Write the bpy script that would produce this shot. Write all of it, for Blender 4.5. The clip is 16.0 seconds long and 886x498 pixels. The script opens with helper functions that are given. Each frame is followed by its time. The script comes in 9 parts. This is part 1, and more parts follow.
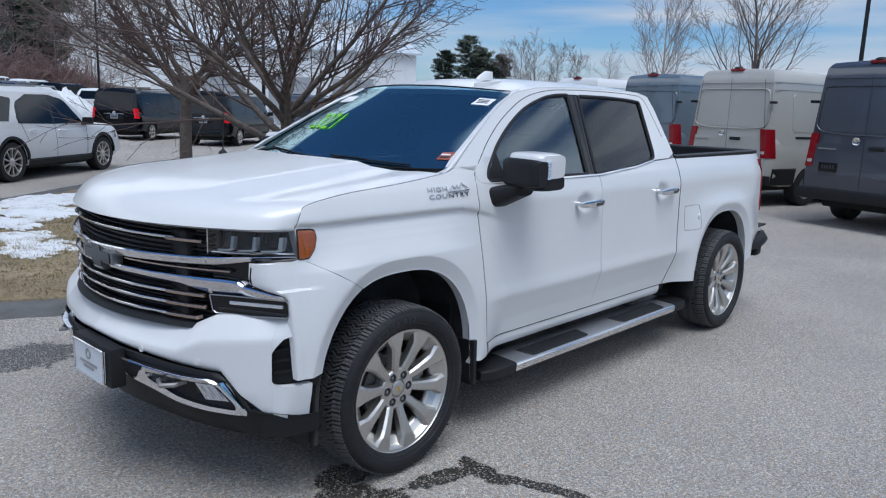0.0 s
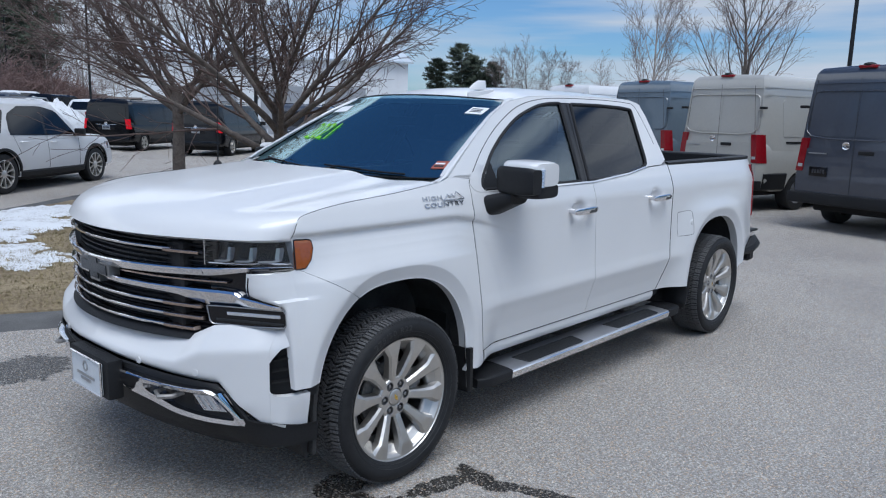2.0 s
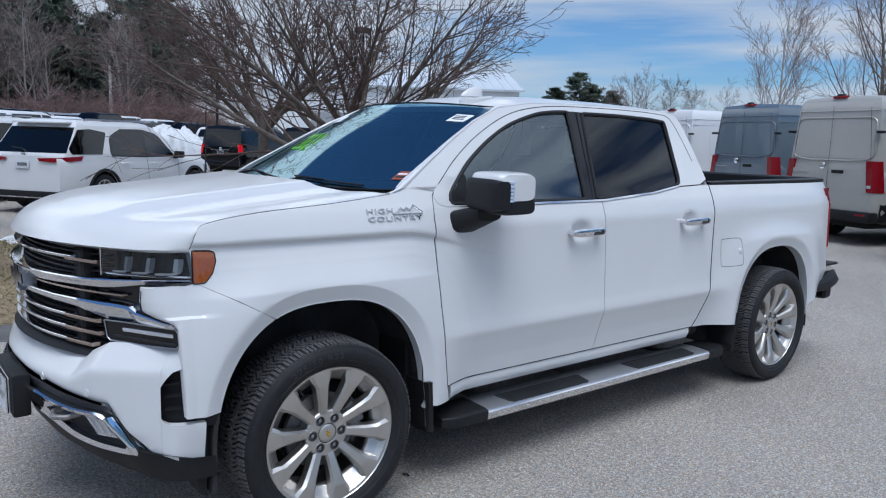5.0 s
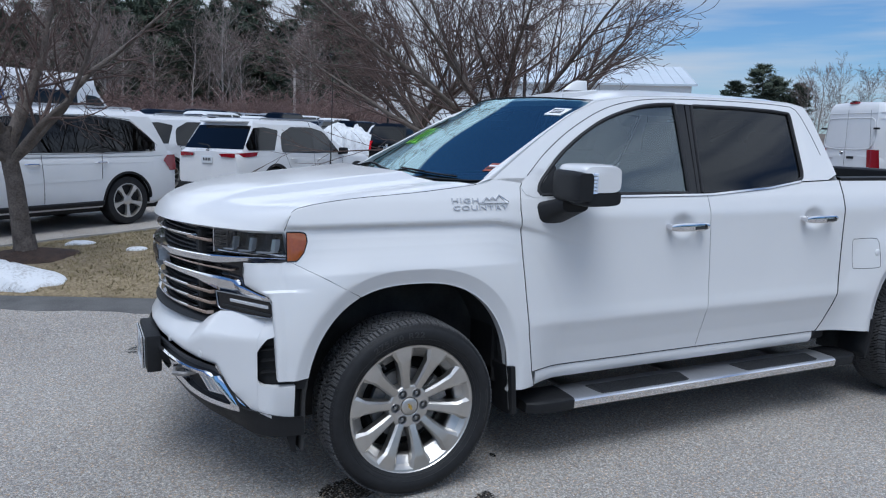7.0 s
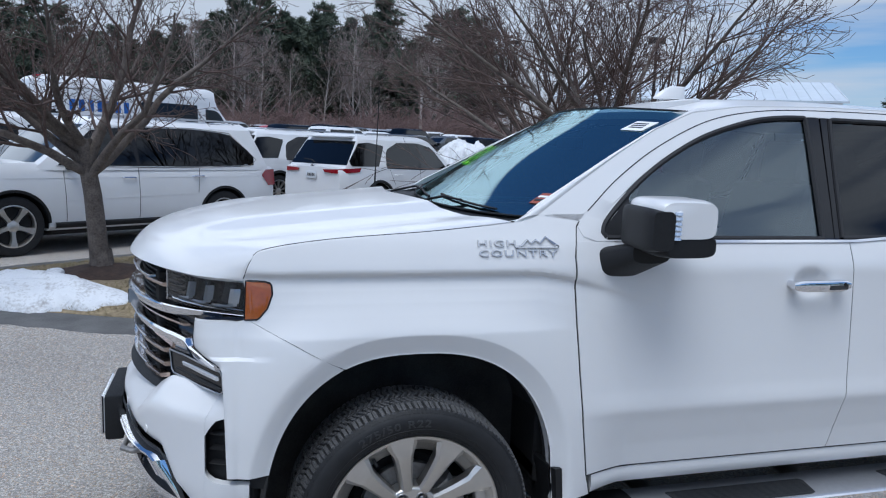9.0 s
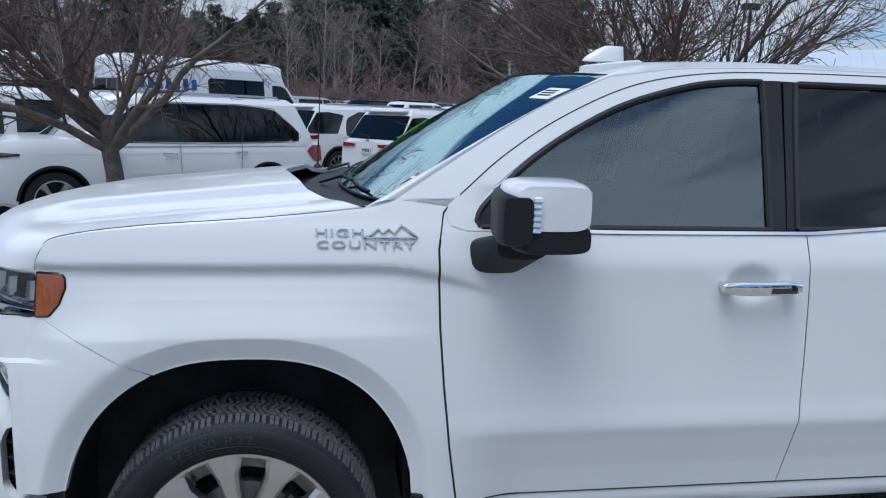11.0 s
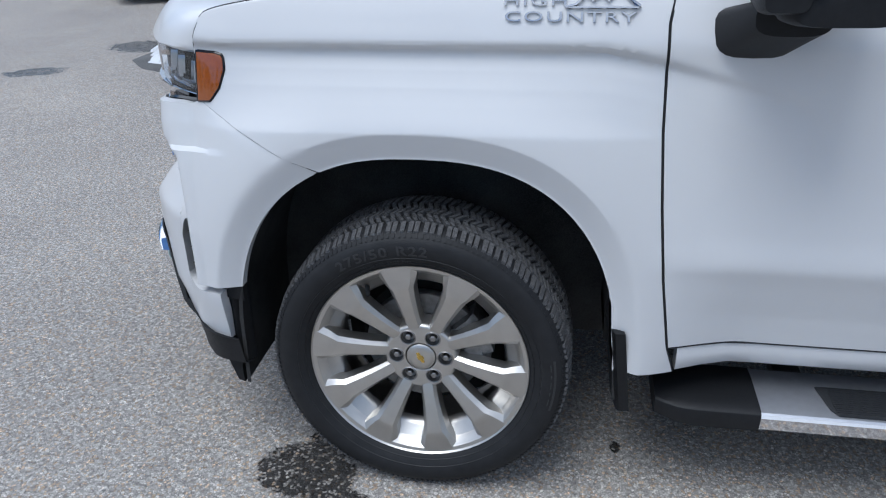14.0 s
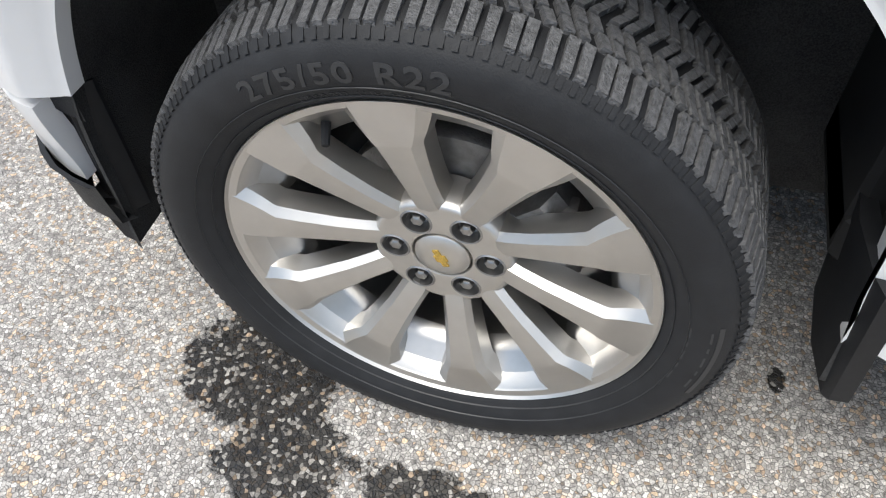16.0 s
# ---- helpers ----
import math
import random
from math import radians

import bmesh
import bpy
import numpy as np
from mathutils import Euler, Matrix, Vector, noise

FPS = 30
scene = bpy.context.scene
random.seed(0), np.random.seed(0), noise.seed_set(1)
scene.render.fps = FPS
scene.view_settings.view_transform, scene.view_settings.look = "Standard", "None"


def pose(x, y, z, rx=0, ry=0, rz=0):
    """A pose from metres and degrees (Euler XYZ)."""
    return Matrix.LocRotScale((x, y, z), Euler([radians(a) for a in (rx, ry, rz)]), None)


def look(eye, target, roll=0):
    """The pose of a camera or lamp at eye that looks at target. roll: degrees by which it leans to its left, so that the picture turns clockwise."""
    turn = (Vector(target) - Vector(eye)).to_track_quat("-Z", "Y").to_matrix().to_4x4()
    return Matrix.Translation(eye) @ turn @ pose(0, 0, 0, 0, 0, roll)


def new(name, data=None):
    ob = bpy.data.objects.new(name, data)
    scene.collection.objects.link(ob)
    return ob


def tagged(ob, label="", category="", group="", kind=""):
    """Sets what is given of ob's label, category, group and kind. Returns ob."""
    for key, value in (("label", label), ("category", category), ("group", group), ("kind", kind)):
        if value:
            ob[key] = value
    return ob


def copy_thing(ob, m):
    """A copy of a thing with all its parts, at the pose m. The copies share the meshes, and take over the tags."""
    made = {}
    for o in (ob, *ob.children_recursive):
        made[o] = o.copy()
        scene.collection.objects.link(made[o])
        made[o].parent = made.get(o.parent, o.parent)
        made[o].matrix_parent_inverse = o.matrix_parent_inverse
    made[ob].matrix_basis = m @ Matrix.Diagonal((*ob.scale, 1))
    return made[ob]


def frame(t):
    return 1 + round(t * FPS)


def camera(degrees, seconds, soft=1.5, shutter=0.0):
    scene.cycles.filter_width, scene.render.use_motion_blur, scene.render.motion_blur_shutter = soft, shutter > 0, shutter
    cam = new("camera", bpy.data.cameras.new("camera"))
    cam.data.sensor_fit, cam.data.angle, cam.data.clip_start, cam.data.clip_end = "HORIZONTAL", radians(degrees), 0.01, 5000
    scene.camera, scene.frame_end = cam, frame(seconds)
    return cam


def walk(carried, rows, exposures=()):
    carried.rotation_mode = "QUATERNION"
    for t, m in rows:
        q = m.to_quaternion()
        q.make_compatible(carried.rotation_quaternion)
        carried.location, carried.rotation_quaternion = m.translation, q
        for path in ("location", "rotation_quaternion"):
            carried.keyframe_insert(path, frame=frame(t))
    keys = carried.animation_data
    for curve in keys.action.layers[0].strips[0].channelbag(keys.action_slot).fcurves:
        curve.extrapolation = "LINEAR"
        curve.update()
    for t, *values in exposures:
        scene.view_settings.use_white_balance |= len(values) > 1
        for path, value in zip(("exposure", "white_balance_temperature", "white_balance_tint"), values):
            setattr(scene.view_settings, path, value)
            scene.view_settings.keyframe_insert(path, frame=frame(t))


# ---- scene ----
cam = camera(61.2, 16.0, soft=1.15)
PATH = [
    (0, (-2.406, -3.453, 1.768), (-0.959, -2.124, 1.395), 2.0),
    (0.5, (-2.404, -3.464, 1.77), (-0.953, -2.137, 1.404), 1.9),
    (1, (-2.404, -3.474, 1.763), (-0.948, -2.149, 1.411), 1.6),
    (1.5, (-2.403, -3.473, 1.771), (-0.943, -2.15, 1.422), 1.5),
    (2, (-2.429, -3.46, 1.777), (-0.968, -2.141, 1.424), 1.5),
    (2.5, (-2.471, -3.477, 1.747), (-1.015, -2.152, 1.398), 1.2),
    (3, (-2.372, -3.571, 1.75), (-0.932, -2.226, 1.406), 1.0),
    (3.2, (-2.315, -3.625, 1.744), (-0.888, -2.265, 1.411), 0.9),
    (5.3, (-1.413, -3.718, 1.679), (-0.23, -2.132, 1.391), 1.7),
    (5.5, (-1.337, -3.766, 1.679), (-0.195, -2.15, 1.387), 1.6),
    (6, (-1.314, -3.849, 1.676), (-0.271, -2.17, 1.373), 1.4),
    (6.5, (-1.393, -3.979, 1.661), (-0.438, -2.25, 1.347), 1.1),
    (7, (-1.33, -4.028, 1.671), (-0.466, -2.25, 1.367), 1.5),
    (7.5, (-1.105, -3.987, 1.688), (-0.365, -2.147, 1.426), 2.4),
    (8, (-0.949, -3.854, 1.669), (-0.294, -1.98, 1.429), 2.9),
    (8.5, (-0.847, -3.559, 1.69), (-0.248, -1.667, 1.439), 2.7),
    (9, (-0.617, -3.356, 1.692), (-0.062, -1.454, 1.421), 2.2),
    (9.2, (-0.511, -3.28, 1.704), (0.033, -1.376, 1.427), 2.2),
    (11.5, (0.313, -3.139, 1.708), (0.559, -1.193, 1.317), 1.5),
    (12, (0.323, -3.286, 1.705), (0.518, -1.349, 1.245), 1.0),
    (12.5, (0.43, -3.368, 1.692), (0.55, -1.442, 1.166), 0.8),
    (13, (0.451, -3.265, 1.669), (0.455, -1.36, 1.059), 0.5),
    (13.5, (0.356, -2.974, 1.635), (0.22, -1.108, 0.926), 0.0),
    (14, (0.376, -2.707, 1.587), (0.06, -0.927, 0.73), -1.2),
    (14.5, (0.33, -2.389, 1.526), (-0.071, -0.744, 0.461), -2.1),
    (15, (0.214, -2.035, 1.408), (-0.167, -0.549, 0.125), -1.9),
    (15.5, (0.203, -1.756, 1.294), (-0.181, -0.425, -0.149), -1.9),
    (16, (0.21, -1.603, 1.236), (-0.191, -0.402, -0.312), -2.4),
]
EXPOSE = [(0.0, -0.27, 5840, 8), (6.0, -0.28, 5770, 8), (9.0, -0.25, 5740, 8), (11.5, -0.30, 5720, 8), (13.5, -0.19, 5820, 8), (14.6, -0.04, 5970, 8), (15.4, 0.41, 6540, 8), (16.0, 0.60, 6690, 8)]
walk(cam, [(t, look(eye, target, roll)) for t, eye, target, roll in PATH], EXPOSE)

# ---- sky and sun ----
SUN_ELEVATION, SUN_AZIMUTH = 66.0, -125.0  # degrees; azimuth from +x towards +y
world = bpy.data.worlds.new("sky")
scene.world = world
world.use_nodes = True
wn, wl = world.node_tree.nodes, world.node_tree.links
wn.clear()
w_out = wn.new("ShaderNodeOutputWorld")
w_bg = wn.new("ShaderNodeBackground")
w_sky = wn.new("ShaderNodeTexSky")
w_sky.sky_type = "NISHITA"
w_sky.sun_disc = False
w_sky.sun_elevation = radians(SUN_ELEVATION)
w_sky.sun_rotation = radians(90.0 - SUN_AZIMUTH)
w_sky.air_density, w_sky.dust_density, w_sky.ozone_density = 1.0, 0.6, 2.5
w_co = wn.new("ShaderNodeTexCoord")
w_sep = wn.new("ShaderNodeSeparateXYZ")
wl.new(w_co.outputs["Generated"], w_sep.inputs["Vector"])
# thin stretched clouds, thicker and brighter towards the zenith
w_map = wn.new("ShaderNodeMapping")
w_map.inputs["Scale"].default_value = (1.0, 1.0, 11.0)
w_map.inputs["Location"].default_value = (2.1, 0.4, 0.62)
w_noise = wn.new("ShaderNodeTexNoise")
w_noise.inputs["Scale"].default_value = 1.5
w_noise.inputs["Detail"].default_value = 7.0
w_noise.inputs["Roughness"].default_value = 0.5
w_ramp = wn.new("ShaderNodeValToRGB")
w_ramp.color_ramp.elements[0].position, w_ramp.color_ramp.elements[1].position = 0.40, 0.57
w_high = wn.new("ShaderNodeMapRange")
w_high.inputs["From Min"].default_value, w_high.inputs["From Max"].default_value = 0.86, 0.97
w_cover = wn.new("ShaderNodeMath")
w_cover.operation = "MAXIMUM"
w_tone = wn.new("ShaderNodeMixRGB")
w_tone.inputs["Color1"].default_value = (8.6, 9.1, 9.9, 1.0)
w_tone.inputs["Color2"].default_value = (22.0, 22.6, 23.8, 1.0)
w_blue = wn.new("ShaderNodeMixRGB")
w_blue.blend_type = "MULTIPLY"
w_blue.inputs["Fac"].default_value = 1.0
w_blue.inputs["Color2"].default_value = (0.98, 1.28, 1.58, 1.0)
w_mix = wn.new("ShaderNodeMixRGB")
wl.new(w_co.outputs["Generated"], w_map.inputs["Vector"])
wl.new(w_map.outputs["Vector"], w_noise.inputs["Vector"])
w_bias = wn.new("ShaderNodeValToRGB")
stops = [(0.0, 0.48), (0.13, 0.47), (0.19, 0.36), (0.29, 0.42), (0.33, 0.66), (0.43, 0.66), (0.50, 0.46), (0.60, 0.33), (0.84, 0.30)]
while len(w_bias.color_ramp.elements) < len(stops):
    w_bias.color_ramp.elements.new(0.5)
for e, (p, v) in zip(w_bias.color_ramp.elements, stops):
    e.position, e.color = p, (v, v, v, 1.0)
w_add = wn.new("ShaderNodeMath")
w_add.operation = "ADD"
w_less = wn.new("ShaderNodeMath")
w_less.operation = "SUBTRACT"
w_less.inputs[1].default_value = 0.5
wl.new(w_sep.outputs["Z"], w_bias.inputs["Fac"])
wl.new(w_bias.outputs["Color"], w_less.inputs[0])
w_half = wn.new("ShaderNodeMath")
w_half.operation = "MULTIPLY_ADD"
w_tilt = wn.new("ShaderNodeMapRange")  # cloud leans towards the lot low down and away from it high up
for key, v in (("From Min", 0.42), ("From Max", 0.58), ("To Min", 0.15), ("To Max", -0.34)):
    w_tilt.inputs[key].default_value = v
wl.new(w_sep.outputs["Z"], w_tilt.inputs["Value"])
wl.new(w_tilt.outputs["Result"], w_half.inputs[1])
wl.new(w_sep.outputs["Y"], w_half.inputs[0])
wl.new(w_noise.outputs["Fac"], w_half.inputs[2])
wl.new(w_half.outputs[0], w_add.inputs[0])
wl.new(w_less.outputs[0], w_add.inputs[1])
wl.new(w_add.outputs[0], w_ramp.inputs["Fac"])
wl.new(w_sep.outputs["Z"], w_high.inputs["Value"])
wl.new(w_ramp.outputs["Color"], w_cover.inputs[0])
wl.new(w_high.outputs["Result"], w_cover.inputs[1])
w_glow = wn.new("ShaderNodeValToRGB")  # brighter cloud with height
stops = [(0.18, 0.0), (0.32, 0.62), (0.80, 0.62), (0.95, 1.0)]
while len(w_glow.color_ramp.elements) < len(stops):
    w_glow.color_ramp.elements.new(0.5)
for e, (p, v) in zip(w_glow.color_ramp.elements, stops):
    e.position, e.color = p, (v, v, v, 1.0)
wl.new(w_sep.outputs["Z"], w_glow.inputs["Fac"])
w_bank = wn.new("ShaderNodeMath")  # the bank of cloud beyond the lot is the brightest
w_bank.operation = "MULTIPLY_ADD"
w_bank.inputs[1].default_value, w_bank.inputs[2].default_value = 0.55, 1.0
w_lit = wn.new("ShaderNodeMath")
w_lit.operation, w_lit.use_clamp = "MULTIPLY", True
wl.new(w_sep.outputs["Y"], w_bank.inputs[0])
wl.new(w_bank.outputs[0], w_lit.inputs[0])
wl.new(w_glow.outputs["Color"], w_lit.inputs[1])
wl.new(w_lit.outputs[0], w_tone.inputs["Fac"])
wl.new(w_cover.outputs[0], w_mix.inputs["Fac"])
wl.new(w_sky.outputs["Color"], w_blue.inputs["Color1"])
wl.new(w_blue.outputs["Color"], w_mix.inputs["Color1"])
wl.new(w_tone.outputs["Color"], w_mix.inputs["Color2"])
wl.new(w_mix.outputs["Color"], w_bg.inputs["Color"])
w_bg.inputs["Strength"].default_value = 0.078
wl.new(w_bg.outputs["Background"], w_out.inputs["Surface"])

sun_data = bpy.data.lights.new("sun", "SUN")
sun_data.energy, sun_data.angle, sun_data.color = 2.6, radians(36.0), (1.0, 0.97, 0.93)
sun = new("sun", sun_data)
sx = math.cos(radians(SUN_ELEVATION)) * math.cos(radians(SUN_AZIMUTH))
sy = math.cos(radians(SUN_ELEVATION)) * math.sin(radians(SUN_AZIMUTH))
sun.matrix_world = look((40 * sx, 40 * sy, 40 * math.sin(radians(SUN_ELEVATION))), (0, 0, 0))


# ---- materials ----
def node_material(name):
    m = bpy.data.materials.new(name)
    m.use_nodes = True
    n, l = m.node_tree.nodes, m.node_tree.links
    return m, n, l, n["Principled BSDF"]


def material(name, color, rough=0.5, metal=0.0, vary=0.0, scale=20.0, bump=0.0, bump_scale=200.0, coat=0.0, second=None, stain=2.5, emit=0.0, spread=(0.35, 0.65), spec=0.5):
    """A surface with variation at two scales and fine relief; scale in features per metre."""
    m, n, l, b = node_material(name)
    b.inputs["Base Color"].default_value = (*color, 1)
    b.inputs["Roughness"].default_value = rough
    b.inputs["Metallic"].default_value = metal
    b.inputs["Coat Weight"].default_value = coat
    b.inputs["Specular IOR Level"].default_value = spec
    b.inputs["Coat Roughness"].default_value = 0.03
    if emit:
        b.inputs["Emission Color"].default_value = (*color, 1)
        b.inputs["Emission Strength"].default_value = emit
    if vary or bump or second:
        co = n.new("ShaderNodeTexCoord")
    if vary or second:
        fine, big = n.new("ShaderNodeTexNoise"), n.new("ShaderNodeTexNoise")
        fine.inputs["Scale"].default_value, big.inputs["Scale"].default_value = scale, stain
        fine.inputs["Detail"].default_value = 5.0
        big.inputs["Detail"].default_value = 4.0
        l.new(co.outputs["Object"], fine.inputs["Vector"])
        l.new(co.outputs["Object"], big.inputs["Vector"])
        add = n.new("ShaderNodeMath")
        add.operation = "ADD"
        half = n.new("ShaderNodeMath")
        half.operation = "MULTIPLY"
        half.inputs[1].default_value = 0.5
        l.new(fine.outputs["Fac"], add.inputs[0])
        l.new(big.outputs["Fac"], add.inputs[1])
        l.new(add.outputs[0], half.inputs[0])
        ramp = n.new("ShaderNodeValToRGB")
        ramp.color_ramp.elements[0].position, ramp.color_ramp.elements[1].position = spread
        dark = second if second else tuple(c * (1 - vary) for c in color)
        light = color if second else tuple(min(1.0, c * (1 + vary)) for c in color)
        ramp.color_ramp.elements[0].color = (*dark, 1)
        ramp.color_ramp.elements[1].color = (*light, 1)
        l.new(half.outputs[0], ramp.inputs["Fac"])
        l.new(ramp.outputs["Color"], b.inputs["Base Color"])
    if bump:
        tex, bp = n.new("ShaderNodeTexNoise"), n.new("ShaderNodeBump")
        tex.inputs["Scale"].default_value = bump_scale
        tex.inputs["Detail"].default_value = 4.0
        bp.inputs["Strength"].default_value = bump
        bp.inputs["Distance"].default_value = 0.01
        l.new(co.outputs["Object"], tex.inputs["Vector"])
        l.new(tex.outputs["Fac"], bp.inputs["Height"])
        l.new(bp.outputs["Normal"], b.inputs["Normal"])
    return m


def glass_material(name, tint, ior=1.5, rough=0.0, sheen=(0.95, 0.97, 1.0)):
    """Thin tinted pane: see-through tint with mirror gloss on top."""
    m = bpy.data.materials.new(name)
    m.use_nodes = True
    n, l = m.node_tree.nodes, m.node_tree.links
    n.clear()
    out, mix = n.new("ShaderNodeOutputMaterial"), n.new("ShaderNodeMixShader")
    clear, gloss, fres = n.new("ShaderNodeBsdfTransparent"), n.new("ShaderNodeBsdfGlossy"), n.new("ShaderNodeFresnel")
    clear.inputs["Color"].default_value = (*tint, 1)
    gloss.inputs["Roughness"].default_value = rough
    gloss.inputs["Color"].default_value = (*sheen, 1)
    fres.inputs["IOR"].default_value = ior
    l.new(fres.outputs["Fac"], mix.inputs["Fac"])
    l.new(clear.outputs["BSDF"], mix.inputs[1])
    l.new(gloss.outputs["BSDF"], mix.inputs[2])
    l.new(mix.outputs["Shader"], out.inputs["Surface"])
    return m


paint_white = material("pearl white paint", (0.67, 0.67, 0.672), 0.30, 0.0, vary=0.015, scale=3.0, stain=0.8, coat=0.5)
paint_car_white = material("white car paint", (0.70, 0.705, 0.715), 0.3, vary=0.02, scale=4.0, coat=0.6)
paint_black = material("black car paint", (0.004, 0.0045, 0.006), 0.10, vary=0.1, spec=0.4)
paint_beige = material("sand grey van paint", (0.40, 0.39, 0.36), 0.3, vary=0.03, coat=0.9)
paint_bluegrey = material("blue grey van paint", (0.115, 0.15, 0.185), 0.26, vary=0.04, coat=1.0)
paint_darkgrey = material("dark slate van paint", (0.05, 0.058, 0.078), 0.24, vary=0.05, coat=1.0)
chrome = material("chrome", (0.76, 0.76, 0.78), 0.06, 1.0, vary=0.03, scale=40)
satin_chrome = material("bronze tinted chrome", (0.46, 0.37, 0.32), 0.22, 1.0, vary=0.05, scale=60)
alloy = material("satin pewter alloy wheel", (0.60, 0.58, 0.55), 0.40, 1.0, vary=0.05, scale=30, bump=0.03, bump_scale=400)
alloy_bright = material("polished alloy", (0.50, 0.49, 0.475), 0.36, 1.0, vary=0.05, scale=40)
lamp_dark = material("smoked lamp housing", (0.02, 0.021, 0.023), 0.25, 0.3, vary=0.2, scale=40)
lamp_smoke = material("smoked reflector", (0.055, 0.058, 0.063), 0.22, 0.6, vary=0.3, scale=30)
alloy_grey = material("grey alloy", (0.42, 0.43, 0.45), 0.33, 0.9, vary=0.08, scale=30)
steel_dull = material("cast grey iron", (0.30, 0.29, 0.28), 0.5, 0.7, vary=0.3, scale=60, bump=0.2, bump_scale=300)
rubber = material("tyre rubber", (0.017, 0.0175, 0.019), 0.6, vary=0.25, scale=30, bump=0.12, bump_scale=500, spec=0.28)
rubber_tread = material("worn tread rubber", (0.09, 0.09, 0.092), 0.45, vary=0.6, scale=160, bump=0.45, bump_scale=350, spec=0.35)
rubber_letter = material("raised tyre lettering", (0.026, 0.0265, 0.028), 0.5, vary=0.1)
badge_chrome = material("satin chrome badge", (0.56, 0.57, 0.59), 0.15, 1.0, vary=0.03)
alloy_pocket = material("shaded nut steel", (0.34, 0.335, 0.33), 0.35, 1.0, vary=0.1, scale=80)
plastic_black = material("black textured plastic", (0.011, 0.0115, 0.013), 0.55, vary=0.2, scale=80, bump=0.1, bump_scale=900, spec=0.3)
plastic_gloss = material("gloss black trim", (0.006, 0.006, 0.008), 0.14, vary=0.1, spec=0.4)
plastic_grey = material("grey step pad rubber", (0.026, 0.0275, 0.03), 0.6, vary=0.2, scale=120, bump=0.15, bump_scale=600, spec=0.3)
liner_dark = material("dirty wheel liner felt", (0.075, 0.074, 0.073), 0.95, second=(0.02, 0.02, 0.0205), scale=420, stain=6, bump=0.4, bump_scale=500, spec=0.1)
under_dark = material("dark underbody", (0.007, 0.007, 0.0075), 0.8, vary=0.3)
step_metal = material("brushed step aluminium", (0.52, 0.53, 0.56), 0.34, 0.75, vary=0.06, scale=50)
seam_dark = material("panel gap shadow seal", (0.012, 0.012, 0.014), 0.7)
amber = material("amber side lens", (0.27, 0.065, 0.006), 0.14, coat=1.0, vary=0.15, scale=80)
red_lens = material("red tail lens", (0.22, 0.003, 0.009), 0.12, coat=0.3, vary=0.2, scale=60)
red_lit = material("glowing red tail lamp", (0.70, 0.008, 0.02), 0.15, emit=0.12, coat=0.5)
clear_lens = glass_material("clear lamp lens", (0.86, 0.88, 0.9))
lamp_white = material("white lamp reflector", (0.75, 0.77, 0.8), 0.15, 0.6, vary=0.1, scale=60)
glass_front = glass_material("windscreen glass", (0.42, 0.70, 0.84), 4.4, 0.0, (0.68, 0.94, 1.0))
glass_side = glass_material("lightly tinted door glass", (0.60, 0.72, 0.74), 2.2, 0.0, (0.80, 0.92, 1.0))
glass_dark = glass_material("dark privacy glass", (0.06, 0.066, 0.075), 1.48)
glass_black = glass_material("black rear glass", (0.035, 0.038, 0.042), 1.45)
glass_sky = glass_material("car windscreen glass", (0.22, 0.27, 0.30), 2.1)
glass_mid = glass_material("tinted car glass", (0.09, 0.105, 0.11), 1.5)
interior_grey = material("grey cabin leather", (0.13, 0.133, 0.135), 0.6, vary=0.15, scale=40)
interior_dark = material("dark cabin plastic", (0.02, 0.021, 0.024), 0.6, vary=0.15, scale=40)
sticker_white = material("white paper sticker", (0.75, 0.76, 0.78), 0.6, vary=0.03)
sticker_green = material("neon green window paint", (0.33, 0.85, 0.03), 0.5, vary=0.08, scale=60)
sticker_orange = material("red inspection sticker", (0.30, 0.075, 0.05), 0.6, vary=0.1, scale=90)
print_dark = material("dark printing", (0.03, 0.03, 0.035), 0.6)
plate_white = material("pale plate", (0.62, 0.65, 0.68), 0.4, vary=0.05, scale=50)
gold = material("gold emblem", (0.62, 0.42, 0.10), 0.25, 0.8, vary=0.05)
snow_mat = material("old snow", (0.68, 0.695, 0.715), 0.75, second=(0.36, 0.35, 0.345), scale=34, stain=5, bump=1.0, bump_scale=26, spread=(0.3, 0.5))
bark = material("grey brown bark", (0.165, 0.138, 0.120), 0.9, second=(0.062, 0.050, 0.043), scale=55, stain=11, bump=0.7, bump_scale=60)
twig = material("dark reddish twigs", (0.098, 0.066, 0.057), 0.85, vary=0.3, scale=15)
mulch = material("brown bark mulch", (0.075, 0.045, 0.032), 0.95, second=(0.02, 0.014, 0.011), scale=60, stain=9, bump=0.9, bump_scale=70)
grass_mat = material("dormant winter grass", (0.33, 0.265, 0.165), 0.95, second=(0.13, 0.095, 0.06), scale=28, stain=1.6, bump=0.8, bump_scale=110)
grass_blade = material("dry grass blades", (0.36, 0.29, 0.17), 0.9, second=(0.14, 0.12, 0.055), scale=6, stain=2)


# ---- mesh helpers ----
def finish(name, bm, mat, parent=None, label="", angle=35.0):
    """Links a bmesh as one mesh object."""
    bmesh.ops.recalc_face_normals(bm, faces=bm.faces[:])
    me = bpy.data.meshes.new(name)
    bm.to_mesh(me)
    bm.free()
    for p in me.polygons:
        p.use_smooth = True
    me.set_sharp_from_angle(angle=radians(angle))
    me.materials.append(mat)
    ob = new(name, me)
    if parent:
        ob.parent = parent
    if label:
        ob["label"] = label
    return ob


def part(name, bm, mat, parent, label="", angle=35.0):
    return finish(name, bm, mat, parent, label, angle)


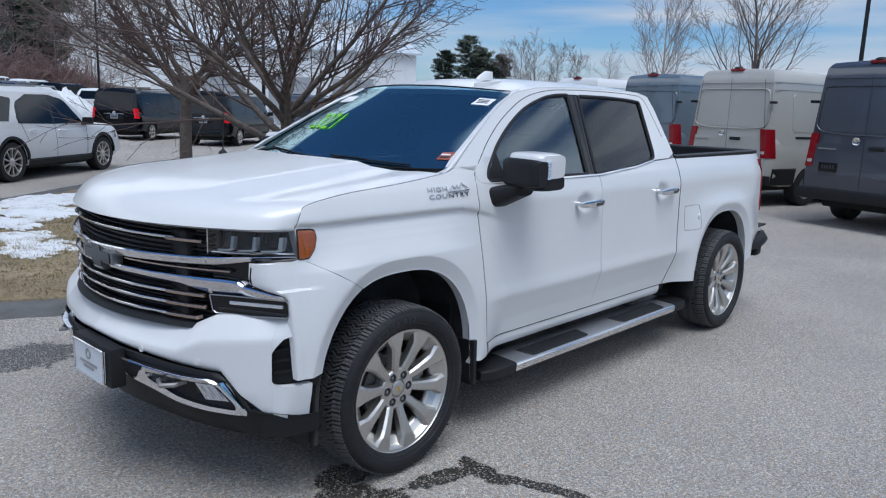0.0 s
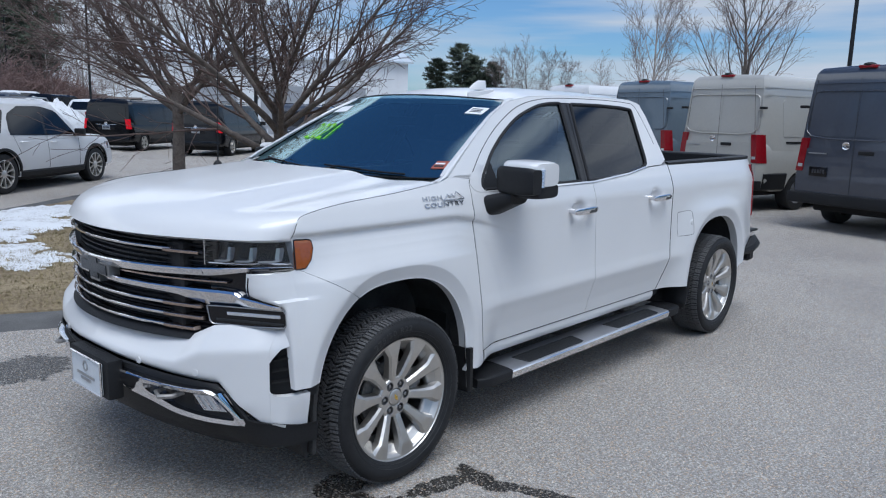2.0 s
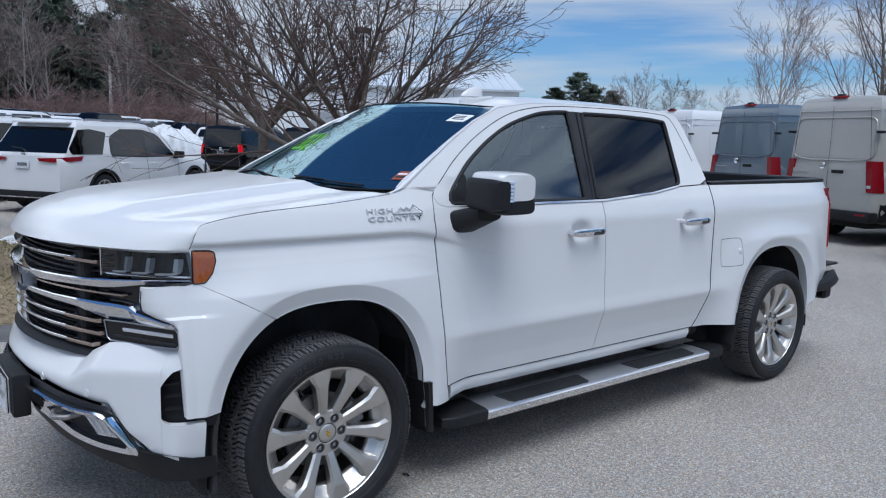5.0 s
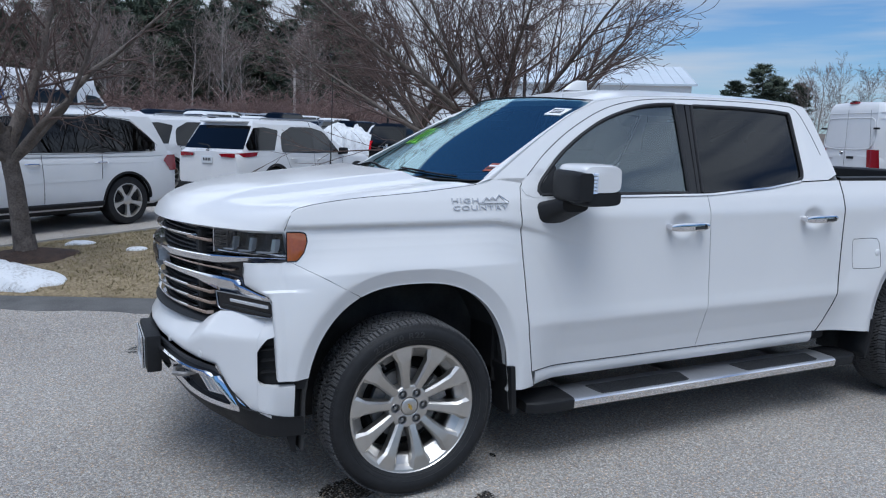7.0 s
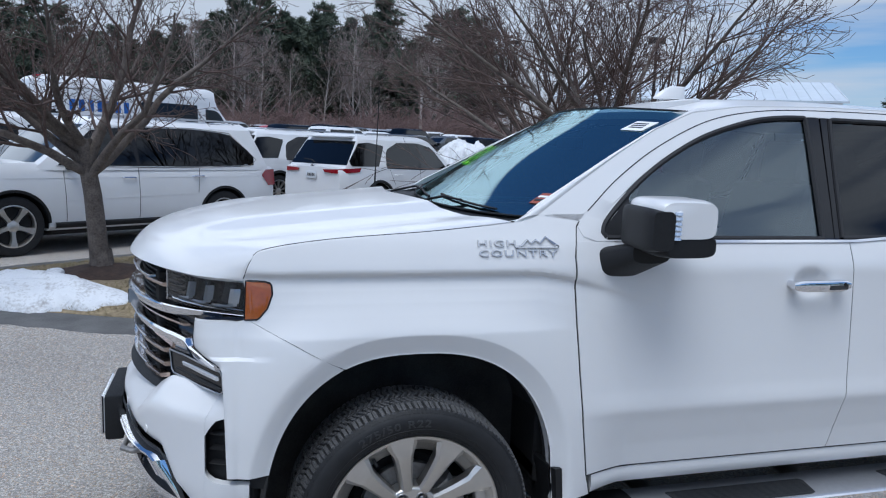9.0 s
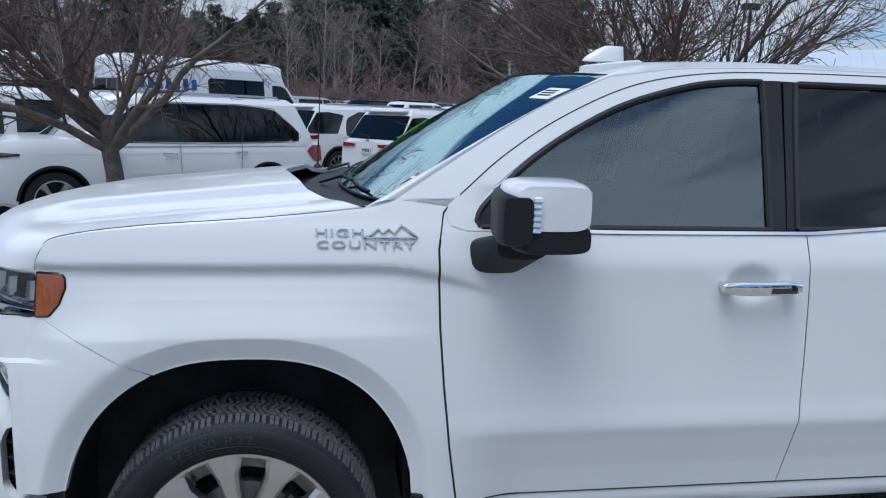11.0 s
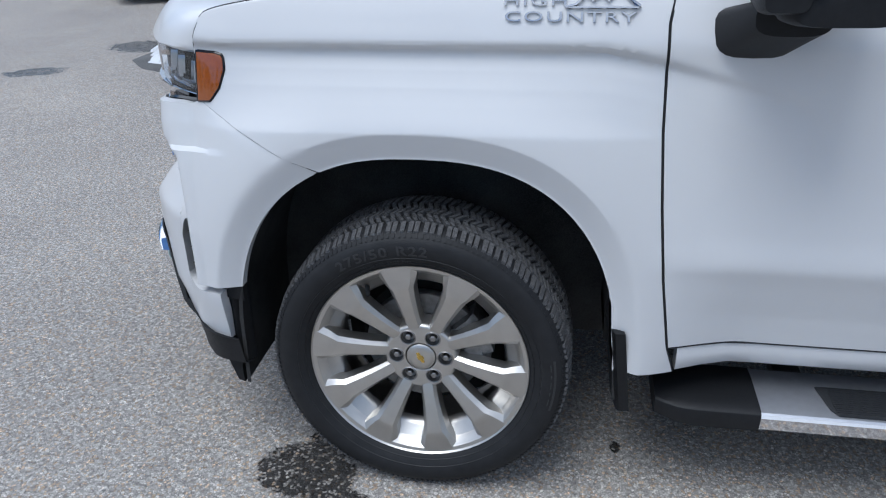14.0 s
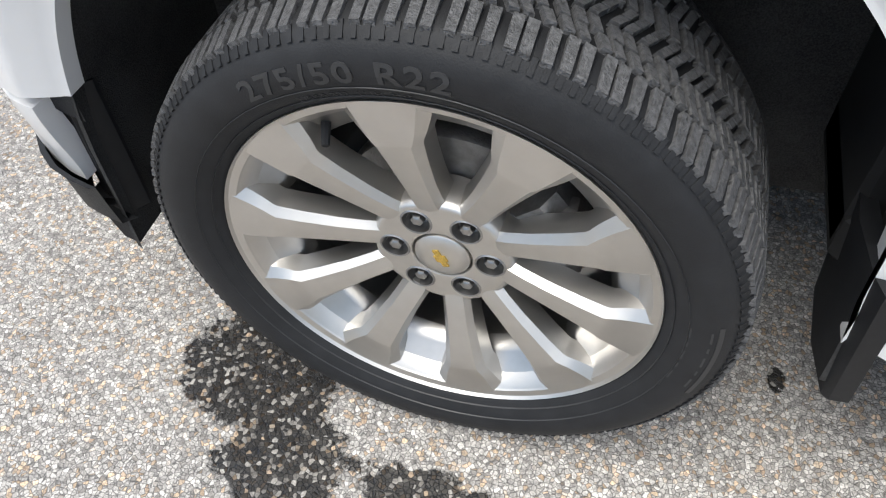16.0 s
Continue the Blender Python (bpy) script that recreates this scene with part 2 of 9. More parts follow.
def thing(name, label, category, group="", kind="", at=None):
    ob = new(name)
    ob.empty_display_size = 0.2
    if at is not None:
        ob.matrix_basis = at
    return tagged(ob, label, category, group, kind)


def again(ob, parent, m=None):
    """A part that shares another part's mesh."""
    o = new(ob.name.split(".")[0], ob.data)
    o.parent = parent
    if m is not None:
        o.matrix_basis = m
    return o


def resample(pts, n, smooth=False):
    """n points at even arc length along a line, optionally rounded through its points."""
    p = np.array(pts, float)
    if smooth and len(p) > 2:
        q = np.vstack([2 * p[0] - p[1], p, 2 * p[-1] - p[-2]])
        t = np.linspace(0, 1, 12, endpoint=False)[:, None]
        seg = [0.5 * (2 * q[i] + (q[i + 1] - q[i - 1]) * t + (2 * q[i - 1] - 5 * q[i] + 4 * q[i + 1] - q[i + 2]) * t**2 + (3 * q[i] - q[i - 1] - 3 * q[i + 1] + q[i + 2]) * t**3) for i in range(1, len(q) - 2)]
        p = np.vstack(seg + [p[-1:]])
    d = np.concatenate([[0], np.cumsum(np.linalg.norm(np.diff(p, axis=0), axis=1))])
    s = np.linspace(0, d[-1], n)
    return np.stack([np.interp(s, d, p[:, k]) for k in range(p.shape[1])], axis=1)


def across(rails, m):
    """Smooth interpolation between rails (r, n, d) to m rows."""
    r = np.array(rails, float)
    k = len(r)
    flat = r.reshape(k, -1)
    if k == 2:
        t = np.linspace(0, 1, m)[:, None]
        return (flat[0] * (1 - t) + flat[1] * t).reshape(m, *r.shape[1:])
    q = np.vstack([2 * flat[0] - flat[1], flat, 2 * flat[-1] - flat[-2]])
    rows = []
    for u in np.linspace(0, k - 1, m):
        i = min(int(u), k - 2)
        t = u - i
        a, b, c, d = q[i], q[i + 1], q[i + 2], q[i + 3]
        rows.append(0.5 * (2 * b + (c - a) * t + (2 * a - 5 * b + 4 * c - d) * t**2 + (3 * b - a - 3 * c + d) * t**3))
    return np.array(rows).reshape(m, *r.shape[1:])


def grid(bm, rows, closed=False, cap=False):
    """Faces over rows of points; closed joins each row's ends."""
    vs = [[bm.verts.new(tuple(map(float, p))) for p in row] for row in rows]
    n = len(vs[0])
    for i in range(len(vs) - 1):
        for j in range(n if closed else n - 1):
            k = (j + 1) % n
            try:
                bm.faces.new((vs[i][j], vs[i][k], vs[i + 1][k], vs[i + 1][j]))
            except ValueError:
                pass
    if cap:
        bm.faces.new(vs[0][::-1])
        bm.faces.new(vs[-1])
    return vs


def rim(bm, vec):
    """Turns the open border of a panel inwards by vec, or by vec(co)."""
    edges = [e for e in bm.edges if e.is_boundary]
    out = bmesh.ops.extrude_edge_only(bm, edges=edges)["geom"]
    for v in [g for g in out if isinstance(g, bmesh.types.BMVert)]:
        v.co += Vector(vec(v.co) if callable(vec) else vec)


def box(bm, lo, hi, bevel=0.0, segs=1, m=None):
    """A box between two corners, with bevelled edges."""
    made = bmesh.ops.create_cube(bm, size=1.0)["verts"]
    for v in made:
        for k in range(3):
            v.co[k] = lo[k] + (v.co[k] + 0.5) * (hi[k] - lo[k])
    if bevel:
        edges = list({e for v in made for e in v.link_edges})
        res = bmesh.ops.bevel(bm, geom=edges, offset=bevel, segments=segs, affect="EDGES", profile=0.6)
        made = list({v for f in res["faces"] for v in f.verts} | {v for v in made if v.is_valid})
    if m is not None:
        for v in made:
            v.co = m @ v.co
    return made


def extruded(bm, outline, direction, flip=False):
    """A closed plate: a 3D outline and its copy moved along direction."""
    a = [bm.verts.new(tuple(map(float, p))) for p in outline]
    b = [bm.verts.new(tuple(map(float, Vector(p) + Vector(direction)))) for p in outline]
    n = len(a)
    bm.faces.new(a)
    bm.faces.new(b[::-1])
    for i in range(n):
        bm.faces.new((a[i], b[i], b[(i + 1) % n], a[(i + 1) % n]))


def tube(bm, pts, radii, sides=6, cap=True):
    """A round bar along points."""
    pts = [Vector(p) for p in pts]
    if not hasattr(radii, "__len__"):
        radii = [radii] * len(pts)
    rows, up = [], None
    for i, p in enumerate(pts):
        d = (pts[min(i + 1, len(pts) - 1)] - pts[max(i - 1, 0)])
        d = d.normalized() if d.length > 1e-9 else Vector((0, 0, 1))
        if up is None:
            up = d.orthogonal().normalized()
        up = (up - d * up.dot(d))
        up = up.normalized() if up.length > 1e-6 else d.orthogonal().normalized()
        side = d.cross(up)
        rows.append([p + (up * math.cos(2 * math.pi * k / sides) + side * math.sin(2 * math.pi * k / sides)) * radii[i] for k in range(sides)])
    grid(bm, rows, closed=True, cap=cap)


def lathe(bm, profile, turns=48, axis="y", centre=(0, 0, 0), closed=False):
    """Spins (radius, along) points round an axis."""
    rows = []
    for k in range(turns):
        a = 2 * math.pi * k / turns
        c, s = math.cos(a), math.sin(a)
        row = []
        for r, w in profile:
            p = (r * c, w, r * s) if axis == "y" else ((r * c, r * s, w) if axis == "z" else (w, r * c, r * s))
            row.append((p[0] + centre[0], p[1] + centre[1], p[2] + centre[2]))
        rows.append(row)
    vs = [[bm.verts.new(p) for p in row] for row in rows]
    n = len(profile)
    for i in range(turns):
        j = (i + 1) % turns
        for k in range(n if closed else n - 1):
            q = (k + 1) % n
            bm.faces.new((vs[i][k], vs[i][q], vs[j][q], vs[j][k]))
    return vs


def text_mesh(body, size, depth=0.002, spacing=1.0, bold=0.0):
    """Built-in font as a mesh in the xy plane, centred."""
    cu = bpy.data.curves.new("lettering", "FONT")
    cu.body, cu.size, cu.extrude, cu.align_x, cu.align_y = body, size, depth, "CENTER", "CENTER"
    cu.space_character = spacing
    cu.resolution_u = 3
    cu.offset = bold
    ob = bpy.data.objects.new("lettering", cu)
    scene.collection.objects.link(ob)
    me = bpy.data.meshes.new_from_object(ob.evaluated_get(bpy.context.evaluated_depsgraph_get()))
    bpy.data.objects.remove(ob)
    bpy.data.curves.remove(cu)
    bm = bmesh.new()
    bm.from_mesh(me)
    bpy.data.meshes.remove(me)
    return bm


def smooth01(t):
    t = min(1.0, max(0.0, t))
    return t * t * (3 - 2 * t)


def ground_z(x, y):
    """The lot dips a little where the pickup stands and rises towards the woods."""
    d = math.hypot(max(0.0, x - 6.0, -3.0 - x), max(0.0, y - 1.8))
    az, far = math.degrees(math.atan2(y, x)), math.hypot(x, y)
    up = smooth01((az - 64.0) / 14.0) * smooth01((190.0 - az) / 20.0) if y > 0 else 0.0
    return 0.10 * smooth01(d / 5.0) + up * 0.030 * min(34.0, max(0.0, far - 14.0)) + (1.3 - 1.0 * up) * smooth01((y - 27.0) / 75.0)


# ---- ground ----
def asphalt_material():
    m, n, l, b = node_material("aged asphalt with pale chippings")
    co = n.new("ShaderNodeTexCoord")

    def tex(kind, scale, detail=None):
        t = n.new(kind)
        t.inputs["Scale"].default_value = scale
        if detail is not None:
            t.inputs["Detail"].default_value = detail
        l.new(co.outputs["Object"], t.inputs["Vector"])
        return t

    def ramp(source, stops):
        r = n.new("ShaderNodeValToRGB")
        while len(r.color_ramp.elements) < len(stops):
            r.color_ramp.elements.new(0.5)
        for e, (p, c) in zip(r.color_ramp.elements, stops):
            e.position, e.color = p, (*c, 1)
        l.new(source, r.inputs["Fac"])
        return r

    def mix(kind, fac, a, c):
        x = n.new("ShaderNodeMixRGB")
        x.blend_type = kind
        for k, v in (("Fac", fac), ("Color1", a), ("Color2", c)):
            if isinstance(v, (int, float)):
                x.inputs[k].default_value = v
            elif isinstance(v, tuple):
                x.inputs[k].default_value = (*v, 1)
            else:
                l.new(v, x.inputs[k])
        return x

    def math_node(op, a, c):
        x = n.new("ShaderNodeMath")
        x.operation = op
        for k, v in ((0, a), (1, c)):
            if isinstance(v, (int, float)):
                x.inputs[k].default_value = v
            else:
                l.new(v, x.inputs[k])
        return x

    cells, gaps = tex("ShaderNodeTexVoronoi", 125.0), tex("ShaderNodeTexVoronoi", 125.0)
    gaps.feature = "DISTANCE_TO_EDGE"
    sep = n.new("ShaderNodeSeparateColor")
    l.new(cells.outputs["Color"], sep.inputs["Color"])
    stone = ramp(sep.outputs[0], [(0.0, (0.26, 0.242, 0.222)), (0.3, (0.36, 0.338, 0.314)), (0.6, (0.44, 0.416, 0.386)), (0.85, (0.52, 0.492, 0.456)), (1.0, (0.62, 0.59, 0.55))])
    warm = ramp(sep.outputs[1], [(0.0, (1.0, 1.0, 1.0)), (0.8, (1.0, 1.0, 1.0)), (0.9, (1.15, 0.92, 0.68)), (1.0, (1.2, 0.95, 0.75))])
    tinted = mix("MULTIPLY", 1.0, stone.outputs["Color"], warm.outputs["Color"])
    gap = ramp(gaps.outputs["Distance"], [(0.0, (0.0, 0.0, 0.0)), (0.10, (1.0, 1.0, 1.0))])
    bound = mix("MIX", gap.outputs["Color"], (0.13, 0.124, 0.119), tinted.outputs["Color"])
    fines = tex("ShaderNodeTexNoise", 300.0, 3.0)
    speck = ramp(fines.outputs["Fac"], [(0.35, (0.6, 0.6, 0.6)), (0.65, (1.3, 1.3, 1.3))])
    part_fine = mix("MULTIPLY", 0.75, bound.outputs["Color"], speck.outputs["Color"])
    mid = tex("ShaderNodeTexNoise", 62.0, 3.0)
    clump = ramp(mid.outputs["Fac"], [(0.36, (0.68, 0.68, 0.685)), (0.64, (1.30, 1.30, 1.29))])
    fine = mix("MULTIPLY", 0.8, part_fine.outputs["Color"], clump.outputs["Color"])
    patches = tex("ShaderNodeTexNoise", 0.55, 5.0)
    broad = ramp(patches.outputs["Fac"], [(0.3, (0.86, 0.86, 0.87)), (0.7, (1.12, 1.12, 1.11))])
    wear = mix("MULTIPLY", 1.0, fine.outputs["Color"], broad.outputs["Color"])
    # wet runs: soft-edged pools given by centre and half sizes
    wob = tex("ShaderNodeTexNoise", 11.0, 9.0)
    wob.inputs["Roughness"].default_value = 0.75
    wet = None
    for cx, cy, rx, ry, turn in WET:
        mp = n.new("ShaderNodeMapping")
        mp.vector_type = "TEXTURE"
        mp.inputs["Location"].default_value = (cx, cy, 0)
        mp.inputs["Rotation"].default_value = (0, 0, radians(turn))
        mp.inputs["Scale"].default_value = (rx, ry, 1)
        l.new(co.outputs["Object"], mp.inputs["Vector"])
        ln = n.new("ShaderNodeVectorMath")
        ln.operation = "LENGTH"
        flat = n.new("ShaderNodeVectorMath")
        flat.operation = "MULTIPLY"
        flat.inputs[1].default_value = (1, 1, 0)
        l.new(mp.outputs["Vector"], flat.inputs[0])
        l.new(flat.outputs["Vector"], ln.inputs[0])
        wet = ln.outputs["Value"] if wet is None else math_node("MINIMUM", wet, ln.outputs["Value"]).outputs[0]
    edge = math_node("ADD", wet, math_node("MULTIPLY", math_node("SUBTRACT", wob.outputs["Fac"], 0.5).outputs[0], 1.7).outputs[0])
    wetness = ramp(edge.outputs[0], [(0.84, (1.0, 1.0, 1.0)), (0.96, (0.0, 0.0, 0.0))])
    soak = ramp(sep.outputs[2], [(0.0, (0.09, 0.088, 0.086)), (0.74, (0.10, 0.098, 0.096)), (0.84, (0.60, 0.59, 0.57))])
    damp = mix("MULTIPLY", wetness.outputs["Color"], wear.outputs["Color"], soak.outputs["Color"])
    l.new(damp.outputs["Color"], b.inputs["Base Color"])
    rough = ramp(wetness.outputs["Color"], [(0.0, (0.82, 0.82, 0.82)), (1.0, (0.22, 0.22, 0.22))])
    l.new(rough.outputs["Color"], b.inputs["Roughness"])
    bp = n.new("ShaderNodeBump")
    bp.inputs["Strength"].default_value = 0.55
    bp.inputs["Distance"].default_value = 0.004
    l.new(gap.outputs["Color"], bp.inputs["Height"])
    l.new(bp.outputs["Normal"], b.inputs["Normal"])
    return m


WET = [(-0.36, -1.02, 0.17, 0.15, 20), (-0.25, -1.17, 0.13, 0.12, 0), (-0.22, -0.86, 0.2, 0.12, 0), (0.1, -1.2, 0.22, 0.075, -10), (0.29, -1.3, 0.07, 0.2, -8), (0.38, -1.6, 0.05, 0.3, 18),
       (-0.72, 1.9, 0.35, 0.3, 0), (-4.4, 5.3, 0.5, 0.35, 0), (-4.9, 4.0, 0.3, 0.2, 30), (0.57, -0.78, 0.018, 0.03, 0)]
asphalt = asphalt_material()


def build_ground():
    bm = bmesh.new()
    near = np.linspace(-14, 26, 81)
    xs = np.concatenate([[-900, -300, -120, -60, -30, -20], near, [32, 40, 60, 100, 160, 300, 900]])
    ys = np.concatenate([[-900, -300, -100, -40, -20], np.linspace(-12, 34, 93), [37, 40, 45, 50, 56, 62, 70, 78, 86, 94, 102, 120, 160, 300, 900]])
    grid(bm, [[(x, y, ground_z(x, y)) for x in xs] for y in ys])
    return tagged(finish("ground", bm, asphalt), "pale worn grey asphalt of a parking lot with damp spots", "ground", kind="structure")


ground = build_ground()

ISLAND = [(-3.75, 4.75), (-3.3, 4.45), (-2.06, 4.02), (-0.75, 3.5), (0.4, 3.05), (2.5, 2.7), (5.2, 3.0), (7.2, 5.0), (8.0, 8.5), (7.0, 11.6), (5.2, 11.75), (3.0, 10.2), (0.0, 8.05), (-2.0, 6.65), (-3.4, 5.6)]


def build_island():
    """Grassed planting island with a low mound."""
    out = resample(ISLAND + ISLAND[:1], 90, True)[:-1]
    cx, cy = out.mean(axis=0)
    bm = bmesh.new()
    rows = []
    for k, (s, h) in enumerate([(1.0, -0.03), (0.995, 0.02), (0.97, 0.05), (0.9, 0.09), (0.75, 0.13), (0.55, 0.16), (0.3, 0.17), (0.08, 0.17)]):
        row = []
        for x, y in out:
            px, py = cx + (x - cx) * s, cy + (y - cy) * s
            row.append((px, py, ground_z(px, py) + h + 0.02 * noise.noise((px * 1.3, py * 1.3, k))))
        rows.append(row)
    vs = grid(bm, rows, closed=True)
    bm.faces.new(vs[-1])
    ob = finish("lawn", bm, grass_mat)
    return tagged(ob, "dormant brown grass island between the parking rows", "lawn", kind="structure")


lawn = build_island()


old_asphalt = material("older dark asphalt", (0.15, 0.148, 0.147), 0.85, second=(0.075, 0.074, 0.074), scale=150, stain=3.0, bump=0.5, bump_scale=140, spec=0.3)


def build_gutter():
    """Strip of older asphalt with a ragged outer edge round the island."""
    out = resample(ISLAND + ISLAND[:1], 180, True)[:-1]
    n = len(out)
    bm = bmesh.new()
    rows = [[], [], [], []]
    for i in range(n):
        a = out[(i + 1) % n] - out[i - 1]
        out_n = np.array([a[1], -a[0]]) / np.linalg.norm(a)
        ragged = 0.46 + 0.10 * noise.noise((out[i][0] * 1.1, out[i][1] * 1.1, 5)) + 0.05 * noise.noise((out[i][0] * 5, out[i][1] * 5, 2))
        for row, d, h in zip(rows, (-0.12, 0.2, ragged, ragged + 0.015), (0.006, 0.007, 0.006, -0.004)):
            x, y = out[i] + out_n * d
            row.append((x, y, ground_z(x, y) + h))
    grid(bm, rows, closed=True)
    tagged(finish("gutter", bm, old_asphalt), "strip of older dark asphalt along the lawn's edge", "asphalt strip", kind="structure")


build_gutter()


def in_poly(x, y, poly):
    inside = False
    for i in range(len(poly)):
        (x1, y1), (x2, y2) = poly[i - 1], poly[i]
        if (y1 > y) != (y2 > y) and x < (x2 - x1) * (y - y1) / (y2 - y1) + x1:
            inside = not inside
    return inside


def surface_z(ob, x, y):
    hit, place, _, _ = ob.ray_cast((x, y, 5.0), (0, 0, -1))
    return place.z if hit else ground_z(x, y)


# ---- the white pickup ----
FD_Z, FD_X = [0.427, 0.512, 0.712, 0.9, 1.076, 1.319, 1.43, 1.478], [0.682, 0.655, 0.624, 0.603, 0.589, 0.582, 0.60, 0.652]
DD_Z, DD_X = [0.45, 0.528, 0.58, 0.638, 0.70, 0.766, 0.954, 1.154, 1.346, 1.40], [1.772, 1.790, 1.797, 1.803, 1.807, 1.811, 1.815, 1.812, 1.802, 1.80]
DB_Z, DB_X = [0.45, 0.505, 0.58, 0.68, 0.78, 0.89, 1.2, 1.45], [2.755, 2.785, 2.835, 2.875, 2.892, 2.90, 2.915, 2.925]
SIDE_Z = [0.38, 0.43, 0.47, 0.52, 0.60, 0.70, 0.745, 0.775, 0.82, 0.90, 1.05, 1.16, 1.215, 1.265, 1.29, 1.34, 1.37, 1.40, 1.50, 1.87, 1.93]
SIDE_Y = [0.88, 0.908, 0.926, 0.934, 0.947, 0.972, 0.986, 0.984, 0.977, 0.971, 0.964, 0.960, 0.9585, 0.958, 0.953, 0.937, 0.926, 0.911, 0.866, 0.690, 0.655]
_sz = np.linspace(0.38, 1.93, 400)
_sy = np.convolve(np.pad(np.interp(_sz, SIDE_Z, SIDE_Y), 3, mode="edge"), np.ones(7) / 7, mode="valid")
HANDLES = ((1.616, 1.206), (2.655, 1.222))
ARCH = (0.01, 0.42, 0.512, 0.578)


def arch_level(x, z, cx):
    """1 on the wheel opening's edge, growing outwards."""
    a, b = abs(x - cx) / ARCH[2], max(0.0, z - ARCH[1]) / ARCH[3]
    return (a**2.5 + b**2.5) ** 0.4


def side_y(x, z):
    y = float(np.interp(z, _sz, _sy))
    if 1.0 < z < 1.3:  # the shoulder crease, which sinks and fades along the doors
        zz = z + float(np.interp(x, [0.45, 0.57, 1.0, 1.5], [0.0, 0.024, 0.140, 0.19]))
        deep = float(np.interp(x, [-0.5, -0.3, 0.45, 0.7, 1.0], [0.7, 1.0, 1.0, 0.35, 0.0]))
        y -= 0.021 * deep * float(np.interp(zz, [1.13, 1.17, 1.21, 1.235, 1.249, 1.256, 1.268, 1.278], [0.0, 0.14, 0.50, 0.85, 1.0, 0.93, 0.14, 0.0]))
    if z < 1.3:
        for cx in (ARCH[0], ARCH[0] + 3.745):
            lv = arch_level(x, z, cx)
            if z < ARCH[1]:
                lv = abs(x - cx) / ARCH[2]
            f = min(1.0, max(0.0, (1.62 - lv) / 0.50)) * min(1.0, max(0.0, (1.235 - z) / 0.17))
            flare = 0.55 * f + 0.45 * smooth01(f)
            lip = 1.010 + (0.026 * smooth01((-x - 0.15) / 0.3) if cx < 1 else 0.0)
            y += flare * max(0.0, lip - y)
            y -= 0.024 * min(1.0, max(0.0, 1.12 - lv) / 0.11)
    if 1.05 < z < 1.36:
        for hx, hz in HANDLES:  # finger cups behind the grips
            d = ((x - hx + 0.012) / 0.068) ** 2 + ((z - hz - 0.008) / 0.050) ** 2
            if d < 4:
                y -= 0.030 * math.exp(-(d**1.6))
    if x > 4.3:
        y -= 0.04 * ((x - 4.3) / 0.35) ** 2
    if x < -0.45:
        y -= 0.10 * ((-0.45 - x) / 0.25) ** 2 * (1.0 if z > 1.0 else 0.35)
    return y


def arch_points(cx, x0, x1, n=40):
    """Points (x, z) along the wheel opening from x0 to x1."""
    pts = []
    for k in range(n + 1):
        a = math.pi * (1 - k / n)
        c, s = math.cos(a), math.sin(a)
        px = cx + ARCH[2] * math.copysign(abs(c) ** 0.8, c)
        pz = ARCH[1] + ARCH[3] * abs(s) ** 0.8
        if x0 <= px <= x1:
            pts.append((px, pz))
    return pts


def side3(s, x, z, off=0.0):
    return (x, s * (side_y(x, z) + off), z)


def side_panel(bm, s, rows, off=0.0, depth=0.035):
    """A body-side panel from rows of (x, z), with its border turned in."""
    grid(bm, [[side3(s, x, z, off) for x, z in row] for row in rows])
    rim(bm, (0, -s * depth, 0))


truck = thing("pickup_truck", "white crew cab pickup truck with chrome grille, parked on asphalt", "pickup truck")


def belt_z(x):
    return float(np.interp(x, [0.5, 1.19, 1.82, 2.3, 2.58, 2.95], [1.372, 1.366, 1.368, 1.40, 1.437, 1.45]))


def hood_front_x(y):
    return -0.985 + 0.42 * abs(y) ** 2.1


WS_LOW = [(0.475, -0.875, 1.457), (0.43, -0.80, 1.447), (0.345, -0.5, 1.438), (0.30, 0.0, 1.434), (0.345, 0.5, 1.438), (0.43, 0.80, 1.447), (0.475, 0.875, 1.457)]
WS_TOP = [(1.19, -0.655, 1.868), (1.13, -0.58, 1.874), (1.05, -0.3, 1.89), (1.03, 0.0, 1.895), (1.05, 0.3, 1.89), (1.13, 0.58, 1.874), (1.19, 0.655, 1.868)]
HOOD_SEAM = [(-0.566, 1.248), (-0.545, 1.305), (-0.50, 1.345), (-0.29, 1.377), (0.06, 1.404), (0.36, 1.436)]


def fender(s):
    bm = bmesh.new()
    low = [(-0.551, 1.122), (-0.40, 1.045), (-0.245, 0.955)] + arch_points(ARCH[0], -0.235, 0.53) + [(0.528, 0.44), (0.56, 0.432), (0.678, 0.430)]
    top = HOOD_SEAM + [(0.50, 1.472), (0.648, 1.478)]
    n = 110
    a, b = resample(low, n), resample(top, n, True)
    rows = []
    for v in np.linspace(0, 1, 120):
        rows.append(a * (1 - v) + b * v)
    rows = np.array(rows)
    for r in rows:  # bend the rear edge to the door gap, the front edge to the lamp
        d = np.interp(r[-1, 1], FD_Z, FD_X) - 0.003 - r[-1, 0]
        w = np.clip(1 - (n - 1 - np.arange(n)) / 32.0, 0, 1) ** 1.5
        r[:, 0] += d * w
    grid(bm, [[side3(s, x, z, -0.001 * (i == len(rows) - 1)) for x, z in r] for i, r in enumerate(rows)])
    rim(bm, (0, -s * 0.05, 0))
    return part("fender", bm, paint_white, truck)


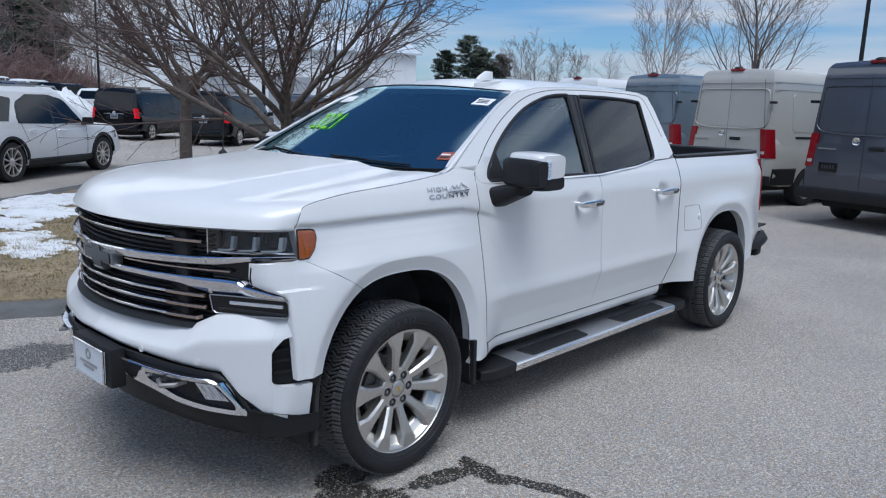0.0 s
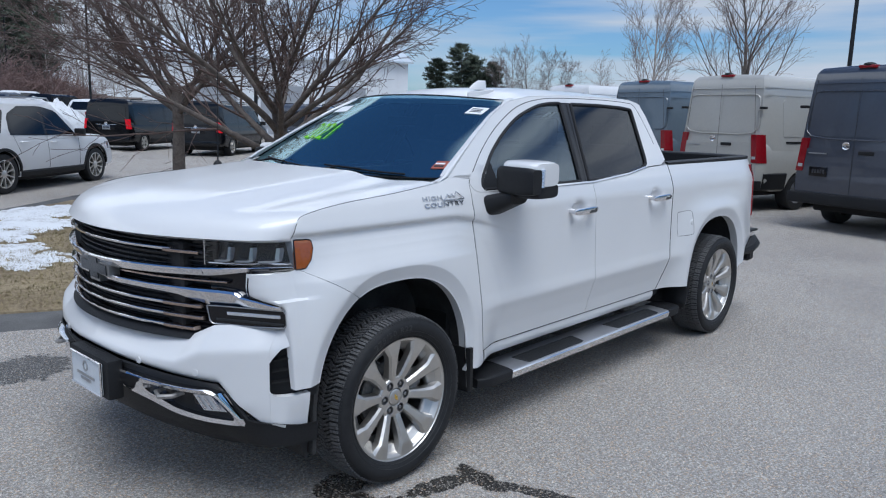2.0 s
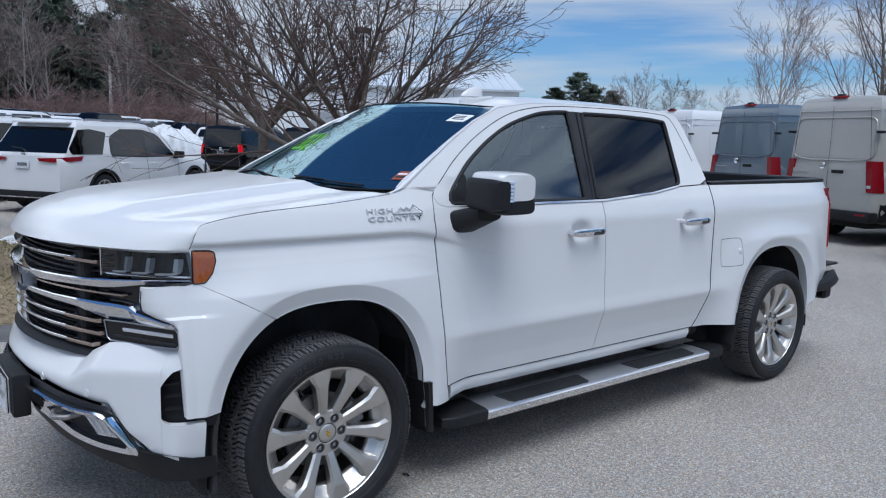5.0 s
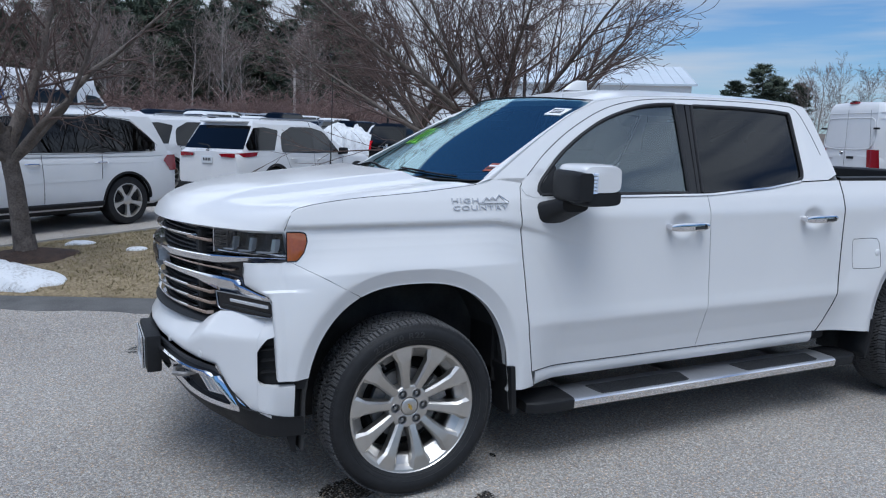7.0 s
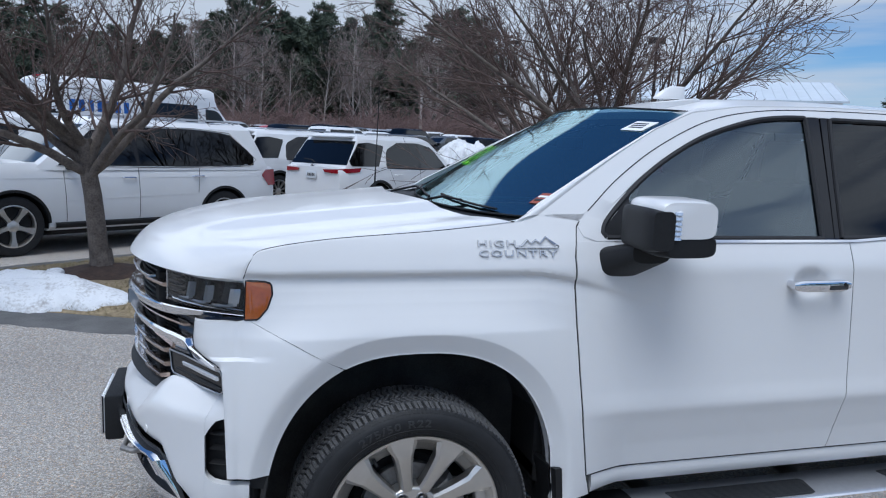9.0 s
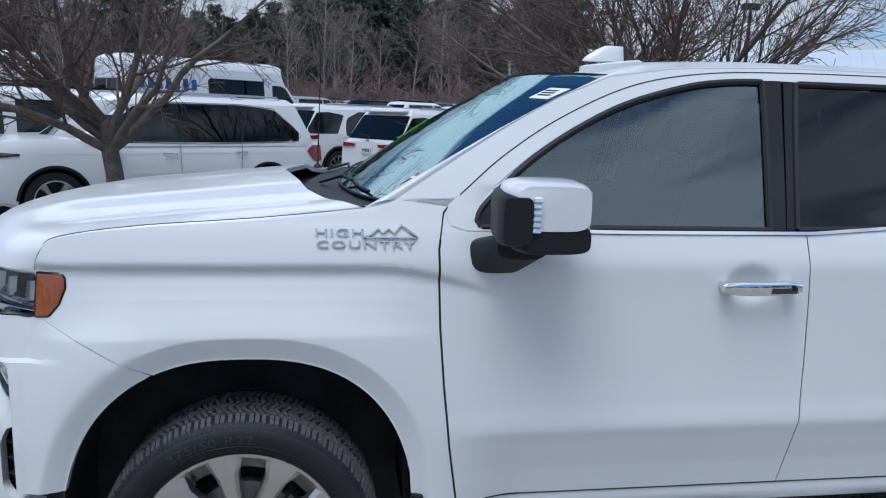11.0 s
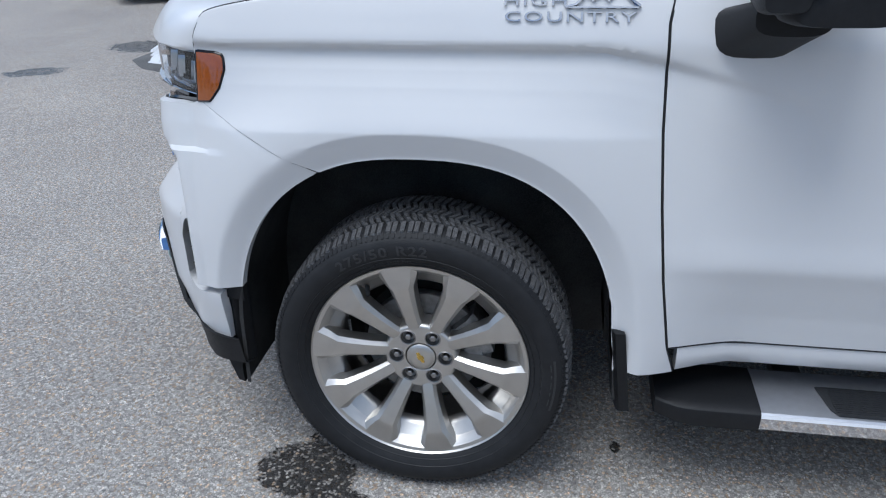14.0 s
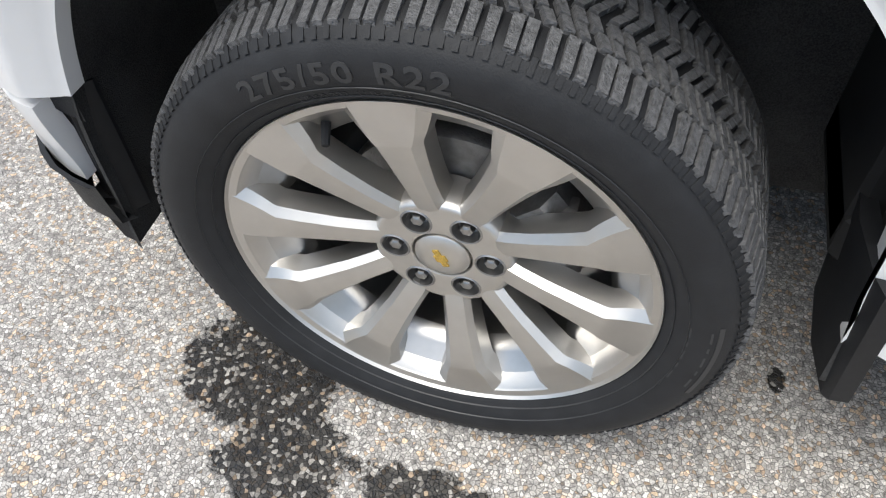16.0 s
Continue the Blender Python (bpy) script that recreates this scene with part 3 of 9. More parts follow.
def door(s, name, front, rear):
    bm = bmesh.new()
    rows = []
    for v in np.linspace(0, 1, 130):
        row = []
        for u in np.linspace(0, 1, 84):
            x = front(0.9) * (1 - u) + rear(0.9) * u
            z = 0.512 + v * (belt_z(x) - 0.512)
            row.append((front(z) * (1 - u) + rear(z) * u, z))
        rows.append(row)
    side_panel(bm, s, rows)
    return part(name, bm, paint_white, truck)


def seam_x(zs, xs, d):
    return lambda z: float(np.interp(z, zs, xs)) + d


def bed_side(s):
    bm = bmesh.new()
    low = [(2.79, 0.508), (3.0, 0.498), (3.215, 0.485)] + arch_points(ARCH[0] + 3.745, 3.22, 4.30) + [(4.272, 0.50), (4.32, 0.535), (4.60, 0.62)]
    top = [(2.93, 1.447), (3.5, 1.452), (4.62, 1.46)]
    n = 96
    a, b = resample(low, n), resample(top, n)
    rows = np.array([a * (1 - v) + b * v for v in np.linspace(0, 1, 36)])
    for r in rows:
        d = np.interp(r[0, 1], DB_Z, DB_X) + 0.005 - r[0, 0]
        r[:, 0] += d * np.clip(1 - np.arange(n) / 24.0, 0, 1) ** 1.5
    grid(bm, [[side3(s, x, z) for x, z in r] for r in rows])
    rim(bm, (0, -s * 0.06, 0))
    return part("bed_side", bm, paint_white, truck)


def rocker(s):
    bm = bmesh.new()
    rows = [[side3(s, x, z, o) for x in np.linspace(0.684, 2.76, 30)] for z, o in [(0.506, -0.004), (0.48, 0.003), (0.455, 0.005), (0.436, 0.0), (0.426, -0.03)]]
    grid(bm, rows)
    rim(bm, (0, -s * 0.05, 0.0))
    return part("rocker_panel", bm, paint_white, truck)


WIN_ARC = [(float(x), float(z)) for x, z in resample([(0.70, 1.405), (0.72, 1.44), (0.80, 1.515), (0.906, 1.60), (1.05, 1.69), (1.229, 1.775), (1.45, 1.84), (1.60, 1.862), (1.733, 1.868)], 36, True)]
WIN_FRONT = [(0.715, 1.384)] + WIN_ARC + [(1.722, 1.75), (1.697, 1.55), (1.677, 1.384)]
WIN_REAR = [(1.775, 1.386), (1.80, 1.55), (1.835, 1.75), (1.858, 1.867), (2.2, 1.868), (2.50, 1.860), (2.645, 1.848), (2.650, 1.82), (2.632, 1.65), (2.615, 1.50), (2.60, 1.462), (2.56, 1.444), (2.40, 1.420), (2.1, 1.392)]
DLO = WIN_ARC + [(1.785, 1.869)] + WIN_REAR[3:13] + [(2.1, 1.392), (1.775, 1.384), (1.2, 1.38), (0.715, 1.384)]


def side_fill(bm, s, outline, off, n=110):
    """Fills an outline on the body side: rings shrinking to its middle."""
    o = resample(list(outline) + [outline[0]], n)[:-1]
    c = o.mean(axis=0)
    rows = [[side3(s, *(c + (p - c) * k), off) for p in o] for k in (1.0, 0.93, 0.8, 0.6, 0.4, 0.2)]
    vs = grid(bm, rows, closed=True)
    bm.faces.new(vs[-1])


def cab_side(s):
    """Pillars and roof rail round the side windows."""
    bm = bmesh.new()
    outer = [(0.655, 1.482), (0.50, 1.475), (0.40, 1.462), (0.56, 1.55), (0.80, 1.685), (1.0, 1.79), (1.19, 1.868), (1.42, 1.905), (1.8, 1.922), (2.3, 1.925), (2.68, 1.918), (2.80, 1.895), (2.845, 1.80), (2.885, 1.62), (2.918, 1.455), (2.60, 1.445), (2.3, 1.408), (1.82, 1.374), (1.19, 1.37), (0.63, 1.374), (0.60, 1.43)]
    inner = resample(DLO + DLO[:1], 220)[:-1]
    o = resample(outer + outer[:1], 600)[:-1]
    # match each inner point with the outer point seen from the windows' spine
    rows = [[], [], [], [], []]
    for p in inner:
        m = np.array([min(2.45, max(0.95, p[0])), 1.55 if p[0] > 0.95 else 1.47])
        d = p - m
        a = math.atan2(d[1], d[0])
        rel = o - m
        ang = np.arctan2(rel[:, 1], rel[:, 0])
        q = o[int(np.argmin(np.abs((ang - a + math.pi) % (2 * math.pi) - math.pi) + 0.02 * np.linalg.norm(rel, axis=1)))]
        for k, t in enumerate((0.0, 0.1, 0.4, 0.75, 1.0)):
            x, z = p * (1 - t) + q * t
            rows[k].append(side3(s, x, z, -0.012 if k == 0 else 0.0))
    grid(bm, rows, closed=True)
    rim(bm, (0, -s * 0.03, 0))
    return part("cab_side", bm, paint_white, truck)


def windows(s):
    for name, outline, mat, label in (("front_door_window", WIN_FRONT, glass_side, "lightly tinted front door glass"), ("rear_door_window", WIN_REAR, glass_dark, "dark privacy glass of the rear door")):
        bm = bmesh.new()
        side_fill(bm, s, outline, -0.012)
        part(name, bm, mat, truck, label)
    bm = bmesh.new()  # black pillar between the doors
    for a, b in ((1.679, 1.733), (1.737, 1.778)):
        rows = []
        for v in np.linspace(0, 1, 12):
            z = 1.38 + v * 0.492
            lean = 0.058 * v if a < 1.7 else 0.075 * v
            rows.append([side3(s, a + (b - a) * u + lean + 0.012 * v * u, z, -0.004) for u in np.linspace(0, 1, 4)])
        grid(bm, rows)
    rim(bm, (0, -s * 0.012, 0))
    part("door_pillar", bm, plastic_gloss, truck, "gloss black pillar between the door windows")
    for name, outline in (("window_seal", WIN_FRONT), ("window_seal", WIN_REAR)):
        bm = bmesh.new()
        ring = resample(outline + outline[:1], 130)
        tube(bm, [side3(s, x, z, -0.006) for x, z in ring], 0.0115, 6, False)
        part(name, bm, seam_dark, truck)
    bm = bmesh.new()  # small fixed triangle by the mirror
    extruded(bm, [side3(s, x, z, -0.008) for x, z in [(0.715, 1.39), (0.712, 1.42), (0.83, 1.53), (0.85, 1.39)]], (0, s * 0.006, 0))
    part("mirror_sail", bm, plastic_black, truck)
    bm = bmesh.new()  # bright belt moulding
    rows = [[side3(s, x, belt_z(x) + dz, o) for x in np.linspace(0.82, 2.57, 60)] for dz, o in ((0.001, 0.0), (0.004, 0.007), (0.014, 0.007), (0.018, -0.004))]
    grid(bm, rows)
    rim(bm, (0, -s * 0.01, 0))
    part("belt_moulding", bm, chrome, truck, "bright chrome strip below the side windows")


def seam(pts, r=0.0028):
    bm = bmesh.new()
    tube(bm, pts, r, 5, False)
    return part("panel_seam", bm, seam_dark, truck)


def seams(s):
    zs = np.linspace(0.45, 1.36, 24)
    seam([side3(s, np.interp(z, FD_Z, FD_X), z, -0.003) for z in np.linspace(0.43, 1.475, 40)], 0.0024)
    seam([side3(s, np.interp(z, DD_Z, DD_X), z, -0.003) for z in np.linspace(0.512, 1.366, 36)], 0.0022)
    seam([side3(s, np.interp(z, DB_Z, DB_X), z, -0.002) for z in np.linspace(0.46, 1.45, 36)], 0.0045)
    seam([side3(s, x, z, -0.001) for x, z in resample([(0.652, 1.478), (0.80, 1.60), (1.0, 1.725), (1.25, 1.835), (1.5, 1.885), (1.8, 1.902), (2.3, 1.905), (2.62, 1.895), (2.72, 1.87), (2.78, 1.74), (2.82, 1.6)], 60, True)], 0.0028)
    seam([(x, s * (side_y(x, z) - 0.003), z + 0.001) for x, z in resample(HOOD_SEAM, 60, True)], 0.0018)
    seam([side3(s, x, z, -0.001) for x, z in resample([(-0.551, 1.122), (-0.40, 1.045), (-0.245, 0.955)], 12)], 0.0011)
    seam([side3(s, x, 0.509, -0.001) for x in np.linspace(0.66, 2.78, 30)], 0.0025)


def handle(s, x, z):
    y0 = side_y(x - 0.16, z)
    bm = bmesh.new()
    rows = []
    for u in np.linspace(-1, 1, 20):
        w = 0.024 * (1 - 0.5 * abs(u) ** 6)
        bow = 0.052 - 0.012 * u * u
        c = (x + 0.134 * u, s * (y0 + bow), z + 0.004)
        rows.append([(c[0], c[1] + s * 0.013 * math.copysign(abs(math.cos(a)) ** 0.7, math.cos(a)), c[2] + w * math.copysign(abs(math.sin(a)) ** 0.7, math.sin(a))) for a in np.linspace(0, 2 * math.pi, 12, endpoint=False)])
    grid(bm, rows, closed=True, cap=True)
    h = part("door_handle", bm, chrome, truck, "chrome pull handle")
    for d in (-0.128, 0.085):
        bm = bmesh.new()
        box(bm, (x + d, min(s * 0.94, s * 0.998), z - 0.008), (x + d + 0.043, max(s * 0.94, s * 0.998), z + 0.02), 0.006)
        part("handle_foot", bm, chrome, h)
    # thin dark strip laid low on the grip's rear half
    bm = bmesh.new()
    grid(bm, [[(x + dx, s * (y0 + 0.0655 - 0.012 * (dx / 0.134) ** 2), z + 0.004 + dz) for dx in np.linspace(0.02, 0.115, 8)] for dz in (-0.014, -0.008, 0.0, 0.004)])
    rim(bm, (0, -s * 0.004, 0))
    part("handle_dark_strip", bm, lamp_smoke, h, "dark smoked strip low on the grip")
    bm = bmesh.new()
    lathe(bm, [(0.0, 0.006), (0.009, 0.005), (0.011, 0.0)], 14, "y", (x + 0.098, 0, z + 0.008))
    for v in bm.verts:
        v.co.y = s * (y0 + 0.0545 + v.co.y)
    part("key_lock", bm, plastic_gloss, h)


def mirror_unit(s):
    bm = bmesh.new()  # foot on the door
    rows = []
    for t in np.linspace(0, 1, 10):
        cx, cy, cz = 0.755 + 0.05 * t, 0.93 + 0.15 * t, 1.295 + 0.06 * t
        hx, hz = 0.085 - 0.01 * t, 0.062 - 0.022 * t
        rows.append([(cx + hx * math.copysign(abs(math.cos(a)) ** 0.6, math.cos(a)), s * cy, cz + hz * math.copysign(abs(math.sin(a)) ** 0.6, math.sin(a))) for a in np.linspace(0, 2 * math.pi, 20, endpoint=False)])
    grid(bm, rows, closed=True, cap=True)
    foot = part("wing_mirror", bm, plastic_black, truck, "wing mirror with white cap and black foot")

    def shell(z0, z1, y0, y1, x0, x1, mat, name, label="", sharp=0.5, shear=0.05):
        b = bmesh.new()
        rs = []
        for t in (0.0, 0.03, 0.10, 0.25, 0.5, 0.75, 0.88, 0.95, 0.985, 1.0):
            y = y0 + (y1 - y0) * t
            k = 1 - 0.5 * max(0.0, t - 0.75) ** 2 / 0.0625 * 0.55 - 0.3 * max(0.0, 0.12 - t) / 0.12
            r = []
            for a in np.linspace(0, 2 * math.pi, 36, endpoint=False):
                c, q = math.cos(a), math.sin(a)
                ex = math.copysign(abs(c) ** sharp, c)
                ez = math.copysign(abs(q) ** sharp, q)
                kx = k if ex < 0 else 1 - (1 - k) * 0.25
                r.append(((x0 + x1) / 2 + (x1 - x0) / 2 * ex * kx + shear * (t - 1) * -0.6, s * y, (z0 + z1) / 2 + (z1 - z0) / 2 * ez * (1 - (1 - k) * 0.5)))
            rs.append(r)
        grid(b, rs, closed=True, cap=True)
        return part(name, b, mat, foot, label, 55)

    shell(1.350, 1.436, 0.985, 1.226, 0.735, 0.962, plastic_black, "mirror_base")
    shell(1.410, 1.549, 0.988, 1.230, 0.712, 0.957, paint_white, "mirror_cap", "white mirror cap", 0.40)
    shell(1.372, 1.519, 0.975, 1.234, 0.694, 0.792, plastic_black, "mirror_housing", "", 0.36)
    b = bmesh.new()
    extruded(b, [(0.955, s * 1.035, 1.36), (0.955, s * 1.19, 1.36), (0.955, s * 1.195, 1.525), (0.955, s * 1.04, 1.525)], (0.006, 0, 0))
    part("mirror_glass", b, chrome, foot)
    b = bmesh.new()  # one lens whose face steps in and out
    cols = []
    for t in np.linspace(0, 1, 9):
        x = 0.772 + 0.036 * t
        bow = 1.213 + 0.022 * smooth01(t * 1.5) - 0.03 * max(0.0, 0.3 - t)
        col = [(x, s * (bow - 0.03), 1.412)]
        for k in range(6):
            z = 1.414 + k * 0.0165
            col += [(x, s * (bow - 0.003), z), (x, s * (bow + 0.006), z + 0.003), (x, s * (bow + 0.004), z + 0.012), (x, s * (bow - 0.003), z + 0.0155)]
        cols.append(col + [(x, s * (bow - 0.03), 1.513)])
    grid(b, cols, closed=True, cap=True)
    part("turn_signal", b, lamp_white, foot, "clear ribbed turn signal lens")


def step_board(s):
    prof = [(0.80, 0.296), (0.80, 0.342), (0.856, 0.347), (0.975, 0.341), (0.998, 0.338), (1.006, 0.332), (1.008, 0.326), (1.003, 0.290), (0.985, 0.284), (0.85, 0.288)]
    bm = bmesh.new()
    grid(bm, [[(x, s * y, z) for y, z in prof] for x in (0.908, 1.4, 1.9, 2.4, 2.912)], closed=True, cap=True)
    board = part("side_step", bm, step_metal, truck, "brushed metal running board with dark tread pads", 25)
    bm = bmesh.new()  # polished outer edge
    grid(bm, [[(x, s * (y + 0.0015), z) for y, z in ((1.004, 0.334), (1.0085, 0.327), (1.0035, 0.290), (0.998, 0.286))] for x in np.linspace(0.909, 2.911, 24)])
    part("step_edge", bm, chrome, board, "polished outer edge", 25)
    for a, b, c in ((0.645, 0.912, 1), (2.908, 3.13, -1)):
        bm = bmesh.new()
        rows = []
        for t in np.linspace(0, 1, 12):
            x = a + (b - a) * t
            e = t if c > 0 else 1 - t
            g = 1 - 0.20 * (1 - min(1, e * 2.4)) ** 2.2
            rows.append([(x, s * (0.80 + (y + 0.004 - 0.80) * g), 0.315 + (z - 0.315 + (0.006 if z > 0.315 else -0.006)) * (0.80 + 0.20 * min(1, e * 3))) for y, z in prof])
        grid(bm, rows, closed=True, cap=True)
        part("step_end_cap", bm, plastic_black, board, "black plastic end cap", 30)
    for a, b in ((1.082, 1.722), (2.140, 2.775)):
        bm = bmesh.new()
        o = resample([(a - 0.008, 0.876), (a + 0.014, 0.990), (b - 0.012, 0.990), (b + 0.012, 0.876), (a - 0.008, 0.876)], 48)[:-1]
        c = o.mean(axis=0)
        top = lambda y: 0.3475 - 0.05 * (y - 0.856)
        grid(bm, [[(c[0] + (p[0] - c[0]) * k, s * (c[1] + (p[1] - c[1]) * k), top(c[1] + (p[1] - c[1]) * k) + h) for p in o] for k, h in ((1.0, -0.004), (1.0, 0.003), (0.985, 0.005))], closed=True)
        bm.verts.ensure_lookup_table()
        bm.faces.new([bm.verts[q] for q in range(len(bm.verts) - len(o), len(bm.verts))])
        pad = part("tread_pad", bm, plastic_grey, board, "dark ribbed rubber tread pad")
        bm = bmesh.new()
        for k in range(12):
            y = 0.884 + k * 0.0085
            box(bm, (a + 0.02, min(s * y, s * (y + 0.0045)), top(y) + 0.003), (b - 0.018, max(s * y, s * (y + 0.0045)), top(y) + 0.0066))
        part("pad_rib", bm, plastic_grey, pad)
    for x in (0.98, 1.72, 2.6):
        bm = bmesh.new()
        box(bm, (x, min(s * 0.5, s * 0.83), 0.315), (x + 0.09, max(s * 0.5, s * 0.83), 0.338), 0.008)
        part("step_bracket", bm, alloy_pocket, board)


def mud_flap(s, x, z0=0.30, z1=0.555, k=1):
    bm = bmesh.new()
    rows = []
    for t in np.linspace(0, 1, 8):
        z = z1 + (z0 - z1) * t
        xx = x + 0.03 * t * k
        rows.append([(xx, s * 0.80, z), (xx - 0.006, s * 0.9, z), (xx + 0.006, s * 0.985, z), (xx + 0.016, s * (1.012 - 0.02 * t), z), (xx + 0.042, s * (1.010 - 0.02 * t), z), (xx + 0.02, s * 0.9, z), (xx + 0.014, s * 0.80, z)])
    grid(bm, rows, closed=True, cap=True)
    part("mud_flap", bm, plastic_black, truck)


def wheel_liner(s, cx):
    """Dark inner arch from the opening to behind the wheel."""
    bm = bmesh.new()
    pts = [(cx - 0.515, 0.30)] + arch_points(cx, cx - 0.53, cx + 0.53, 30) + [(cx + 0.518, 0.33)]
    rows = []
    for y, k in ((0.985, 1.002), (0.96, 1.03), (0.80, 1.04), (0.62, 1.03)):
        rows.append([(cx + (x - cx) * k, s * (min(side_y(x, max(z, 0.5)) - 0.004, y + 0.04) if y > 0.9 else y), 0.42 + (z - 0.42) * k) for x, z in pts])
    grid(bm, rows)
    c = [(cx + (x - cx) * 1.03, s * 0.62, 0.42 + (z - 0.42) * 1.03) for x, z in pts]
    bm.faces.new([bm.verts.new(p) for p in c])
    part("wheel_liner", bm, liner_dark, truck, "dark felt wheel arch liner")


def roof():
    bm = bmesh.new()
    rows = []
    for t in np.linspace(0, 1, 24):
        row = []
        for u in np.linspace(-1, 1, 25):
            xf = float(np.interp(abs(u), [0, 0.45, 0.88, 1], [1.03, 1.05, 1.13, 1.19]))
            x = xf + (2.815 - xf) * t
            zs = float(np.interp(x, [1.0, 1.19, 1.42, 1.8, 2.3, 2.68, 2.82], [1.85, 1.868, 1.903, 1.92, 1.922, 1.915, 1.885]))
            crown = (0.026 * min(1, 0.8 + t) + 0.028 * smooth01(min(1.0, t / 0.3))) * (1 - abs(u) ** 2.4)
            hw = float(np.interp(zs, _sz, _sy)) + 0.002
            groove = -0.007 * math.exp(-((abs(u) - 0.86) / 0.03) ** 2)
            row.append((x, u * hw, zs + crown + groove))
        rows.append(row)
    grid(bm, rows)
    rim(bm, (0, 0, -0.03))
    part("roof", bm, paint_white, truck)
    bm = bmesh.new()  # antenna fin
    rows = []
    for t in np.linspace(0, 1, 14):
        z = 1.937 + 0.058 * t
        l0, l1 = 1.185 + 0.085 * t ** 1.5, 1.348 - 0.006 * t
        w = 0.020 * (1 - t) ** 0.6 + 0.005
        rows.append([((l0 + l1) / 2 + (l1 - l0) / 2 * math.cos(a), -0.38 + w * math.sin(a), z) for a in np.linspace(0, 2 * math.pi, 16, endpoint=False)])
    grid(bm, rows, closed=True, cap=True)
    part("roof_antenna", bm, paint_white, truck, "white shark fin roof antenna")
    bm = bmesh.new()  # low plinth of the fin
    rows = []
    for z, k in ((1.872, 1.14), (1.934, 1.1), (1.940, 0.95)):
        rows.append([(1.30 + 0.112 * k * math.cos(a), -0.38 + 0.032 * k * math.sin(a), z + 0.014 * (math.cos(a) - 0.3)) for a in np.linspace(0, 2 * math.pi, 20, endpoint=False)])
    grid(bm, rows, closed=True, cap=True)
    part("antenna_base", bm, paint_white, truck)
    bm = bmesh.new()  # high brake light on the cab's rear edge
    box(bm, (2.80, -0.16, 1.885), (2.86, 0.16, 1.925), 0.012, 2)
    part("high_brake_light", bm, red_lens, truck, "red high brake light")


def windscreen():
    low, top = resample(WS_LOW, 40, True), resample(WS_TOP, 40, True)
    mid = (low + top) / 2 + np.array([-0.006, 0, 0.010])
    rows = across([low, mid, top], 24)
    for j in range(24):  # cross curvature
        for i in range(40):
            rows[j][i] += np.array([-0.52, 0, 0.85]) * 0.010 * math.sin(math.pi * j / 23) * (1 - (i / 19.5 - 1) ** 2)
    bm = bmesh.new()
    grid(bm, rows)
    ws = part("windscreen", bm, glass_front, truck, "windscreen glass with stickers and green writing")
    bm = bmesh.new()  # black print border
    edge = np.concatenate([rows[:, 0], rows[-1], rows[::-1, -1], rows[0][::-1]])
    tube(bm, [Vector(p) + Vector((-0.001, 0, 0.002)) for p in edge[::2]], 0.0045, 5, False)
    part("windscreen_seal", bm, plastic_black, ws)

    for sgn, col in ((-1, 0), (1, -1)):  # pillar skin between glass and cab side
        b = bmesh.new()
        inner = resample([Vector(p) + Vector((-0.004, sgn * 0.004, 0.006)) for p in rows[:, col]], 30)
        outer = resample([side3(sgn, x, z, 0.001) for x, z in [(0.36, 1.438), (0.43, 1.475), (0.56, 1.552), (0.80, 1.687), (1.0, 1.792), (1.19, 1.870), (1.25, 1.882)]], 30)
        mid = (inner + outer) / 2 + np.array([-0.002, sgn * 0.006, 0.008])
        grid(b, across([inner, mid, outer], 7))
        part("pillar_skin", b, paint_white, truck)

        b = bmesh.new()  # gusset between fender, pillar and door
        side_fill(b, sgn, [(0.35, 1.432), (0.50, 1.471), (0.66, 1.478), (0.74, 1.50), (0.74, 1.645), (0.56, 1.553), (0.43, 1.477)], -0.003)
        part("pillar_gusset", b, paint_white, truck)
        b = bmesh.new()  # front upper corner of the door, round the window's toe
        side_fill(b, sgn, [(0.584, 1.345), (0.587, 1.39), (0.602, 1.432), (0.655, 1.478), (0.80, 1.60), (0.86, 1.60), (0.74, 1.43), (0.745, 1.345)], -0.0025)
        part("door_corner", b, paint_white, truck)

    def at(u, v, lift=0.004):
        """Point on the glass: u from the driver's side, v from the bottom."""
        a, b = u * 39, v * 23
        i, j = min(int(a), 38), min(int(b), 22)
        fa, fb = a - i, b - j
        p = (rows[j][i] * (1 - fa) + rows[j][i + 1] * fa) * (1 - fb) + (rows[j + 1][i] * (1 - fa) + rows[j + 1][i + 1] * fa) * fb
        return Vector(p) + Vector((-0.45, 0, 0.89)) * lift

    def patch(name, u0, v0, u1, v1, mat, label, lift=0.004, skew=0.0):
        b = bmesh.new()
        grid(b, [[at(u0 + (u1 - u0) * i / 4 + skew * j / 3, v0 + (v1 - v0) * j / 3, lift) for i in range(5)] for j in range(4)])
        rim(b, (0.001, 0, -0.002))
        return part(name, b, mat, ws, label)

    patch("paper_sticker", 0.045, 0.77, 0.115, 0.865, sticker_white, "white paper sticker with printed bars", 0.004, -0.012)
    for k in range(3):
        patch("print_bar", 0.056, 0.795 + 0.02 * k, 0.10, 0.803 + 0.02 * k, print_dark, "", 0.006, -0.004)
    patch("inspection_sticker", 0.036, 0.10, 0.080, 0.18, sticker_orange, "red inspection sticker", 0.004, -0.006)
    for k in range(2):
        patch("print_bar", 0.043, 0.118 + 0.026 * k, 0.073, 0.132 + 0.026 * k, sticker_white if k else print_dark, "", 0.006)
    patch("sun_strip_paper", 0.78, 0.74, 0.93, 0.84, sticker_white, "white paper slip behind the glass", 0.003, 0.03)
    return at, ws


ws_at, windscreen_part = windscreen()


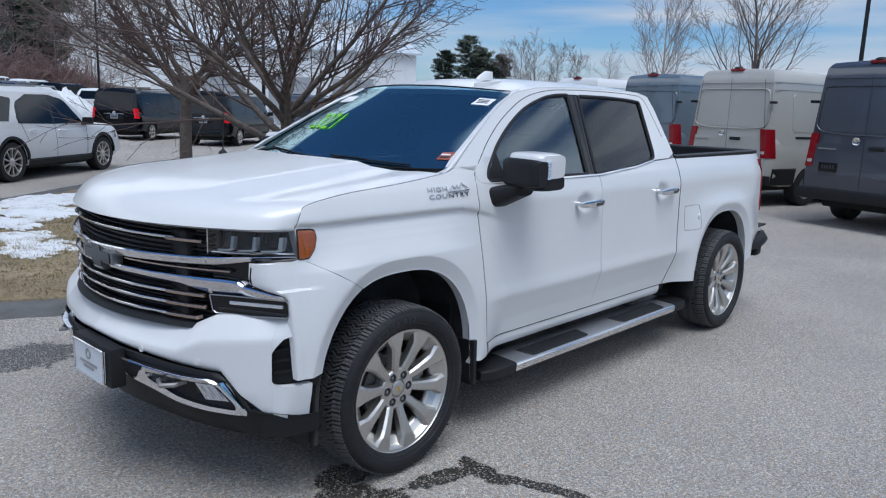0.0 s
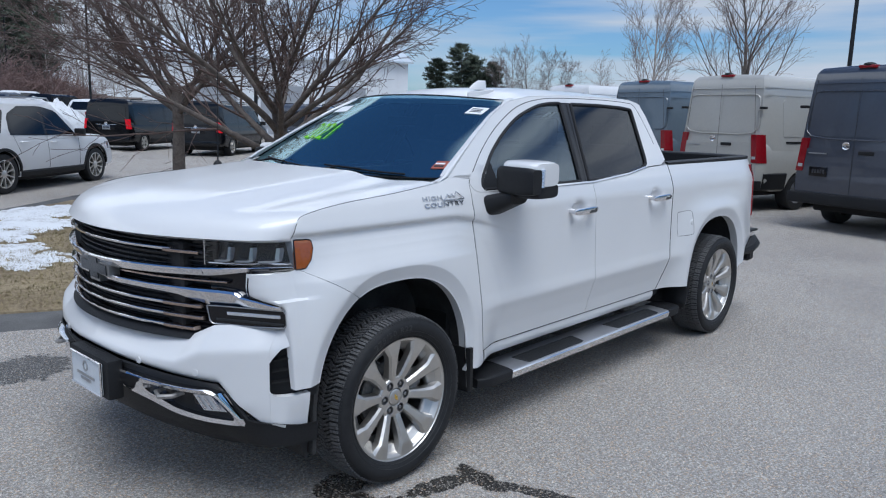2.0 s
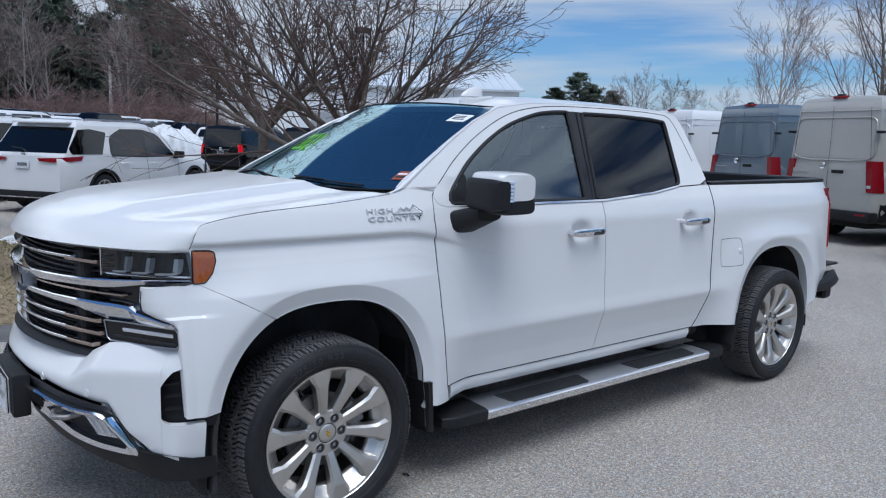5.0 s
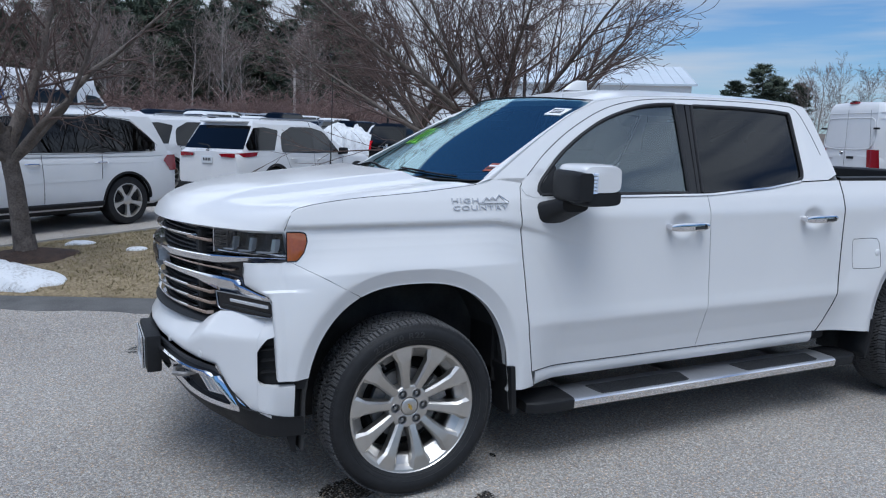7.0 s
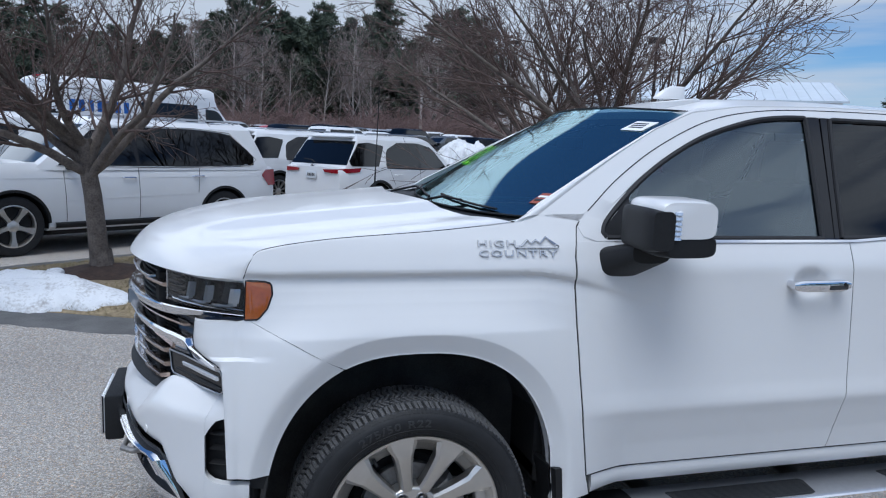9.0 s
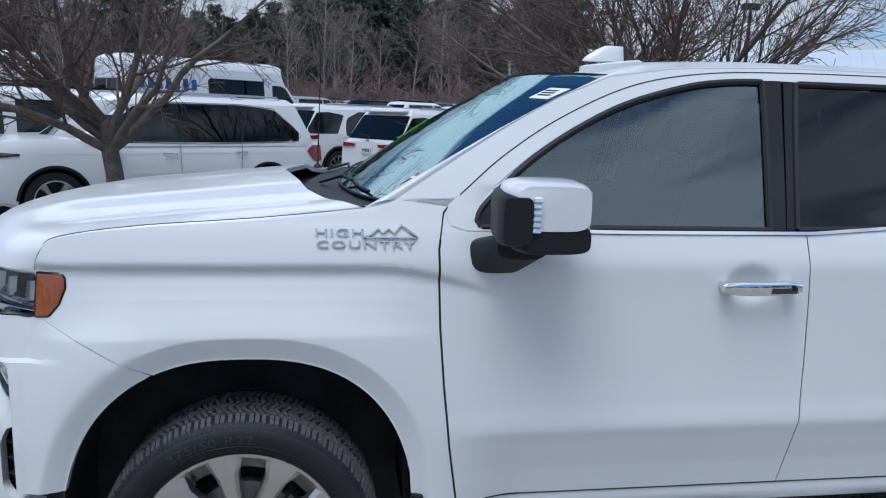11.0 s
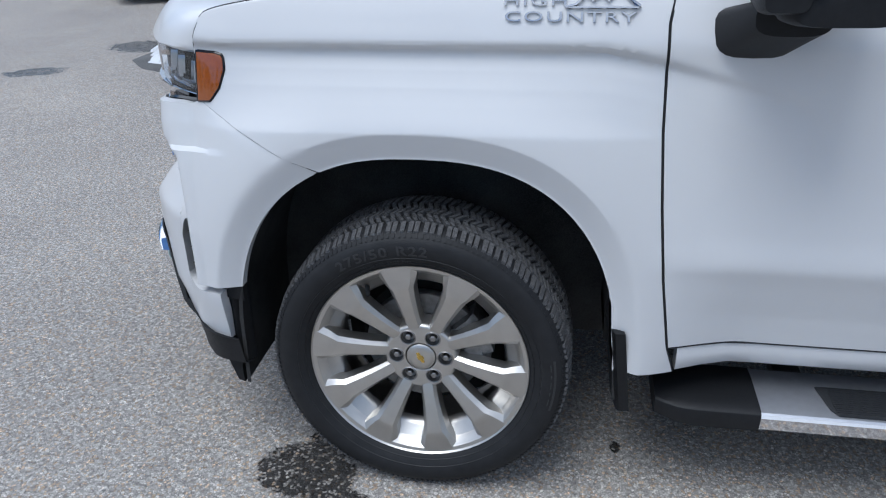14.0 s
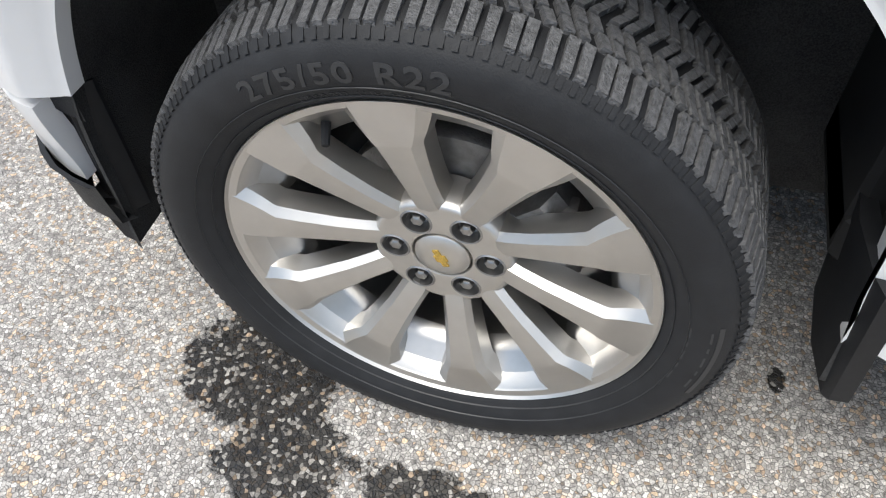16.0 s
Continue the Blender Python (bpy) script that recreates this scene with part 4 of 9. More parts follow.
def hood():
    bm = bmesh.new()
    hw0 = [abs(side_y(x, z)) - 0.002 for x, z in HOOD_SEAM]
    sx_, sz_ = [p[0] for p in HOOD_SEAM], [p[1] for p in HOOD_SEAM]
    rows = []
    seam_line = resample([(x, h, z) for (x, z), h in zip(HOOD_SEAM, hw0)], 48, True)
    ts = np.concatenate([[0, 0.008, 0.02, 0.035, 0.055, 0.08], np.linspace(0.11, 1, 42)])
    for t, e in zip(ts, seam_line):
        row = []
        for u in np.linspace(-1, 1, 49):
            y = u * 0.945
            a = abs(u)
            xf = hood_front_x(y) - 0.012
            xr = float(np.interp(abs(y), [0, 0.5, 0.80, 0.95], [0.08, 0.16, 0.30, 0.36]))
            z0, z1 = 1.238 + 0.008 * a, 1.462 - 0.024 * a * a
            rise = 0.44 * (1 - math.exp(-t / 0.05)) + 0.56 * t**0.9
            x = xf + (xr - xf) * t
            z = z0 + (z1 - z0) * rise
            dome = 0.020 * smooth01((0.60 - a) / 0.10) * smooth01((t - 0.05) / 0.3)
            dip = -0.010 * math.exp(-((a - 0.72) / 0.09) ** 2) * smooth01((t - 0.05) / 0.2)
            # the outer columns follow the fender gap
            k = smooth01((a - 0.86) / 0.14)
            ex, ey, ez = float(np.interp(t, np.linspace(0, 1, 48), seam_line[:, 0])), float(np.interp(t, np.linspace(0, 1, 48), seam_line[:, 1])), float(np.interp(t, np.linspace(0, 1, 48), seam_line[:, 2]))
            px, py, pz = x * (1 - k) + ex * k, y * (1 - k) + math.copysign(ey, u) * k, (z + dome + dip) * (1 - k) + ez * k
            row.append((px, py, pz))
        rows.append(row)
    grid(bm, rows)
    rim(bm, lambda c: (0.03, 0, -0.012) if c.x < -0.5 else (0, 0, -0.02))
    part("hood", bm, paint_white, truck, "", 50)
    bm = bmesh.new()  # black cowl below the windscreen
    grid(bm, [[(x0 + dx, y, z + dz) for x0, y, z in resample(WS_LOW, 30, True)] for dx, dz in ((-0.30, -0.045), (-0.22, -0.030), (-0.15, -0.032), (-0.14, -0.018), (-0.04, -0.016), (0.03, -0.004))])
    rim(bm, (0, 0, -0.03))
    part("cowl", bm, plastic_black, truck, "black plastic cowl below the windscreen")
    for y0, y1 in ((-0.62, -0.02), (0.10, 0.66)):
        bm = bmesh.new()
        blade = [ws_at(0.5 + y / 1.75, 0.022 + 0.010 * k, 0.010) for k, y in enumerate(np.linspace(y0, y1, 5))]
        tube(bm, blade, 0.0055, 6)
        tube(bm, [Vector((0.22, y1 + 0.1, 1.425)), blade[3] + Vector((-0.03, 0, 0.006)), blade[2] + Vector((-0.005, 0, 0.004))], 0.006, 6)
        part("wiper", bm, plastic_black, truck, "black windscreen wiper")
    bm = bmesh.new()
    tube(bm, [(0.20, 0.90, 1.42), (0.205, 0.90, 1.6), (0.215, 0.90, 2.02)], [0.006, 0.003, 0.002], 6)
    lathe(bm, [(0.0, 1.41), (0.03, 1.41), (0.026, 1.432), (0.008, 1.45), (0.0, 1.45)], 12, "z", (0.20, 0.90, 0))
    part("mast_antenna", bm, plastic_black, truck, "thin black mast antenna")


def front_bar(bm, ys, top, low, f=hood_front_x, lift=0.0, thick=0.03, lean=0.30):
    """A bar across the nose between two heights; its face leans back towards the lower edge."""
    rows = []
    for y in ys:
        t, b = top(y), low(y)
        h = t - b
        x = f(y) - lift
        rows.append([(x + thick + lean * h, y, b), (x + lean * h, y, b), (x + 0.06 * lean * h, y, b + 0.74 * h), (x, y, b + 0.80 * h), (x + 0.10 * h, y, b + 0.93 * h), (x + 0.45 * h, y, t), (x + thick + lean * h, y, t)])
    grid(bm, rows, closed=True, cap=True)


LOWER_TOP = ([0.10, 0.70, 0.772, 0.80, 0.85, 0.955], [1.031, 1.031, 1.027, 1.008, 0.999, 0.977])
LOWER_LOW = ([0.10, 0.42, 0.53, 0.585, 0.655, 0.955], [1.004, 1.001, 0.992, 0.976, 0.957, 0.961])


def nose_x(y):
    """Plan of the trim between the grille and the corner of the nose."""
    return float(np.interp(abs(y), [0.0, 0.2, 0.4, 0.55, 0.65, 0.75, 0.85, 0.95, 0.98], [-0.985, -0.971, -0.924, -0.865, -0.812, -0.752, -0.702, -0.648, -0.622]))


def grille():
    bm = bmesh.new()
    ys = np.linspace(-0.66, 0.66, 41)
    grid(bm, [[(hood_front_x(y) + 0.055, y, z) for y in ys] for z in (1.235, 1.1, 0.95, 0.79)])
    rim(bm, (0.05, 0, 0))
    back = part("grille", bm, plastic_gloss, truck, "wide black grille with chrome and bronze bars")
    bm = bmesh.new()  # fine black vanes behind the bars
    for z in np.arange(0.83, 1.235, 0.022):
        front_bar(bm, np.linspace(-0.64, 0.64, 25), lambda y: z + 0.004, lambda y: z - 0.004, lift=-0.035, thick=0.02)
    part("grille_vane", bm, plastic_black, back)

    def bar(name, y0, y1, top, low, mat, lift, thick=0.03, label="", f=hood_front_x, n=33, lean=0.30):
        b = bmesh.new()
        front_bar(b, np.linspace(y0, y1, n), top, low, f, lift, thick, lean)
        return part(name, b, mat, back, label)

    bar("upper_slat", -0.50, 0.50, lambda y: 1.193, lambda y: 1.181, chrome, 0.0)
    for s in (-1, 1):
        bar("bronze_insert", *sorted((s * 0.47, s * 0.63)), lambda y: 1.189 - 0.012 * (abs(y) - 0.47), lambda y: 1.175 - 0.01 * (abs(y) - 0.47), satin_chrome, 0.006)
    main = bar("main_bar", -0.655, 0.655, lambda y: 1.110 + 0.016 * abs(y), lambda y: 1.064 + 0.034 * abs(y), chrome, 0.020, 0.05, "thick chrome grille bar", lean=0.42)
    bm = text_mesh("HIGH COUNTRY", 0.021, 0.0008, 1.1)
    for v in bm.verts:
        y, z = -0.515 - v.co.x, 1.1015 + v.co.y * 0.72
        v.co = Vector((hood_front_x(y) - 0.0205 - v.co.z + 0.006, y, z))
    part("bar_lettering", bm, alloy_pocket, main, "small raised lettering on the chrome bar")
    for s in (-1, 1):
        bar("lower_main_bar", *sorted((s * 0.09, s * 0.955)), lambda y: float(np.interp(abs(y), *LOWER_TOP)), lambda y: float(np.interp(abs(y), *LOWER_LOW)), chrome, 0.014, 0.035, "chrome lower bar that widens into a winglet", nose_x, 60, 0.40)
        bar("middle_slat", *sorted((s * 0.20, s * 0.735)), lambda y: 1.064, lambda y: 1.056, satin_chrome, -0.006, 0.02)
    for z, e in ((0.952, 0.635), (0.903, 0.640), (0.852, 0.605)):
        bar("lower_slat", -0.50, 0.50, lambda y, z=z: z + 0.007, lambda y, z=z: z - 0.007, chrome, 0.002)
        for s in (-1, 1):
            bar("bronze_insert", *sorted((s * 0.465, s * e)), lambda y, z=z: z + 0.007 - 0.02 * (abs(y) - 0.465), lambda y, z=z: z - 0.009 - 0.02 * (abs(y) - 0.465), satin_chrome, 0.008)
    b = bmesh.new()  # plain two-armed emblem
    ol = [(-0.15, 1.075), (-0.05, 1.075), (-0.042, 1.105), (0.058, 1.105), (0.05, 1.075), (0.15, 1.075), (0.14, 1.02), (0.045, 1.02), (0.038, 0.985), (-0.06, 0.985), (-0.052, 1.02), (-0.16, 1.02)]
    extruded(b, [(-0.998, y, z) for y, z in ol], (0.05, 0, 0))
    em = part("emblem", b, alloy_pocket, back, "dark chrome emblem with a black face")
    b = bmesh.new()
    extruded(b, [(-1.002, y * 0.86, 1.045 + (z - 1.045) * 0.80) for y, z in ol], (0.01, 0, 0))
    part("emblem_face", b, plastic_gloss, em)
    b = bmesh.new()  # black shroud below the grille
    grid(b, [[(hood_front_x(y) + d, y, z) for y in np.linspace(-0.64, 0.64, 31)] for d, z in ((0.05, 0.845), (0.0, 0.822), (-0.015, 0.803), (0.05, 0.785))])
    rim(b, (0.02, 0, 0))
    part("grille_shroud", b, plastic_black, back)


BUMP = [(0.0, -1.03), (0.2, -1.015), (0.372, -0.983), (0.55, -0.94), (0.679, -0.888), (0.80, -0.808), (0.87, -0.75), (0.928, -0.686), (0.965, -0.651), (0.99, -0.626), (1.014, -0.585), (1.030, -0.519)]
SLOT_TOP = ([0.928, 0.938, 0.962, 0.992], [0.735, 0.757, 0.796, 0.814])
SLOT_LOW = ([0.928, 0.936, 0.955, 0.985, 1.03], [0.612, 0.597, 0.589, 0.592, 0.601])


def bump_plan(n, y0=0.0, y1=2.0):
    p = resample(BUMP, 200, True)
    p = p[(p[:, 0] >= y0) & (p[:, 0] <= y1)]
    return resample(p, n)


def bumper_point(s, y, z):
    """A place on the white bumper skin: upright face, leaning back above a fold, tucked in below."""
    x = float(np.interp(y, BUMP_Y, BUMP_X))
    zb, zt = bumper_low(y), bumper_top(y)
    back = float(np.interp(z - zt, [-0.110, -0.092, -0.075, -0.02, 0.0], [0.0, 0.004, 0.016, 0.060, 0.080])) * (1 - 0.65 * smooth01((y - 0.88) / 0.12))
    back += 0.030 * max(0.0, 1 - (z - zb) / 0.035) ** 2 * (1 - smooth01((y - 0.93) / 0.06))
    back += 0.05 * max(0.0, 0.55 - z) / 0.12 * (1 - smooth01((y - 0.80) / 0.16))
    tuck = 0.022 * smooth01((0.60 - z) / 0.16) * smooth01((y - 0.95) / 0.06)
    return (x + back, s * (y - 0.20 * back * y - tuck), z)


_plan = resample(BUMP, 200, True)
BUMP_Y, BUMP_X = _plan[:, 0], _plan[:, 1]


def bumper_low(y):
    return float(np.interp(y, [0, 0.62, 0.76, 0.85, 0.9, 1.03], [0.672, 0.645, 0.635, 0.50, 0.437, 0.445]))


def bumper_top(y):
    return float(np.interp(y, [0, 0.45, 0.58, 0.70, 0.86, 1.0], [0.80, 0.80, 0.808, 0.872, 0.887, 0.887]))


def bumper():
    bm = bmesh.new()
    for s in (-1, 1):
        ys = [p[0] for p in bump_plan(56, 0, 0.928)]
        grid(bm, [[bumper_point(s, y, bumper_low(y) + (bumper_top(y) - bumper_low(y)) * v) for y in ys] for v in np.concatenate([[0.0, 0.03, 0.08], np.linspace(0.14, 0.66, 9), np.linspace(0.70, 1.0, 16)])])
        grid(bm, [[bumper_point(s, y, float(np.interp(y, *SLOT_TOP)) * (1 - v) + bumper_top(y) * v) for y in np.linspace(0.928, 0.992, 12)] for v in np.linspace(0, 1, 12)])
        ys = np.concatenate([np.linspace(0.928, 0.99, 10), [p[0] for p in bump_plan(12, 0.991, 1.0245)]])
        grid(bm, [[bumper_point(s, y, bumper_low(y) * (1 - v) + float(np.interp(y, *SLOT_LOW)) * v) for y in ys] for v in np.linspace(0, 1, 12)])
    bmesh.ops.remove_doubles(bm, verts=bm.verts[:], dist=0.001)
    rim(bm, lambda c: (0.03, 0, 0) if abs(c.y) < 0.92 else (0.004, -math.copysign(0.034, c.y), 0))
    bump = part("front_bumper", bm, paint_white, truck, "white front bumper with chrome lower trim", 32)
    for s in (-1, 1):
        bm = bmesh.new()  # side air slot, with the dark joint that runs to the wheel opening
        grid(bm, [[(x + 0.030, s * (y - 0.024), z) for y, x in bump_plan(16, 0.90, 1.03)] for z in (0.575, 0.7, 0.835)])
        slot = part("side_vent", bm, plastic_black, bump, "black side air slot with slats")
        for k, z in enumerate((0.640, 0.690, 0.740)):
            bm = bmesh.new()
            grid(bm, [[(x + d, s * (y - d), z + h + 0.25 * (y - 0.93)) for y, x in bump_plan(8, 0.93, 0.992)] for d, h in ((0.028, -0.007), (0.012, -0.004), (0.010, 0.002), (0.026, 0.009))])
            part("vent_slat", bm, plastic_black, slot)
        for y, z in ((0.372, 0.683), (0.679, 0.682)):
            bm = bmesh.new()
            x = float(np.interp(y, BUMP_Y, BUMP_X))
            lathe(bm, [(0.0, -0.0012), (0.0125, -0.0010), (0.0132, 0.0006), (0.0150, 0.0006), (0.0158, -0.0004), (0.0172, 0.008)], 18, "x", (0, 0, 0))
            for v in bm.verts:
                v.co = Matrix.Rotation(-s * 0.42 * (1 if y > 0.5 else 0.4), 4, "Z") @ v.co + Vector((x, s * y, z))
            part("parking_sensor", bm, paint_white, bump)
    return bump


def lower_front():
    bm = bmesh.new()  # black valance
    rows = []
    for s_rows in ((0.676, -0.004), (0.66, -0.01), (0.60, 0.02), (0.5, 0.05), (0.42, 0.08), (0.36, 0.12), (0.30, 0.2), (0.27, 0.3)):
        z, d = s_rows
        full = [(x, y) for y, x in bump_plan(30, 0, 1.2)]
        row = [(x + d * float(np.interp(y, [0.72, 0.93], [1.0, 0.10])), -y * (1 - 0.10 * d), max(min(z, float(np.interp(y, [0, 0.62, 0.78, 0.87, 1.1], [0.678, 0.655, 0.64, 0.475, 0.455]))), float(np.interp(y, [0.6, 0.80, 0.95, 1.03], [0.27, 0.32, 0.352, 0.375])))) for x, y in reversed(full)]
        row += [(x, -y, z2) for x, y, z2 in reversed(row)][1:]
        rows.append(row)
    grid(bm, rows)
    val = part("front_valance", bm, plastic_black, truck, "black lower valance with chrome trim and fog lamps")
    for s in (-1, 1):
        def pt(y, z, d=0.0):
            x = float(np.interp(y, BUMP_Y, BUMP_X))
            return (x + d + 0.06 * max(0, 0.60 - z) / 0.15, s * y, z)
        ring_o = [(0.26, 0.63), (0.45, 0.622), (0.735, 0.618), (0.775, 0.60), (0.835, 0.455), (0.825, 0.44), (0.70, 0.452), (0.55, 0.472), (0.42, 0.51), (0.30, 0.53), (0.26, 0.54)]
        ring_i = [(0.41, 0.59), (0.47, 0.597), (0.725, 0.596), (0.752, 0.585), (0.80, 0.475), (0.79, 0.466), (0.70, 0.475), (0.56, 0.498), (0.48, 0.53), (0.42, 0.55), (0.405, 0.565)]
        bm = bmesh.new()
        o, i = resample(ring_o + ring_o[:1], 64)[:-1], resample(ring_i + ring_i[:1], 64)[:-1]
        grid(bm, [[pt(*p, 0.02) for p in o], [pt(*p, -0.022) for p in o], [pt(*((p * 0.8 + q * 0.2)), -0.03) for p, q in zip(o, i)], [pt(*p, -0.018) for p in i], [pt(*p, 0.03) for p in i]], closed=True)
        trim = part("lower_trim", bm, chrome, val, "chrome lower bumper surround")
        bm = bmesh.new()
        extruded(bm, [pt(*p, 0.012) for p in i[::2]], (0.02, 0, 0))
        part("trim_recess", bm, plastic_gloss, trim)
        bm = bmesh.new()  # fog lamp
        extruded(bm, [pt(0.665, 0.585, -0.002), pt(0.745, 0.58, -0.002), pt(0.775, 0.505, -0.002), pt(0.68, 0.505, -0.002)], (0.03, 0, 0))
        fog = part("fog_lamp", bm, lamp_white, val, "clear fog lamp")
        bm = bmesh.new()
        for k in range(3):
            a = 0.683 + k * 0.028
            tube(bm, [pt(a, 0.575, -0.006), pt(a + 0.012, 0.515, -0.006)], 0.004, 5)
        part("fog_rib", bm, chrome, fog)
        bm = bmesh.new()  # tow hook
        tube(bm, [pt(0.49, 0.575, 0.03), pt(0.50, 0.57, -0.03), pt(0.54, 0.56, -0.055), pt(0.585, 0.565, -0.03), pt(0.59, 0.572, 0.03)], 0.011, 8)
        part("tow_hook", bm, steel_dull, val)
    bm = bmesh.new()  # plate bracket
    box(bm, (-1.080, -0.28, 0.49), (-1.01, 0.12, 0.672), 0.012, 2)
    br = part("plate_bracket", bm, plastic_black, val)
    bm = bmesh.new()
    box(bm, (-1.093, -0.235, 0.505), (-1.082, 0.07, 0.655), 0.004)
    pl = part("front_plate", bm, plate_white, br, "pale dealer plate with grey bars")
    bm = bmesh.new()
    tube(bm, [(-1.094, y, z) for y, z in ((-0.235, 0.505), (0.07, 0.505), (0.07, 0.655), (-0.235, 0.655), (-0.235, 0.505))], 0.006, 5)
    part("plate_frame", bm, chrome, pl)
    bm = bmesh.new()
    for y0, y1, z in ((-0.17, 0.01, 0.56), (-0.13, -0.03, 0.54)):
        box(bm, (-1.096, y0, z), (-1.092, y1, z + 0.012))
    lathe(bm, [(0.016, -1.096), (0.026, -1.096), (0.026, -1.092), (0.016, -1.092)], 20, "x", (0, -0.08, 0.61), True)
    part("plate_print", bm, alloy_grey, pl)
    for s in (-1, 1):
        bm = bmesh.new()  # small hanging air deflector in front of the wheel
        extruded(bm, [(-0.585, s * 0.985, 0.385), (-0.572, s * 0.985, 0.345), (-0.556, s * 0.985, 0.292), (-0.536, s * 0.985, 0.284), (-0.538, s * 0.985, 0.33), (-0.530, s * 0.985, 0.39)], (0, -s * 0.16, 0))
        part("air_deflector", bm, plastic_black, truck)
        bm = bmesh.new()  # black flange between bumper end and wheel liner
        rows = [[(x, s * y, z) for z in np.linspace(0.36, 0.605, 8)] for x, y in ((-0.560, 0.975), (-0.535, 0.985), (-0.515, 0.975), (-0.500, 0.955))]
        grid(bm, rows)
        rim(bm, (0, -s * 0.006, 0))
        part("liner_flange", bm, plastic_black, truck)


def lamp_x(y):
    return float(np.interp(abs(y), [0.64, 0.72, 0.80, 0.87, 0.927, 0.963], [-0.822, -0.774, -0.712, -0.638, -0.560, -0.490]))


def headlamp(s):
    def pt(y, z, d=0.0):
        return (lamp_x(y) + d, s * y, z)
    bm = bmesh.new()
    grid(bm, [[pt(y, z, d) for y in np.linspace(0.655, 0.925, 16)] for z, d in ((1.136, 0.012), (1.140, 0.055), (1.19, 0.075), (1.236, 0.062), (1.242, 0.012))])
    rim(bm, (0.02, 0, 0))
    lamp = part("headlamp", bm, lamp_dark, truck, "dark headlamp with bright block reflectors and amber corner")
    for k in range(3):
        y = 0.722 + 0.074 * k
        bm = bmesh.new()  # upright block with a foot running inwards
        extruded(bm, [pt(y + 0.002, 1.160, 0.022), pt(y + 0.012, 1.160, 0.022), pt(y + 0.013, 1.196, 0.026), pt(y + 0.010, 1.208, 0.030), pt(y + 0.002, 1.208, 0.030)], (0.02, 0, 0))
        extruded(bm, [pt(y + 0.014, 1.163, 0.022), pt(y - 0.004, 1.154, 0.022), pt(y - 0.046, 1.152, 0.022), pt(y - 0.046, 1.147, 0.022), pt(y + 0.002, 1.147, 0.022), pt(y + 0.014, 1.152, 0.022)], (0.012, 0, 0))
        part("lamp_block", bm, lamp_white, lamp, "bright lamp block")
        bm = bmesh.new()  # smoked reflector cell beside the block
        extruded(bm, [pt(y - 0.050, 1.160, 0.055), pt(y - 0.004, 1.160, 0.034), pt(y - 0.002, 1.226, 0.040), pt(y - 0.040, 1.228, 0.062)], (0.012, 0, 0))
        part("lamp_cell", bm, lamp_smoke, lamp)
    bm = bmesh.new()
    front_bar(bm, [s * v for v in np.linspace(0.660, 0.918, 14)], lambda y: 1.146, lambda y: 1.136, lamp_x, -0.012, 0.03)
    part("lamp_light_bar", bm, chrome, lamp)
    bm = bmesh.new()
    grid(bm, [[pt(y, z, 0.0) for y in np.linspace(0.655, 0.932, 18)] for z in (1.132, 1.16, 1.2, 1.242)])
    part("lamp_lens", bm, clear_lens, lamp)
    bm = bmesh.new()
    tube(bm, [pt(0.657, z, -0.001) for z in (1.134, 1.18, 1.24)], 0.003, 5)
    part("lamp_edge", bm, chrome, lamp)
    bm = bmesh.new()  # amber corner wrapping to the side
    out = [(-0.562, 1.122), (-0.522, 1.126), (-0.494, 1.160), (-0.478, 1.205), (-0.481, 1.236), (-0.50, 1.242), (-0.558, 1.243)]
    o = resample(out + out[:1], 40)[:-1]
    c = o.mean(axis=0)
    grid_rows = [[side3(s, *(c + (p - c) * k), off) for p in o] for k, off in ((1.0, -0.01), (0.97, 0.004), (0.7, 0.006), (0.3, 0.006))]
    vs = grid(bm, grid_rows, closed=True)
    bm.faces.new(vs[-1])
    part("amber_lens", bm, amber, lamp, "amber side marker lens")
    bm = bmesh.new()
    tube(bm, [side3(s, x, z, 0.000) for x, z in np.vstack([o, o[:1]])], 0.0045, 5, False)
    part("lamp_rim", bm, plastic_gloss, lamp)
    bm = bmesh.new()  # chrome blade below the lamp, running out of the main bar
    ys = np.linspace(0.640, 0.925, 24)
    f = lambda y: lamp_x(y) - 0.018 * max(0.0, 1 - (abs(y) - 0.64) / 0.22)
    front_bar(bm, [s * v for v in ys], lambda y: 1.122 + 0.010 * (abs(y) - 0.64) / 0.29, lambda y: 1.085 + 0.030 * smooth01((abs(y) - 0.64) / 0.24), f, 0.0, 0.05, 0.45)
    part("lamp_blade", bm, chrome, lamp, "chrome blade below the lamp")
    bm = bmesh.new()  # black joint below the blade
    front_bar(bm, [s * v for v in np.linspace(0.70, 0.925, 16)], lambda y: 1.118 + 0.008 * (abs(y) - 0.64) / 0.29, lambda y: 1.094 + 0.006 * (abs(y) - 0.70) / 0.22, lamp_x, -0.012, 0.04, 0.0)
    part("lamp_joint", bm, plastic_gloss, lamp)


